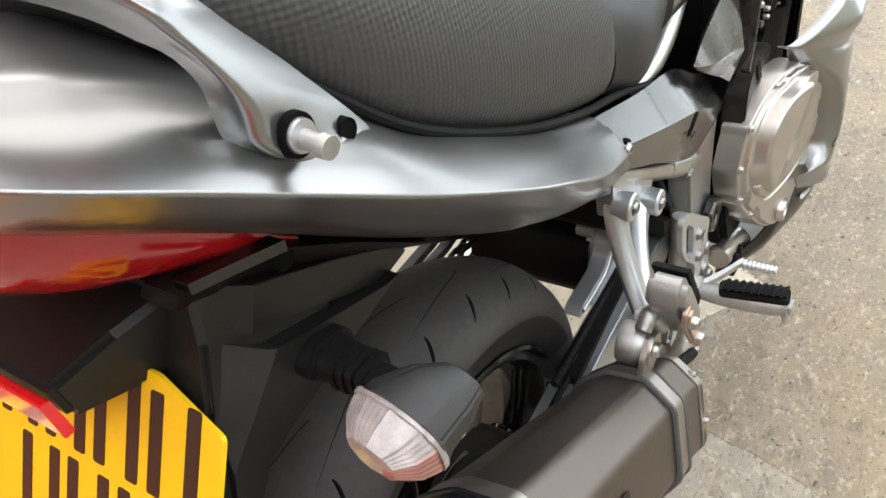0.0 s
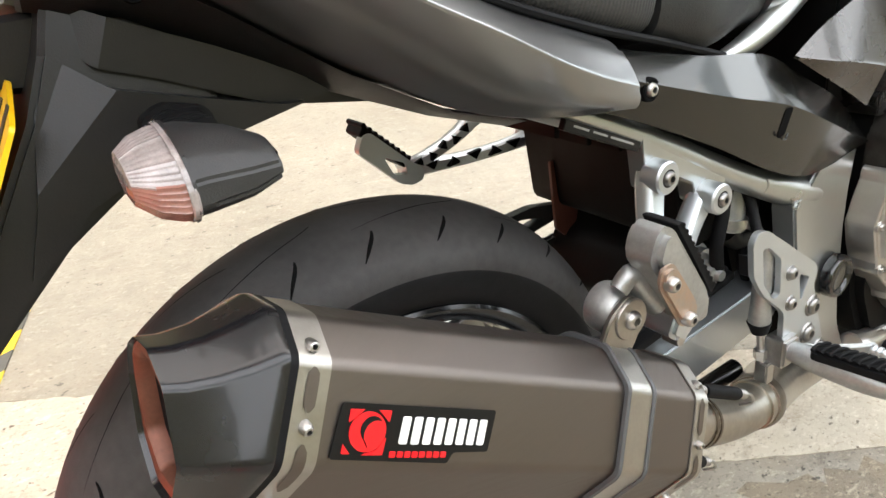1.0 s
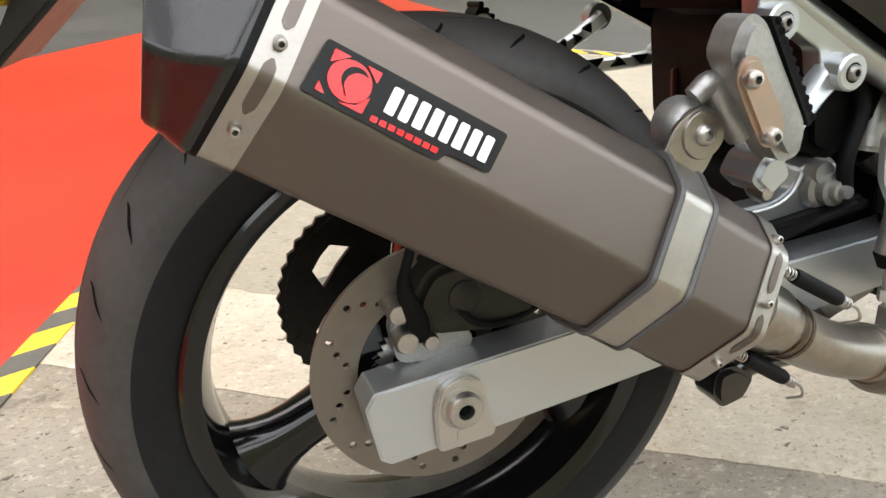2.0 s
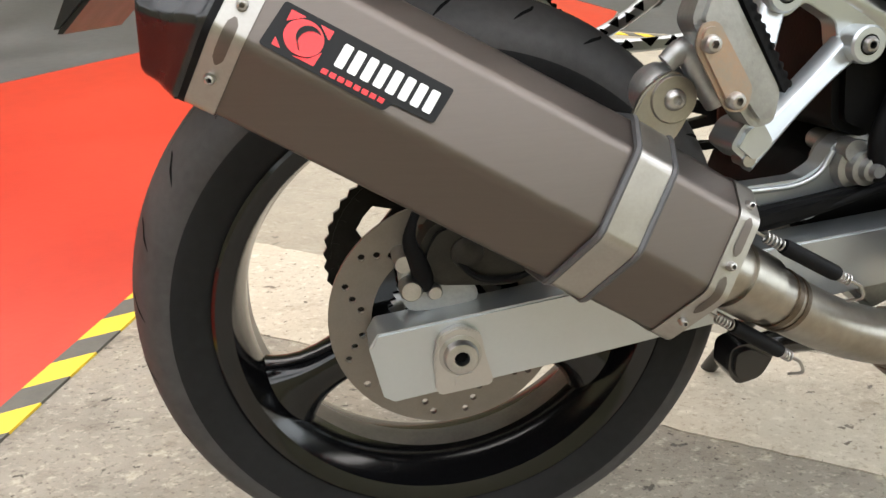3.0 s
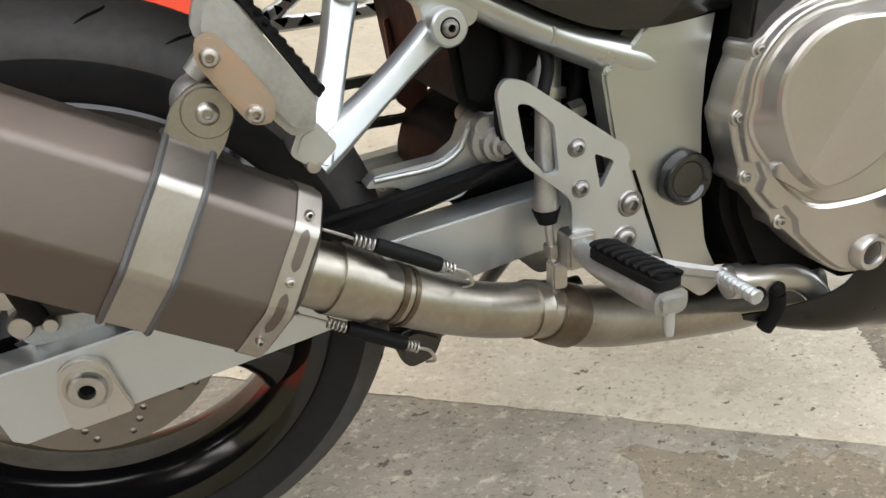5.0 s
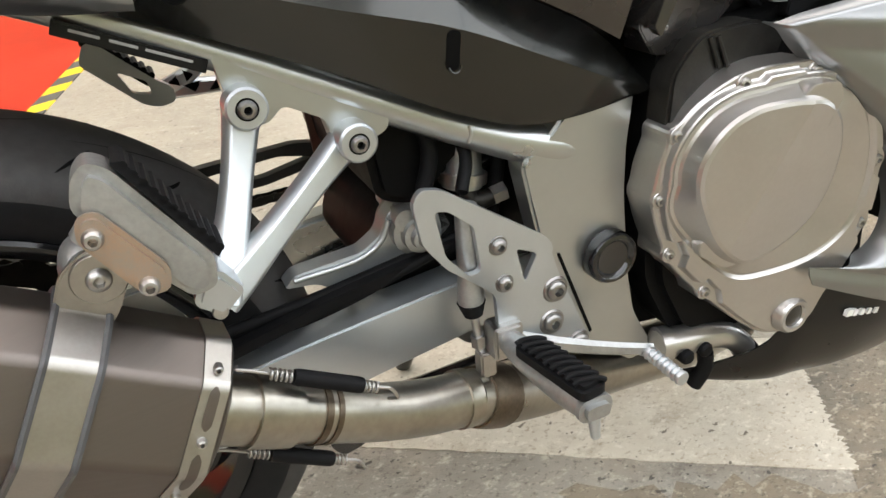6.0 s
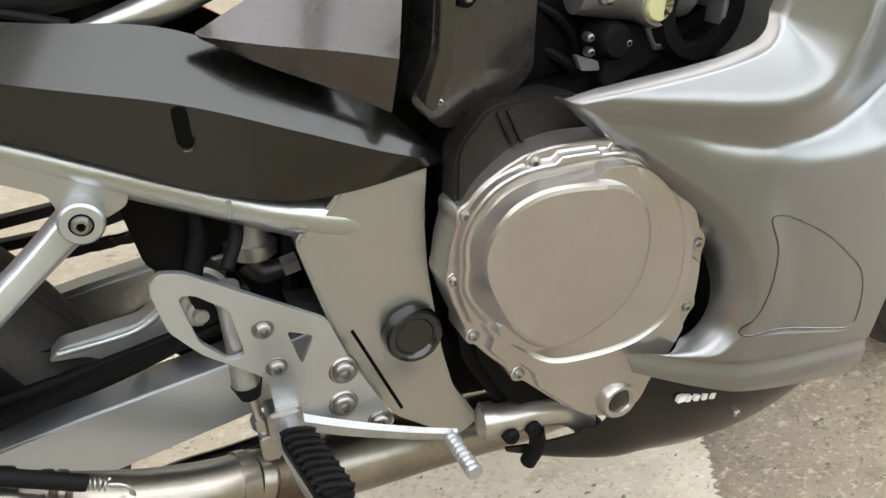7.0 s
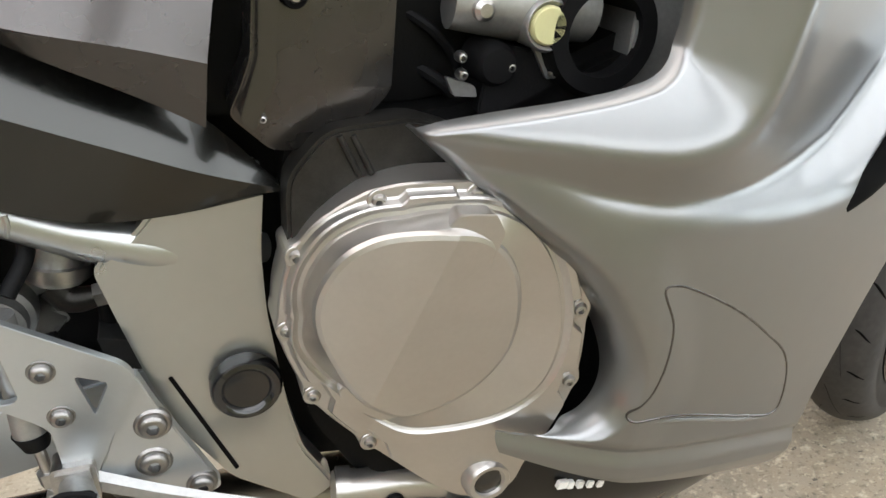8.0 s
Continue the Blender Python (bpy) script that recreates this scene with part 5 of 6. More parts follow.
for k, (xa, za) in enumerate(((0.70, 0.37), (0.71, 0.33), (0.84, 0.30))):
    part("cable", tube([(xa, -0.15, za), (xa + 0.03, -0.165, za - 0.02), (xa + 0.05, -0.16, za - 0.05), (xa + 0.03, -0.15, za - 0.09)], 0.004 + 0.001 * k, 8, 18), RUBBER, intake)
part("rubber_duct", lathe([(0.030, -0.212), (0.042, -0.212), (0.046, -0.20), (0.046, -0.12), (0.030, -0.12)], 0.842, 0.352, 40, True), RUBBER, intake, "black rubber intake duct")
part("cylinder_head", prism(R2([(0.865, 0.305), (0.872, 0.42), (0.97, 0.44), (0.96, 0.29)], 0.012), -0.206, 0.16, 0.008), RAW_ALLOY, engine, "cast alloy cylinder head")

# shock, linkage, battery tray, side stand
shock = part("shock_absorber", tube([(0.490, -0.040, 0.045), (0.498, -0.040, 0.245)], 0.014, 16), DARK_STEEL, bike, "rear shock with black spring")
part("spring", coil((0.491, -0.040, 0.065), (0.497, -0.040, 0.220), 0.027, 0.0062, 5.5, 10), BLACK_GLOSS, shock)
part("label_band", tube([(0.4935, -0.040, 0.134), (0.4945, -0.040, 0.151)], 0.0170, 16), PIPE_HOT, shock, "brown band")
part("reservoir", tube([(0.456, -0.11, 0.245), (0.454, -0.115, 0.205), (0.450, -0.116, 0.172)], [0.014, 0.017, 0.020], 18), RAW_ALLOY, shock)
part("ring_nut", tube([(0.4515, -0.117, 0.186), (0.450, -0.118, 0.176)], 0.0235, 16), STEEL, shock)
part("elbow", tube([(0.448, -0.120, 0.168), (0.456, -0.126, 0.158), (0.478, -0.130, 0.160)], [0.014, 0.011, 0.008], 14, 14), DARK_STEEL, shock)
part("union", tube([(0.474, -0.130, 0.160), (0.488, -0.131, 0.163)], 0.010, 6), STEEL, shock)
part("cable_loom", tube([(0.400, -0.13, 0.27), (0.412, -0.135, 0.22), (0.398, -0.14, 0.17), (0.405, -0.14, 0.13)], 0.008, 10, 24), RUBBER, shock)
part("cable_loom", tube([(0.475, -0.12, 0.28), (0.485, -0.125, 0.20), (0.480, -0.12, 0.12), (0.52, -0.12, 0.06)], 0.007, 10, 24), RUBBER, shock)
part("black_box", prism(R2([(0.470, 0.135), (0.500, 0.125), (0.505, 0.098), (0.476, 0.105)], 0.003), -0.15, -0.12, 0.003), PLASTIC, shock)
part("linkage", prism(R2([(0.41, 0.02), (0.44, 0.06), (0.52, 0.05), (0.53, 0.0), (0.46, -0.03)], 0.012), -0.10, -0.06, 0.006), RAW_ALLOY, shock, "alloy linkage plate")
tray = part("under_tray", prism(R2([(0.348, 0.29), (0.356, 0.315), (0.45, 0.28), (0.47, 0.22), (0.40, 0.165), (0.364, 0.178)], 0.012), -0.125, 0.13, 0.008), ENGINE, bike, "black plastic under-seat tray")
part("splash_guard", prism(R2([(0.46, 0.10), (0.47, 0.30), (0.56, 0.28), (0.56, 0.02)], 0.01), 0.03, 0.14, 0.006), PLASTIC, tray)
part("tray_front", prism(R2([(0.140, 0.405), (0.170, 0.362), (0.235, 0.335), (0.330, 0.300), (0.345, 0.330), (0.330, 0.370), (0.200, 0.425)], 0.006), -0.118, 0.040, 0.005), ENGINE, tray)
for x, z in ((0.185, 0.352), (0.225, 0.336), (0.268, 0.320)):
    part("tray_rib", box(x, x + 0.006, -0.116, 0.030, z - 0.012, z + 0.010, 0.001), ENGINE, tray)
part("splash_flap", prism(R2([(0.350, 0.240), (0.385, 0.240), (0.398, 0.163), (0.388, 0.119), (0.358, 0.146)], 0.004), 0.073, 0.078, 0.001), FLAP, tray, "reddish brown plastic flap")
stand = part("side_stand", tube([(0.56, 0.14, -0.07), (0.50, 0.20, -0.20), (0.47, 0.255, -0.325)], [0.014, 0.012, 0.012], 14), BLACK_GLOSS, bike, "black side stand, folded out")
part("foot", box(0.43, 0.51, 0.22, 0.29, -0.352, -0.338, 0.004), BLACK_GLOSS, stand)
centre = part("centre_stand", tube([(0.30, -0.125, -0.058), (0.33, -0.12, -0.046), (0.40, -0.11, -0.050), (0.50, -0.11, -0.045)], [0.012, 0.014, 0.013, 0.013], 14, 24), BLACK_GLOSS, bike, "black centre stand, folded up")
part("foot", prism(R2([(0.280, -0.040), (0.30, -0.034), (0.33, -0.050), (0.318, -0.075), (0.292, -0.082), (0.28, -0.066)], 0.008), -0.14, -0.10, 0.005), BLACK_GLOSS, centre)

# ---- panels ----
side_rows = [
    [(0.150, -0.162, 0.436), (0.190, -0.167, 0.424), (0.325, -0.168, 0.394), (0.418, -0.166, 0.380), (0.500, -0.166, 0.341), (0.560, -0.170, 0.308), (0.614, -0.180, 0.2525)],
    [(0.150, -0.180, 0.420), (0.190, -0.186, 0.410), (0.325, -0.187, 0.374), (0.418, -0.186, 0.348), (0.500, -0.185, 0.312), (0.560, -0.183, 0.283), (0.6145, -0.182, 0.2512)],
    [(0.150, -0.190, 0.410), (0.190, -0.197, 0.400), (0.325, -0.200, 0.360), (0.418, -0.199, 0.334), (0.500, -0.197, 0.299), (0.560, -0.192, 0.272), (0.615, -0.183, 0.2505)],
    [(0.150, -0.184, 0.395), (0.190, -0.191, 0.386), (0.325, -0.191, 0.332), (0.418, -0.189, 0.292), (0.490, -0.188, 0.258), (0.545, -0.186, 0.251), (0.613, -0.182, 0.2495)],
    [(0.150, -0.178, 0.382), (0.190, -0.184, 0.370), (0.325, -0.184, 0.312), (0.418, -0.182, 0.265), (0.480, -0.183, 0.243), (0.535, -0.181, 0.240), (0.612, -0.178, 0.248)],
]
side_rows = [[(x, y + 0.011 * max(0.0, min(1.0, (0.40 - x) / 0.15)), z) for x, y, z in r] for r in side_rows]
side_rows[1] = [tuple(Vector(p).lerp(Vector(q), 0.93)) for p, q in zip(side_rows[0], side_rows[2])]
side_rows.insert(3, [tuple(Vector(p).lerp(Vector(q), 0.07)) for p, q in zip(side_rows[2], side_rows[3])])
dense = []
for r in side_rows:
    dense.append(spline(r, 40))
bm = bmesh.new()
grid = [[bm.verts.new(p) for p in row] for row in dense]
for a, b in zip(grid, grid[1:]):
    for i in range(39):
        bm.faces.new((a[i], a[i + 1], b[i + 1], b[i]))
side_panel = part("side_panel", shell(bm, 0.003), BLACK_PANEL, bike, "satin black side cover with a tapering point", 22)


def depth_on(ob, x, z):
    """The outer y of a part at x, z."""
    tree = BVHTree.FromPolygons([v.co for v in ob.data.vertices], [tuple(q.vertices) for q in ob.data.polygons])
    h = tree.ray_cast(Vector((x, -0.6, z)), Vector((0, 1, 0)))
    return h[0].y if h[0] else -0.19



slot_y = depth_on(side_panel, 0.416, 0.317)
slot = bmesh.new()
slot_pts = R2([(0.409, 0.334), (0.420, 0.333), (0.420, 0.301), (0.409, 0.302)], 0.0050)
face = slot.faces.new([slot.verts.new((x, depth_on(side_panel, x, z) - 0.0008, z)) for x, z in slot_pts])
for g in bmesh.ops.extrude_face_region(slot, geom=[face])["geom"]:
    if isinstance(g, bmesh.types.BMVert):
        g.co.y += 0.004
# near-black patch on the panel, the slot's shade put in as colour
part("slot", slot, HOLLOW_SHADE, side_panel, "moulded dark slot")
part("slot_lip", tube([(0.4095, slot_y - 0.0012, 0.306), (0.4115, slot_y - 0.0014, 0.302), (0.4150, slot_y - 0.0014, 0.3006), (0.4185, slot_y - 0.0014, 0.302), (0.4205, slot_y - 0.0012, 0.306)], 0.0011, 8, 16), BLACK_PANEL, side_panel)
screw_y = depth_on(side_panel, 0.226, 0.3845)
part("screw_cup", lathe([(0.0060, screw_y - 0.0002), (0.0085, screw_y - 0.0012), (0.0100, screw_y - 0.0006), (0.0104, screw_y + 0.004)], 0.226, 0.3845, 28), HOLLOW_SHADE, side_panel)
bolt(0.226, screw_y - 0.0002, 0.3845, 0.0062, side_panel)
part("left_side_panel", prism(R2([(0.15, 0.43), (0.418, 0.376), (0.614, 0.252), (0.48, 0.243), (0.15, 0.384)], 0.01), 0.175, 0.19, 0.003), BLACK_PANEL, side_panel)


def mirrored(half):
    """A closed ring from its right half, given from the top middle to the bottom middle."""
    return half + [(x, -y, z) for x, y, z in half[-2:0:-1]]


# x, crease y z, lower edge y z, shoulder y z, top middle z
tail_spec = np.array([
    (0.200, -0.199, 0.394, -0.190, 0.374, -0.168, 0.428, 0.432), (0.15, -0.208, 0.411, -0.184, 0.377, -0.164, 0.446, 0.450), (0.10, -0.216, 0.432, -0.170, 0.384, -0.161, 0.464, 0.470), (0.05, -0.219, 0.457, -0.158, 0.400, -0.159, 0.487, 0.494),
    (0.0, -0.218, 0.481, -0.148, 0.426, -0.157, 0.513, 0.520), (-0.05, -0.214, 0.507, -0.142, 0.456, -0.153, 0.539, 0.546), (-0.10, -0.207, 0.533, -0.142, 0.490, -0.142, 0.578, 0.594), (-0.15, -0.195, 0.561, -0.138, 0.525, -0.128, 0.610, 0.634),
    (-0.20, -0.180, 0.589, -0.126, 0.556, -0.112, 0.634, 0.654), (-0.285, -0.140, 0.634, -0.090, 0.606, -0.085, 0.661, 0.668), (-0.335, -0.070, 0.660, -0.045, 0.642, -0.045, 0.670, 0.675)])


def hermite(q, xs, ys):
    """Smooth values at q through ys at rising xs."""
    slope = np.gradient(ys, xs)
    i = np.clip(np.searchsorted(xs, q) - 1, 0, len(xs) - 2)
    h = xs[i + 1] - xs[i]
    u = (q - xs[i]) / h
    return (2 * u ** 3 - 3 * u ** 2 + 1) * ys[i] + (u ** 3 - 2 * u ** 2 + u) * h * slope[i] + (3 * u ** 2 - 2 * u ** 3) * ys[i + 1] + (u ** 3 - u ** 2) * h * slope[i + 1]


def bend(a, b, c, r, n=4):
    """A rounded corner at b."""
    k0, k1 = b + (a - b).normalized() * r, b + (c - b).normalized() * r
    return [k0 * (1 - u) ** 2 + b * 2 * u * (1 - u) + k1 * u * u for u in (i / n for i in range(n + 1))]


rings = []
for x in np.linspace(-0.335, 0.200, 72):
    order = tail_spec[::-1]
    yc, zc, yl, zl, yt, zt, zm = [float(hermite(np.array([x]), order[:, 0], order[:, k])[0]) for k in range(1, 8)]
    top, sh, cr, lo, mid = Vector((x, 0, zm)), Vector((x, yt, zt)), Vector((x, yc, zc)), Vector((x, yl, zl)), Vector((x, 0, zl + 0.006))
    half = [top, top.lerp(sh, 0.5)] + bend(top, sh, cr, 0.012)
    half += [sh.lerp(cr, u) + Vector((0, -0.10, 1)) * 0.0035 * 4 * u * (1 - u) for u in (0.35, 0.55, 0.75)] + bend(sh, cr, lo, 0.0035, 3)
    half += [cr.lerp(lo, u) + Vector((0, -0.6, -0.8)) * 0.006 * 4 * u * (1 - u) for u in (0.25, 0.5, 0.75)] + bend(cr, lo, mid, 0.006, 3) + [lo.lerp(mid, 0.5), mid]
    rings.append([tuple(p) for p in half])
tail = part("tail_cowl", loft([mirrored(h) for h in rings]), SILVER, bike, "glossy silver grey tail cowl", 70)
part("deck_seam", tube([(-0.250, -0.082, 0.6465), (-0.205, -0.098, 0.627), (-0.178, -0.104, 0.612)], 0.0009, 6, 10), HOLLOW_SHADE, tail)

light_half = [
    [(-0.125, 0, 0.51), (-0.125, -0.06, 0.508), (-0.125, -0.118, 0.506), (-0.125, -0.121, 0.500), (-0.125, -0.112, 0.494), (-0.125, 0, 0.494)],
    [(-0.18, 0, 0.552), (-0.18, -0.06, 0.552), (-0.18, -0.117, 0.551), (-0.18, -0.119, 0.535), (-0.18, -0.098, 0.515), (-0.18, 0, 0.512)],
    [(-0.24, 0, 0.592), (-0.24, -0.05, 0.592), (-0.24, -0.108, 0.592), (-0.24, -0.110, 0.572), (-0.24, -0.084, 0.538), (-0.24, 0, 0.534)],
    [(-0.30, 0, 0.625), (-0.30, -0.04, 0.624), (-0.30, -0.078, 0.622), (-0.30, -0.080, 0.606), (-0.30, -0.058, 0.580), (-0.30, 0, 0.576)],
    [(-0.345, 0, 0.64), (-0.345, -0.02, 0.64), (-0.345, -0.030, 0.638), (-0.345, -0.031, 0.630), (-0.345, -0.022, 0.618), (-0.345, 0, 0.615)],
]
tail_light = part("tail_light", smooth_loft([mirrored(h) for h in light_half], 60, 28), RED_LENS, bike, "glossy red tail light lens under the cowl", 40)

seat_half = [
    [(-0.168, 0, 0.676), (-0.168, -0.05, 0.674), (-0.168, -0.074, 0.668), (-0.168, -0.078, 0.660), (-0.168, -0.05, 0.655), (-0.168, 0, 0.655)],
    [(-0.145, 0, 0.690), (-0.145, -0.07, 0.687), (-0.145, -0.104, 0.668), (-0.145, -0.108, 0.637), (-0.145, -0.07, 0.630), (-0.145, 0, 0.630)],
    [(-0.105, 0, 0.690), (-0.105, -0.08, 0.685), (-0.105, -0.136, 0.650), (-0.105, -0.138, 0.594), (-0.105, -0.08, 0.586), (-0.105, 0, 0.586)],
    [(-0.05, 0, 0.680), (-0.05, -0.09, 0.676), (-0.05, -0.152, 0.632), (-0.05, -0.152, 0.546), (-0.05, -0.08, 0.54), (-0.05, 0, 0.54)],
    [(0.07, 0, 0.655), (0.07, -0.09, 0.650), (0.07, -0.158, 0.590), (0.07, -0.158, 0.484), (0.07, -0.08, 0.48), (0.07, 0, 0.48)],
    [(0.18, 0, 0.620), (0.18, -0.09, 0.612), (0.18, -0.162, 0.548), (0.18, -0.160, 0.446), (0.18, -0.08, 0.44), (0.18, 0, 0.44)],
    [(0.255, 0, 0.580), (0.255, -0.09, 0.572), (0.255, -0.156, 0.515), (0.255, -0.154, 0.428), (0.255, -0.08, 0.42), (0.255, 0, 0.42)],
    [(0.278, 0, 0.555), (0.278, -0.08, 0.548), (0.278, -0.140, 0.500), (0.278, -0.140, 0.430), (0.278, -0.08, 0.42), (0.278, 0, 0.42)],
]
seat = part("seat", smooth_loft([mirrored(h) for h in seat_half], 64, 48), SEAT, bike, "dark grey textured vinyl dual seat", 50)
nose_half = [
    [(0.270, 0, 0.54), (0.270, -0.09, 0.535), (0.270, -0.150, 0.495), (0.270, -0.150, 0.420), (0.270, 0, 0.41)],
    [(0.330, 0, 0.535), (0.330, -0.09, 0.53), (0.330, -0.164, 0.475), (0.330, -0.160, 0.402), (0.330, 0, 0.395)],
    [(0.420, 0, 0.54), (0.420, -0.08, 0.53), (0.420, -0.156, 0.475), (0.420, -0.138, 0.408), (0.420, 0, 0.40)],
    [(0.500, 0, 0.56), (0.500, -0.07, 0.55), (0.500, -0.125, 0.500), (0.500, -0.120, 0.392), (0.500, 0, 0.38)],
]
part("rider_seat", smooth_loft([mirrored(h) for h in nose_half], 48, 20), SEAT_SMOOTH, seat, "smooth dark grey rider seat")
seam = spline([(-0.166, -0.079, 0.657), (-0.145, -0.110, 0.634), (-0.105, -0.141, 0.590), (-0.05, -0.156, 0.541), (0.07, -0.161, 0.479), (0.18, -0.163, 0.440), (0.28, -0.158, 0.412), (0.36, -0.160, 0.388)], 30)
part("seat_base", tube([tuple(p) for p in seam], 0.0038, 8), RUBBER, seat, "black seat base edge")

part("seat_rail", tube([(0.350, -0.146, 0.380), (0.380, -0.148, 0.383), (0.415, -0.148, 0.391), (0.455, -0.146, 0.406), (0.52, -0.138, 0.434), (0.62, -0.125, 0.48), (0.80, -0.11, 0.56)], [0.003, 0.0085, 0.0120, 0.0135, 0.0140, 0.015, 0.015], 18, 48), FRAME, bike, "silver frame rail beside the tank")
tank_half = [
    [(0.44, 0, 0.60), (0.44, -0.09, 0.58), (0.44, -0.150, 0.50), (0.44, -0.150, 0.42), (0.44, 0, 0.40)],
    [(0.55, 0, 0.70), (0.55, -0.11, 0.67), (0.55, -0.170, 0.55), (0.55, -0.155, 0.43), (0.55, 0, 0.42)],
    [(0.72, 0, 0.74), (0.72, -0.13, 0.70), (0.72, -0.190, 0.58), (0.72, -0.16, 0.44), (0.72, 0, 0.43)],
    [(0.92, 0, 0.70), (0.92, -0.13, 0.66), (0.92, -0.180, 0.57), (0.92, -0.15, 0.47), (0.92, 0, 0.46)],
]
part("fuel_tank", smooth_loft([mirrored(h) for h in tank_half], 48, 24), SILVER, bike, "silver fuel tank", 60)
cover_quad = [
    [(0.436, -0.186, 0.378), (0.475, -0.184, 0.396), (0.53, -0.184, 0.416), (0.592, -0.186, 0.440)],
    [(0.437, -0.189, 0.377), (0.475, -0.2005, 0.370), (0.53, -0.2055, 0.361), (0.572, -0.2085, 0.352)],
    [(0.438, -0.190, 0.376), (0.475, -0.202, 0.368), (0.53, -0.207, 0.357), (0.571, -0.210, 0.347)],
    [(0.438, -0.188, 0.374), (0.475, -0.193, 0.353), (0.53, -0.195, 0.325), (0.566, -0.197, 0.304)],
]
bm = bmesh.new()
g = [[bm.verts.new(p) for p in spline(r, 16)] for r in cover_quad]
for a, b in zip(g, g[1:]):
    for i in range(15):
        bm.faces.new((a[i], a[i + 1], b[i + 1], b[i]))
part("tank_side_cover", shell(bm, 0.004), GREY_PANEL, bike, "dark grey metallic pointed tank side cover", 14)
air = prism(R2([(0.608, 0.460), (0.596, 0.350), (0.580, 0.312), (0.606, 0.283), (0.622, 0.281), (0.676, 0.303), (0.689, 0.318), (0.700, 0.460)], 0.006), -0.212, -0.15, 0.007)
bmesh.ops.bisect_plane(air, geom=list(air.verts) + list(air.edges) + list(air.faces), dist=1e-5, plane_co=(0.6, 0, 0.333), plane_no=(0.12, 0, 1))
for v in air.verts:
    if v.co.y < -0.19:
        v.co.y += 0.42 * max(0.0, 0.333 - v.co.z - 0.12 * (v.co.x - 0.6))
        v.co.y += 0.02 * max(0, (v.co.x - 0.64) / 0.06)
part("airbox", prism(R2([(0.55, 0.30), (0.55, 0.46), (0.90, 0.50), (0.88, 0.33), (0.72, 0.30)], 0.01), -0.160, 0.15, 0.006), ENGINE, bike, "black airbox between tank and engine")
air_cover = part("airbox_cover", air, GREY_PANEL, bike, "matt dark grey airbox side cover")
part("front_edge", prism(R2([(0.610, 0.46), (0.600, 0.350), (0.586, 0.313), (0.594, 0.304), (0.610, 0.336), (0.622, 0.46)], 0.003), -0.2155, -0.205, 0.003), GREY_PANEL, air_cover)
bolt(0.600, -0.209, 0.311, 0.0030, air_cover)
bolt(0.625, -0.2125, 0.3845, 0.0042, air_cover)
part("screw_cup", lathe([(0.0045, -0.2128), (0.0070, -0.2134), (0.0080, -0.2115)], 0.625, 0.3845, 20), HOLLOW_SHADE, air_cover)

# ---- fairing ----
top_edge = [(0.905, 0.56), (0.875, 0.47), (0.863, 0.400), (0.859, 0.367), (0.853, 0.350), (0.840, 0.339), (0.817, 0.332), (0.778, 0.325), (0.732, 0.318), (0.700, 0.311), (0.688, 0.305)]
inner_edge = [(0.688, 0.305), (0.710, 0.284), (0.730, 0.264), (0.757, 0.238), (0.786, 0.209), (0.808, 0.182), (0.826, 0.149), (0.835, 0.115), (0.832, 0.092), (0.820, 0.075), (0.798, 0.066), (0.768, 0.065), (0.748, 0.068)]
lower_end = [(0.748, 0.068), (0.747, 0.060), (0.750, 0.050)]
outer_edge = [(1.24, 0.56), (1.225, 0.45), (1.215, 0.36), (1.200, 0.28), (1.165, 0.20), (1.127, 0.14), (1.100, 0.086), (1.080, 0.034), (1.072, -0.004), (1.064, -0.045), (1.058, -0.066)]


def flat_line(pts, n, closed=False):
    return np.array([(p.x, p.z) for p in spline([(x, 0, z) for x, z in pts], n, closed)])


def line_distance(pts, line):
    """Distance of each point from a line of points."""
    best = np.full(len(pts), 9.0)
    for p, q in zip(line, line[1:]):
        e = q - p
        k = np.clip(((pts - p) @ e) / max(1e-12, e @ e), 0, 1)
        best = np.minimum(best, np.linalg.norm(pts - (p + k[:, None] * e), axis=1))
    return best


def soft(x, k):
    return k * np.logaddexp(0, x / k)


def ease(x):
    x = np.clip(x, 0, 1)
    return x * x * (3 - 2 * x)


T_LINE, I_LINE, E_LINE = flat_line(top_edge, 90), flat_line(inner_edge, 130), flat_line(lower_end, 14)
CREST = flat_line([(0.700, 0.3065), (0.759, 0.301), (0.819, 0.294), (0.861, 0.294), (0.893, 0.304), (0.911, 0.326), (0.921, 0.356), (0.930, 0.40), (0.955, 0.56)], 120)
BAND = ((0.745, 0.800, 0.859, 0.900, 0.948, 1.012, 1.08), (0.072, 0.057, 0.042, 0.032, 0.020, 0.002, -0.020))
VALLEY = ((0.70, 0.770, 0.797, 0.842, 0.890, 0.940, 0.987, 1.03, 1.06, 1.10, 1.25), (0.300, 0.284, 0.270, 0.257, 0.249, 0.243, 0.240, 0.243, 0.255, 0.275, 0.35))


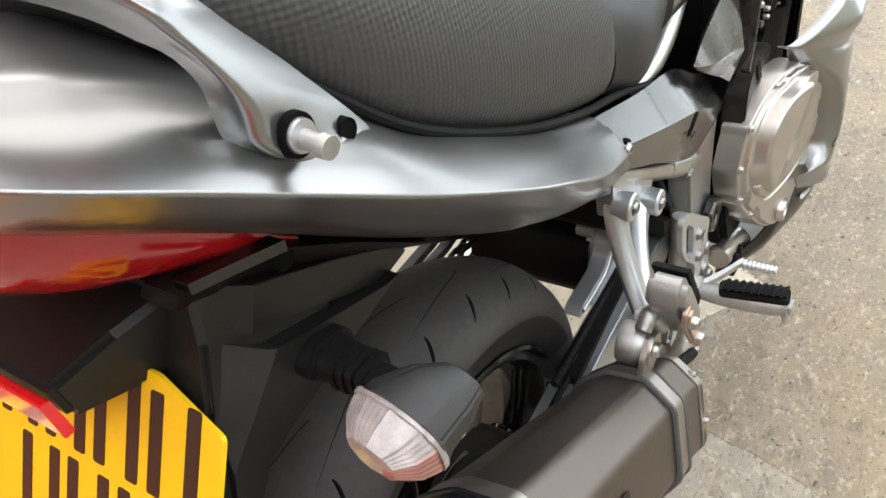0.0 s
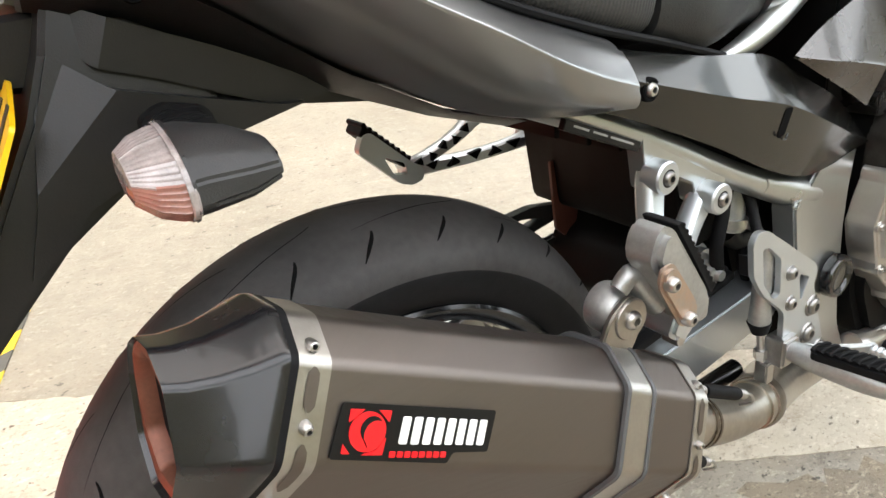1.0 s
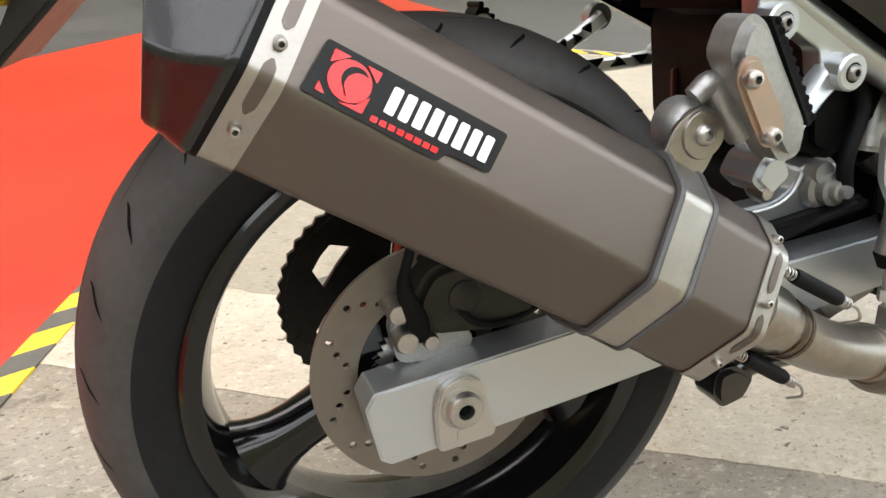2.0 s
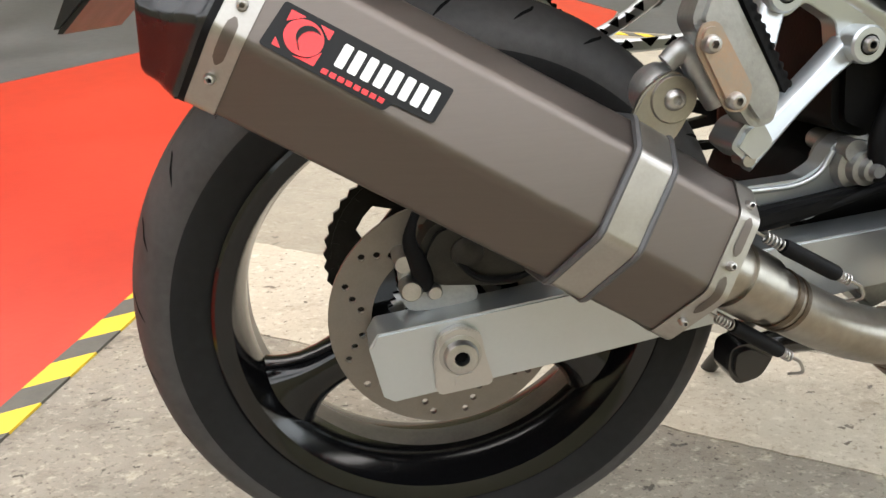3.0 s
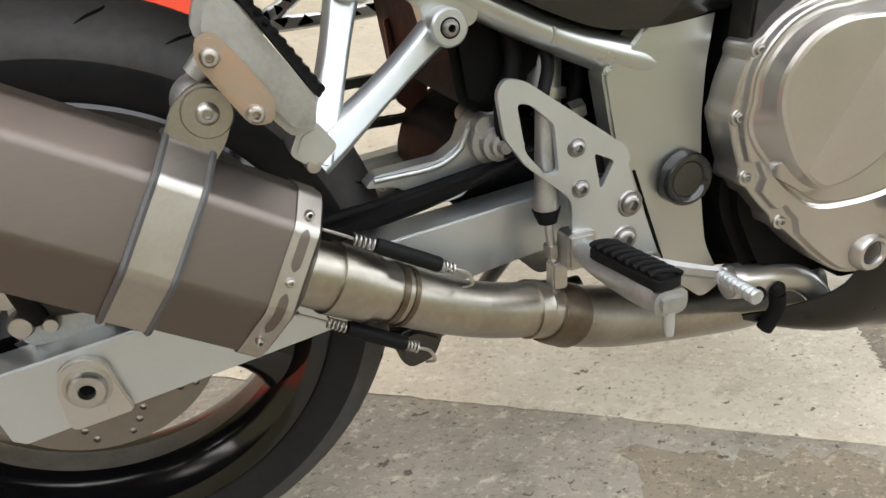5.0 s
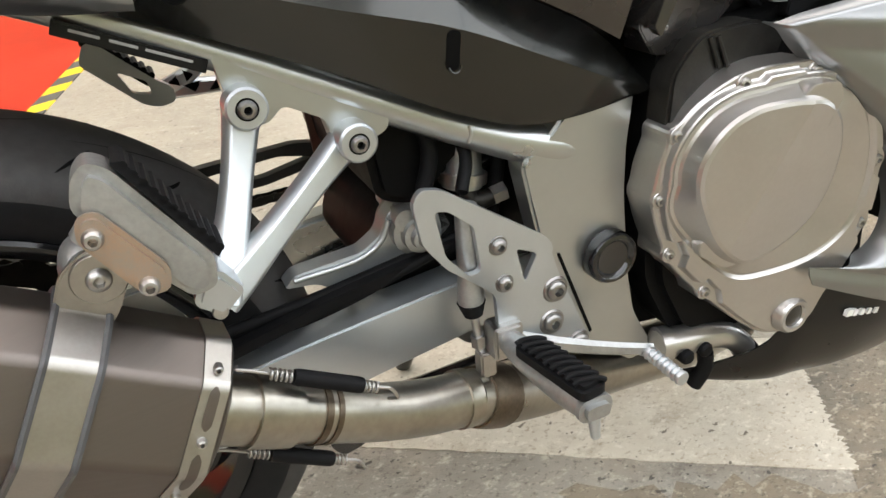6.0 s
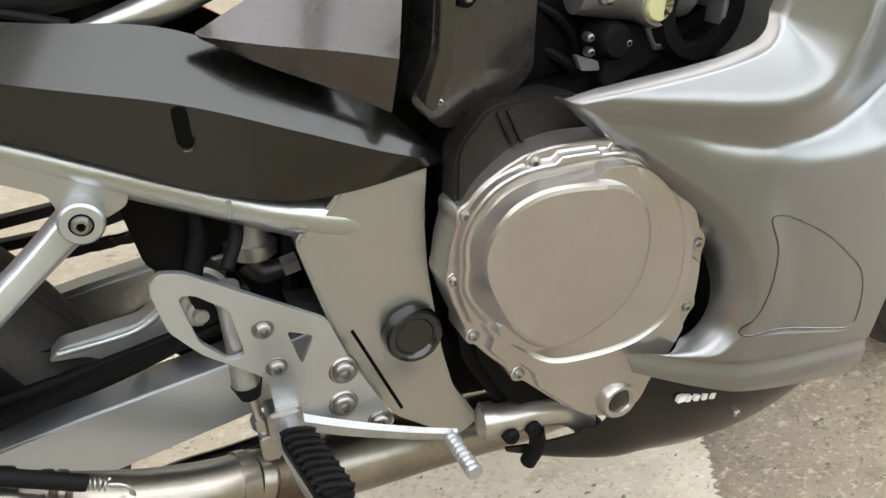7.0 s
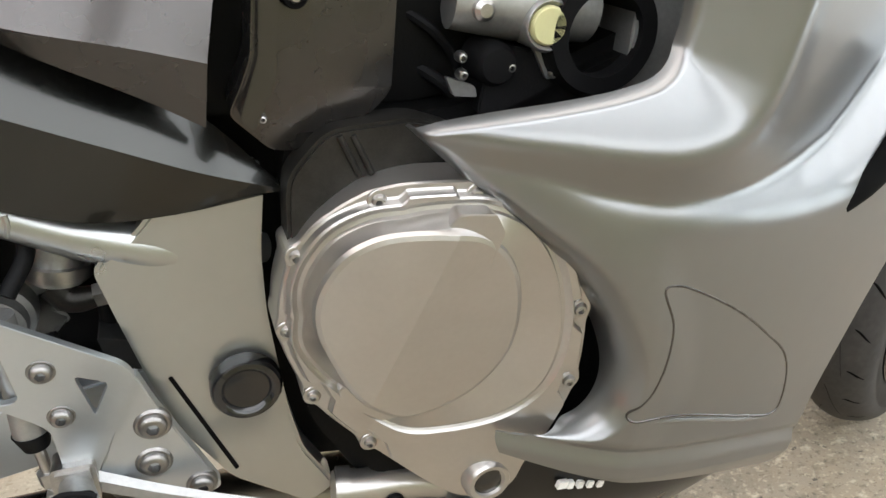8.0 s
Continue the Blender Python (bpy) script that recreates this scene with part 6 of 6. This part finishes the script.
def fairing_depth(x, z):
    """The fairing's y at x, z: lobe and lower panel meet in a valley; a lip rolls in round the clutch cover."""
    pts = np.stack([x, z], 1)
    base = -0.306 + 0.33 * np.maximum(0, x - 0.86) ** 1.5 + 0.70 * np.maximum(0, 0.85 - x) ** 1.35
    d = line_distance(pts, I_LINE)
    tip = np.minimum(1, np.hypot(x - 0.688, z - 0.305) / 0.15)
    low = np.minimum(1, np.hypot(x - 0.748, z - 0.068) / 0.15)
    size = np.minimum(tip, low)
    w = 0.005 + 0.015 * size
    deep = 0.010 + 0.040 * size
    roll = 1 - np.sqrt(np.clip(1 - np.clip(1 - d / w, 0, 1) ** 2, 0, 1))
    lip = deep * roll - 0.006 * size * (1 - ease((d - w) / 0.050)) * (0.35 + 0.65 * ease((d - w * 0.6) / (w * 0.4)))
    crest_d = line_distance(pts, CREST)
    i = np.argmin(((pts[:, None, :] - CREST[None, ::3, :]) ** 2).sum(2), axis=1) * 3
    i = np.clip(i, 1, len(CREST) - 2)
    tang = CREST[i + 1] - CREST[i - 1]
    side = np.sign(tang[:, 0] * (z - CREST[i, 1]) - tang[:, 1] * (x - CREST[i, 0]))
    sd = side * crest_d
    top_d = line_distance(pts, T_LINE)
    fall = soft(-sd, 0.0045)
    lobe = -0.010 + 0.62 * soft(sd, 0.0035) + 0.010 * (1 - np.exp(-fall / 0.020)) + 0.24 * fall + 0.010 * np.maximum(0, 1 - top_d / 0.006) ** 2
    zv = np.interp(x, *VALLEY)
    panel = 0.70 * soft(z - (zv - 0.007), 0.004) + 0.06 * soft(0.06 - z, 0.02)
    k = 0.0012
    body = -k * np.logaddexp(-lobe / k, -panel / k)
    zb = np.interp(x, *BAND)
    lip = lip * ease((z - zb + 0.001) / 0.014)
    under = z < zb
    fold = np.where(under, 0.0, 0.0025 * np.exp(-(z - zb) / 0.003))
    strip = np.where(under, 0.0025 - 0.0045 * ease((zb - z) / 0.016) + 0.9 * np.maximum(0, zb - z - 0.026) ** 1.2, 0)
    return base + lip + body + fold + strip


left_line = np.concatenate([T_LINE[:-1], I_LINE[:-1], E_LINE])
right_line = flat_line(outer_edge, len(left_line))
across = np.concatenate([np.linspace(0, 0.08, 16)[:-1], np.linspace(0.08, 0.24, 14)[:-1], np.linspace(0.24, 1, 46)])
gx = left_line[:, None, 0] * (1 - across) + right_line[:, None, 0] * across
gz = left_line[:, None, 1] * (1 - across) + right_line[:, None, 1] * across
gy = fairing_depth(gx.ravel(), gz.ravel()).reshape(gx.shape)
bm = bmesh.new()
grid = [[bm.verts.new((gx[i, j], gy[i, j], gz[i, j])) for j in range(len(across))] for i in range(len(left_line))]
for ra, rb in zip(grid, grid[1:]):
    for j in range(len(across) - 1):
        bm.faces.new((ra[j], rb[j], rb[j + 1], ra[j + 1]))
fairing = part("side_fairing", shell(bm, 0.003), SILVER, bike, "silver grey side fairing curving round the clutch cover", 40)


fair_tree = BVHTree.FromPolygons([v.co for v in fairing.data.vertices], [tuple(q.vertices) for q in fairing.data.polygons])


def fair_at(x, z, lift=0.0):
    hit = fair_tree.ray_cast(Vector((x, -0.6, z)), Vector((0, 1, 0)))
    return (hit[0].y if hit[0] else -0.29) - lift


edge = [(0.853, 0.197), (0.866, 0.196), (0.884, 0.188), (0.935, 0.157), (0.975, 0.125), (1.006, 0.096), (1.020, 0.066), (1.022, 0.030), (1.015, 0.026), (0.970, 0.042), (0.915, 0.064), (0.870, 0.078), (0.841, 0.084), (0.857, 0.106), (0.865, 0.134), (0.865, 0.165)]
line = [Vector((p.x, fair_at(p.x, p.z), p.z)) for p in spline([(x, 0, z) for x, z in edge], 150, True)]
part("inset_edge", tube([(p.x, p.y + 0.0003, p.z) for p in line] + [(line[0].x, line[0].y + 0.0003, line[0].z)], 0.0011, 6), GREY_PANEL, fairing, "fine seam of the blanked indicator panel")
part("inset_ledge", tube([(x, fair_at(x, z, -0.0008), z) for x, z in ((0.850, 0.0780), (0.885, 0.0690), (0.930, 0.0535), (0.970, 0.0375), (1.012, 0.0225))], [0.0012, 0.0026, 0.0028, 0.0028, 0.0012], 8, 24), SILVER, fairing)
# black bar that gives the vent opening its shade by colour
part("vent_slot", tube([(1.036, fair_at(1.036, 0.222, -0.004), 0.222), (1.060, fair_at(1.060, 0.240, -0.002), 0.240), (1.11, fair_at(1.11, 0.275, -0.002), 0.275), (1.16, fair_at(1.16, 0.31, -0.002), 0.31)], [0.007, 0.013, 0.019, 0.022], 14, 20, flat=0.6), HOLLOW_SHADE, fairing, "dark vent slot")
part("left_fairing", prism(R2([(0.70, 0.30), (0.86, 0.45), (1.2, 0.45), (1.1, 0.18), (1.03, -0.02), (0.74, 0.06), (0.83, 0.16)], 0.02), 0.24, 0.28, 0.01), SILVER, fairing)

belly_half = [
    [(0.664, -0.186, -0.084), (0.666, -0.186, -0.088), (0.668, -0.185, -0.091), (0.672, -0.180, -0.094)],
    [(0.712, -0.208, -0.072), (0.716, -0.210, -0.088), (0.722, -0.204, -0.104), (0.730, -0.170, -0.122)],
    [(0.752, -0.236, -0.040), (0.760, -0.240, -0.070), (0.775, -0.226, -0.106), (0.79, -0.165, -0.145)],
    [(0.766, -0.254, 0.036), (0.780, -0.260, -0.020), (0.805, -0.240, -0.095), (0.82, -0.16, -0.155)],
    [(0.840, -0.284, 0.026), (0.846, -0.280, -0.030), (0.860, -0.246, -0.100), (0.88, -0.15, -0.170)],
    [(0.920, -0.286, 0.004), (0.926, -0.280, -0.040), (0.94, -0.240, -0.104), (0.96, -0.14, -0.172)],
    [(1.000, -0.268, -0.014), (1.006, -0.262, -0.046), (1.02, -0.220, -0.098), (1.04, -0.13, -0.160)],
    [(1.060, -0.232, -0.030), (1.066, -0.226, -0.055), (1.08, -0.196, -0.090), (1.10, -0.12, -0.135)],
]
belly = part("belly_pan", shell(smooth_loft(belly_half, 24, 40, caps=False, closed=False), 0.003), BELLY, bike, "dark grey belly pan with a small white mark", 50)
for i in range(5):
    w = 0.0055 if i else 0.009
    x0 = 0.806 + i * 0.0088
    yy = -0.2795 - i * 0.0012
    part("print_bar", prism(R2([(x0, 0.004 - i * 0.0012), (x0 + w, 0.003 - i * 0.0012), (x0 + w - 0.002, -0.004 - i * 0.001), (x0 - 0.002, -0.003 - i * 0.001)], 0.001), yy - 0.0004, yy + 0.004, 0), WHITE_INK, belly)
bolt(0.880, -0.281, -0.041, 0.0045, belly)
part("radiator", box(1.02, 1.06, -0.20, 0.20, 0.0, 0.36, 0.006), ENGINE, bike, "dark radiator behind the fairing")

# ---- tail end: mudguard, plate, indicators, grab rail ----
mud = [
    [(0.02, -0.100, 0.440), (0.02, -0.100, 0.405), (0.02, 0.100, 0.405), (0.02, 0.100, 0.440)],
    [(-0.06, -0.098, 0.470), (-0.06, -0.098, 0.418), (-0.06, 0.098, 0.418), (-0.06, 0.098, 0.470)],
    [(-0.13, -0.092, 0.505), (-0.13, -0.090, 0.432), (-0.13, 0.090, 0.432), (-0.13, 0.092, 0.505)],
    [(-0.185, -0.088, 0.540), (-0.165, -0.080, 0.440), (-0.165, 0.080, 0.440), (-0.185, 0.088, 0.540)],
]
mudguard = part("rear_mudguard", loft(mud), MUDGUARD, bike, "black plastic rear mudguard and plate bracket", 30)
tongue = [
    [(-0.190, -0.100, 0.505), (-0.150, -0.100, 0.500), (-0.150, 0.070, 0.500), (-0.190, 0.070, 0.505)],
    [(-0.200, -0.108, 0.475), (-0.120, -0.106, 0.470), (-0.120, 0.070, 0.470), (-0.200, 0.070, 0.475)],
    [(-0.216, -0.114, 0.440), (-0.100, -0.112, 0.425), (-0.100, 0.070, 0.425), (-0.216, 0.070, 0.440)],
    [(-0.244, -0.119, 0.395), (-0.166, -0.118, 0.393), (-0.166, 0.070, 0.393), (-0.244, 0.070, 0.395)],
    [(-0.264, -0.122, 0.362), (-0.214, -0.121, 0.363), (-0.214, 0.072, 0.363), (-0.264, 0.072, 0.362)],
    [(-0.282, -0.122, 0.331), (-0.250, -0.122, 0.329), (-0.250, 0.073, 0.329), (-0.282, 0.073, 0.331)],
    [(-0.312, -0.118, 0.274), (-0.304, -0.118, 0.274), (-0.304, 0.072, 0.274), (-0.312, 0.072, 0.274)],
]
bm = loft(tongue)
sharp_bevel(bm, 0.006, 2, 50)
part("plate_tongue", bm, MUDGUARD, mudguard, "black hanging plate holder", 40)


def guard_panel(name, pts, y, p, q, turn, label="", bevel=0.003):
    """A moulded side panel whose rear strip, behind the line p to q, turns inwards."""
    bm = prism(R2(pts, 0.004), y, -0.085, bevel)
    n = Vector((q[1] - p[1], 0, p[0] - q[0])).normalized()
    n = n if n.x > 0 else -n
    co = Vector((p[0], 0, p[1]))
    bmesh.ops.bisect_plane(bm, geom=list(bm.verts) + list(bm.edges) + list(bm.faces), dist=1e-5, plane_co=co, plane_no=n)
    for v in bm.verts:
        d = (Vector((v.co.x, 0, v.co.z)) - co).dot(n)
        if d < 0 and v.co.y < -0.095:
            v.co.y += -d * turn
    return part(name, bm, MUDGUARD, mudguard, label, 20)


guard_panel("upper_panel", [(-0.1755, 0.4985), (-0.1858, 0.4755), (-0.1725, 0.4635), (-0.1400, 0.4520), (-0.0885, 0.4300), (-0.0540, 0.4175), (-0.0250, 0.4230), (-0.0500, 0.4410), (-0.1000, 0.4655), (-0.1600, 0.4910)], -0.114, (-0.1600, 0.491), (-0.1715, 0.464), 0.7, "upper moulded side panel")
guard_panel("side_flange", [(-0.1935, 0.4725), (-0.1720, 0.4545), (-0.1660, 0.4510), (-0.1560, 0.4480), (-0.1180, 0.4370), (-0.0650, 0.4225), (-0.0480, 0.4215), (-0.0950, 0.4120), (-0.1510, 0.3990), (-0.1800, 0.3920), (-0.1990, 0.3840), (-0.2150, 0.3640), (-0.2400, 0.3500), (-0.2260, 0.3900), (-0.2115, 0.4430)], -0.124, (-0.1660, 0.4515), (-0.2062, 0.4160), 0.55, "raised lower side panel", 0.004)
rings = [[(x, yo, zo), (x, yi, zi), (x, yi + 0.03, zi), (x, yo + 0.03, zo)] for x, yo, zo, yi, zi in ((-0.200, -0.108, 0.512, -0.098, 0.498), (-0.149, -0.135, 0.515, -0.107, 0.489), (-0.100, -0.141, 0.487, -0.107, 0.463), (-0.030, -0.145, 0.440, -0.107, 0.424), (0.050, -0.154, 0.398, -0.120, 0.390), (0.110, -0.166, 0.380, -0.140, 0.372))]
under = part("under_tail", loft(rings), MUDGUARD, mudguard, "black undertray below the cowl", 50)
part("clip_hole", lathe([(0.0, -0.1300), (0.0050, -0.1300), (0.0068, -0.1312), (0.0078, -0.1290)], -0.146, 0.5045, 20), HOLLOW_SHADE, under)
part("lens_lip", loft([[(x, y, z + 0.0035), (x, y, z - 0.0035), (x, y + 0.012, z - 0.0035), (x, y + 0.012, z + 0.0035)] for x, y, z in ((-0.196, -0.113, 0.5150), (-0.172, -0.126, 0.5165), (-0.149, -0.139, 0.5180))]), BLACK_PANEL, under, "glossy dark lip under the tail light")
boss = prism(R2([(-0.1612, 0.4320), (-0.1500, 0.4385), (-0.1430, 0.4400), (-0.1190, 0.4335), (-0.1155, 0.4230), (-0.1225, 0.4110), (-0.1580, 0.4190)], 0.005), -0.137, -0.100, 0.003)
part("indicator_boss", boss, RUBBER, mudguard, "black rubber indicator mount")
hood = [
    [(-0.150, -0.084, 0.500), (-0.150, -0.084, 0.448), (-0.150, 0.084, 0.448), (-0.150, 0.084, 0.500)],
    [(-0.225, -0.076, 0.496), (-0.222, -0.074, 0.452), (-0.222, 0.074, 0.452), (-0.225, 0.076, 0.496)],
    [(-0.266, -0.073, 0.491), (-0.262, -0.072, 0.464), (-0.262, 0.072, 0.464), (-0.266, 0.073, 0.491)],
]
bm = loft(hood)
sharp_bevel(bm, 0.004, 2, 40)
part("lamp_hood", bm, MUDGUARD, mudguard, "black plate lamp hood", 40)
part("red_reflector", prism(R2([(-0.2655, 0.464), (-0.2685, 0.4895), (-0.2745, 0.4900), (-0.2720, 0.463)], 0.002), -0.078, 0.070, 0.0015), REFLECT, mudguard, "long red reflector bar")

plate_dir = Vector((-0.0630, 0, -0.1175)).normalized()
plate_side = Vector((0, -1, 0))
P0 = Vector((-0.2092, -0.024, 0.4705))


def plate_pt(u, v, lift=0.0):
    n = plate_dir.cross(plate_side)
    n = n if n.x < 0 else -n
    return P0 + plate_side * u + plate_dir * v + n * lift


def plate_piece(name, pts, lift0, lift1, mat, parent, label=""):
    bm = bmesh.new()
    a = [bm.verts.new(plate_pt(u, v, lift1)) for u, v in pts]
    b = [bm.verts.new(plate_pt(u, v, lift0)) for u, v in pts]
    bm.faces.new(a)
    bm.faces.new(b)
    for i in range(len(pts)):
        j = (i + 1) % len(pts)
        bm.faces.new((a[i], b[i], b[j], a[j]))
    return part(name, bm, mat, parent, label)


W, HH = 0.114, 0.179
plate = plate_piece("number_plate", R2([(-W + 0.055, 0.012), (W - 0.055, 0.012), (W, 0.031), (W, HH), (-W, HH), (-W, 0.031)], 0.004), 0.0, 0.003, YELLOW, bike, "yellow rear number plate with dark bars")
for row, (first, count) in enumerate(((-0.098, 4), (-0.073, 3))):
    for i in range(count):
        u, v = first + i * 0.051, 0.022 + row * 0.071
        for du in (0.0, 0.031):
            plate_piece("dark_bar", R2([(u + du, v), (u + du + 0.011, v), (u + du + 0.011, v + 0.064), (u + du, v + 0.064)], 0.002), 0.003, 0.0036, INK, plate)
plate_piece("print_strip", R2([(-W + 0.004, 0.164), (W - 0.004, 0.164), (W - 0.004, 0.177), (-W + 0.004, 0.177)], 0.001), 0.003, 0.0034, WHITE_INK, plate)
for i in range(6):
    u = -0.07 + i * 0.024
    plate_piece("print_bar", [(u, 0.167), (u + 0.018, 0.167), (u + 0.018, 0.174), (u, 0.174)], 0.0034, 0.0038, LILAC_INK, plate)
bm = lathe([(0.0, -0.004), (0.004, -0.003), (0.005, 0.0)], n=14)
bmesh.ops.transform(bm, matrix=Matrix.Translation(plate_pt(0.088, 0.085, 0.004)) @ Matrix.Rotation(radians(-70), 4, "Z"), verts=bm.verts)
part("screw", bm, PLASTIC, plate, "dark plate screw")


def indicator(side):
    """A wedge lens on a short faceted body; side -1 is the right."""
    ym = lambda y: side * y
    c0 = Vector((-0.163, ym(0.204), 0.418))
    along, wide, back = Vector((0, ym(0.85), -0.52)), Vector((0, ym(0.52), 0.85)), Vector((-1, 0, 0))
    rim = [(-0.033, 0.004), (-0.026, 0.010), (-0.012, 0.0145), (0.008, 0.0155), (0.022, 0.011), (0.031, 0.0), (0.027, -0.010), (0.010, -0.017), (-0.012, -0.016), (-0.027, -0.007)]

    def ring(s, k, da=0.0, db=0.0):
        return [c0 + back * s + along * (a * k + da) + wide * (b * k + db) for a, b in rim]

    bm = loft([ring(0.0, 1.0), ring(-0.010, 0.98), ring(-0.032, 0.80, 0.005, 0.002), ring(-0.047, 0.52, 0.010, 0.004), ring(-0.050, 0.44, 0.011, 0.004)])
    sharp_bevel(bm, 0.003, 2, 20)
    body = part("indicator", bm, PLASTIC, bike, "rear indicator with clear lens and black body", 24)
    fine = []
    for s_, k, da in ((0.027, 0.34, -0.004), (0.0255, 0.54, -0.003), (0.016, 0.84, -0.001), (0.006, 0.97, 0.0), (0.0, 1.0, 0.0)):
        pts = []
        corners = ring(s_, k, da)
        for p, q in zip(corners, corners[1:] + corners[:1]):
            pts += [p.lerp(q, i / 12) for i in range(12)]
        c = c0 + back * s_
        fine.append([c + (q - c) * (1 + 0.016 * (i % 3 == 0)) for i, q in enumerate(pts)])
    upper = loft(fine)
    lower = upper.copy()
    bmesh.ops.delete(upper, geom=[f for f in upper.faces if f.calc_center_median().z < c0.z - 0.001], context="FACES")
    bmesh.ops.delete(lower, geom=[f for f in lower.faces if f.calc_center_median().z >= c0.z - 0.001], context="FACES")
    part("lens", upper, LENS, body, "clear ribbed indicator lens", 25)
    part("lower_lens", lower, LENS_PINK, body, "pinkish lower half of the lens", 25)
    part("lens_rim", loft([spline(ring(0.003, 1.02), 60, True), spline(ring(0.0022, 1.045), 60, True), spline(ring(-0.001, 1.045), 60, True), spline(ring(-0.002, 1.0), 60, True)], caps=False), LENS, body, "clear lens rim")
    blocks = []
    for y, xa, xb, za, zb in ((0.128, -0.156, -0.120, 0.414, 0.436), (0.145, -0.154, -0.126, 0.415, 0.434), (0.170, -0.153, -0.130, 0.415, 0.432), (0.196, -0.152, -0.132, 0.413, 0.430)):
        blocks.append([(q.x, ym(y), q.y) for q in rounded([(xa, za, 0), (xb, za, 0), (xb, zb, 0), (xa, zb, 0)], 0.008, 3)])
    part("stalk", loft(blocks), RUBBER, body, "black rubber stalk")
    for y in (0.146, 0.153, 0.160, 0.167):
        part("stalk_rib", loft([[(q.x, ym(y + dy), q.y) for q in rounded([(-0.1555, 0.4130, 0), (-0.1260, 0.4130, 0), (-0.1260, 0.4350, 0), (-0.1555, 0.4350, 0)], 0.007, 3)] for dy in (0.0, 0.0035)]), RUBBER, body)
    return body


indicator(-1)
indicator(1)


rail_outer = [(-0.250, -0.115, 0.706), (-0.2150, -0.140, 0.698), (-0.1900, -0.153, 0.679), (-0.1685, -0.158, 0.6562), (-0.1574, -0.158, 0.6431), (-0.1465, -0.159, 0.6309), (-0.1347, -0.160, 0.6174), (-0.1205, -0.161, 0.6002), (-0.1065, -0.162, 0.5831), (-0.0935, -0.162, 0.5665), (-0.0880, -0.163, 0.5565)]
rail_ridge = [(-0.256, -0.133, 0.695), (-0.2350, -0.155, 0.689), (-0.2180, -0.171, 0.679), (-0.2057, -0.179, 0.6659), (-0.1978, -0.179, 0.6540), (-0.1903, -0.179, 0.6421), (-0.1812, -0.179, 0.6259), (-0.1759, -0.179, 0.6125), (-0.1740, -0.179, 0.5970), (-0.1560, -0.178, 0.5795), (-0.1040, -0.174, 0.5560)]
rail_inner = [(-0.266, -0.117, 0.688), (-0.2460, -0.132, 0.684), (-0.2260, -0.142, 0.6745), (-0.2075, -0.146, 0.6614), (-0.1942, -0.146, 0.6491), (-0.1815, -0.147, 0.6366), (-0.1760, -0.151, 0.6225), (-0.1785, -0.156, 0.6130), (-0.1795, -0.159, 0.6010), (-0.1680, -0.163, 0.5840), (-0.1060, -0.166, 0.5540)]


def grab_rail(side):
    """A cast rail: a broad outer face, a rounded ridge and a hollow wall turned to the rear."""
    ym = lambda y: side * y
    rings = []
    for o, r, i in zip(spline(rail_outer, 60), spline(rail_ridge, 60), spline(rail_inner, 60)):
        o, r, i = Vector(o), Vector(r), Vector(i)
        back = o.lerp(i, 0.5) + Vector((0, 0.010, 0))
        pts = [o.lerp(r, u) + Vector((-0.15, -0.6, 0.5)) * 0.0020 * 4 * u * (1 - u) for u in (0.12, 0.3, 0.5, 0.7)] + bend(o, r, i, min(0.007, (r - i).length * 0.4), 5)
        pts += [r.lerp(i, u) + Vector((0.5, 0.2, -0.1)) * 0.0030 * 4 * u * (1 - u) for u in (0.45, 0.65, 0.85)] + [i, back, o.lerp(back, 0.35), o]
        rings.append([(p.x, -ym(p.y), p.z) for p in pts])
    rail = part("grab_rail", loft(rings), SILVER, bike, "cast silver grab rail", 40)
    part("rear_arm", tube([(-0.238, ym(0.128), 0.694), (-0.268, ym(0.116), 0.696), (-0.300, ym(0.095), 0.688), (-0.310, ym(0.075), 0.664)], [0.010, 0.013, 0.013, 0.017], 18, 30, flat=0.8), SILVER, rail)
    if side < 0:
        part("washer", lathe([(0.0, -0.1830), (0.0078, -0.1830), (0.0088, -0.1770)], -0.156, 0.5935, 24), SATIN_ALLOY, rail)
        part("recess", lathe([(0.0080, -0.1800), (0.0106, -0.1802), (0.0110, -0.1760)], -0.156, 0.5935, 28), HOLLOW_SHADE, rail)
        part("stud", tube([(-0.156, -0.172, 0.5935), (-0.1570, -0.197, 0.5910)], [0.0052, 0.0044], 14), RAW_ALLOY, rail, "steel luggage hook stud")
        part("stud_head", tube([(-0.1569, -0.1935, 0.5913), (-0.1572, -0.1985, 0.5908)], [0.0060, 0.0056], 14), RAW_ALLOY, rail)
        # black disc on the rail, painted shade of the bolt hole
        part("bore", lathe([(0.0, -0.1700), (0.0056, -0.1700), (0.0064, -0.1708), (0.0072, -0.1620)], -0.1153, 0.5740, 22), HOLLOW_SHADE, rail)
    return rail


grab_rail(-1)
grab_rail(1)
part("tail_rack_foot", tube([(-0.31, 0, 0.672), (-0.28, 0, 0.70), (-0.24, 0, 0.70)], 0.02, 14, 12), BLACK_PANEL, bike)
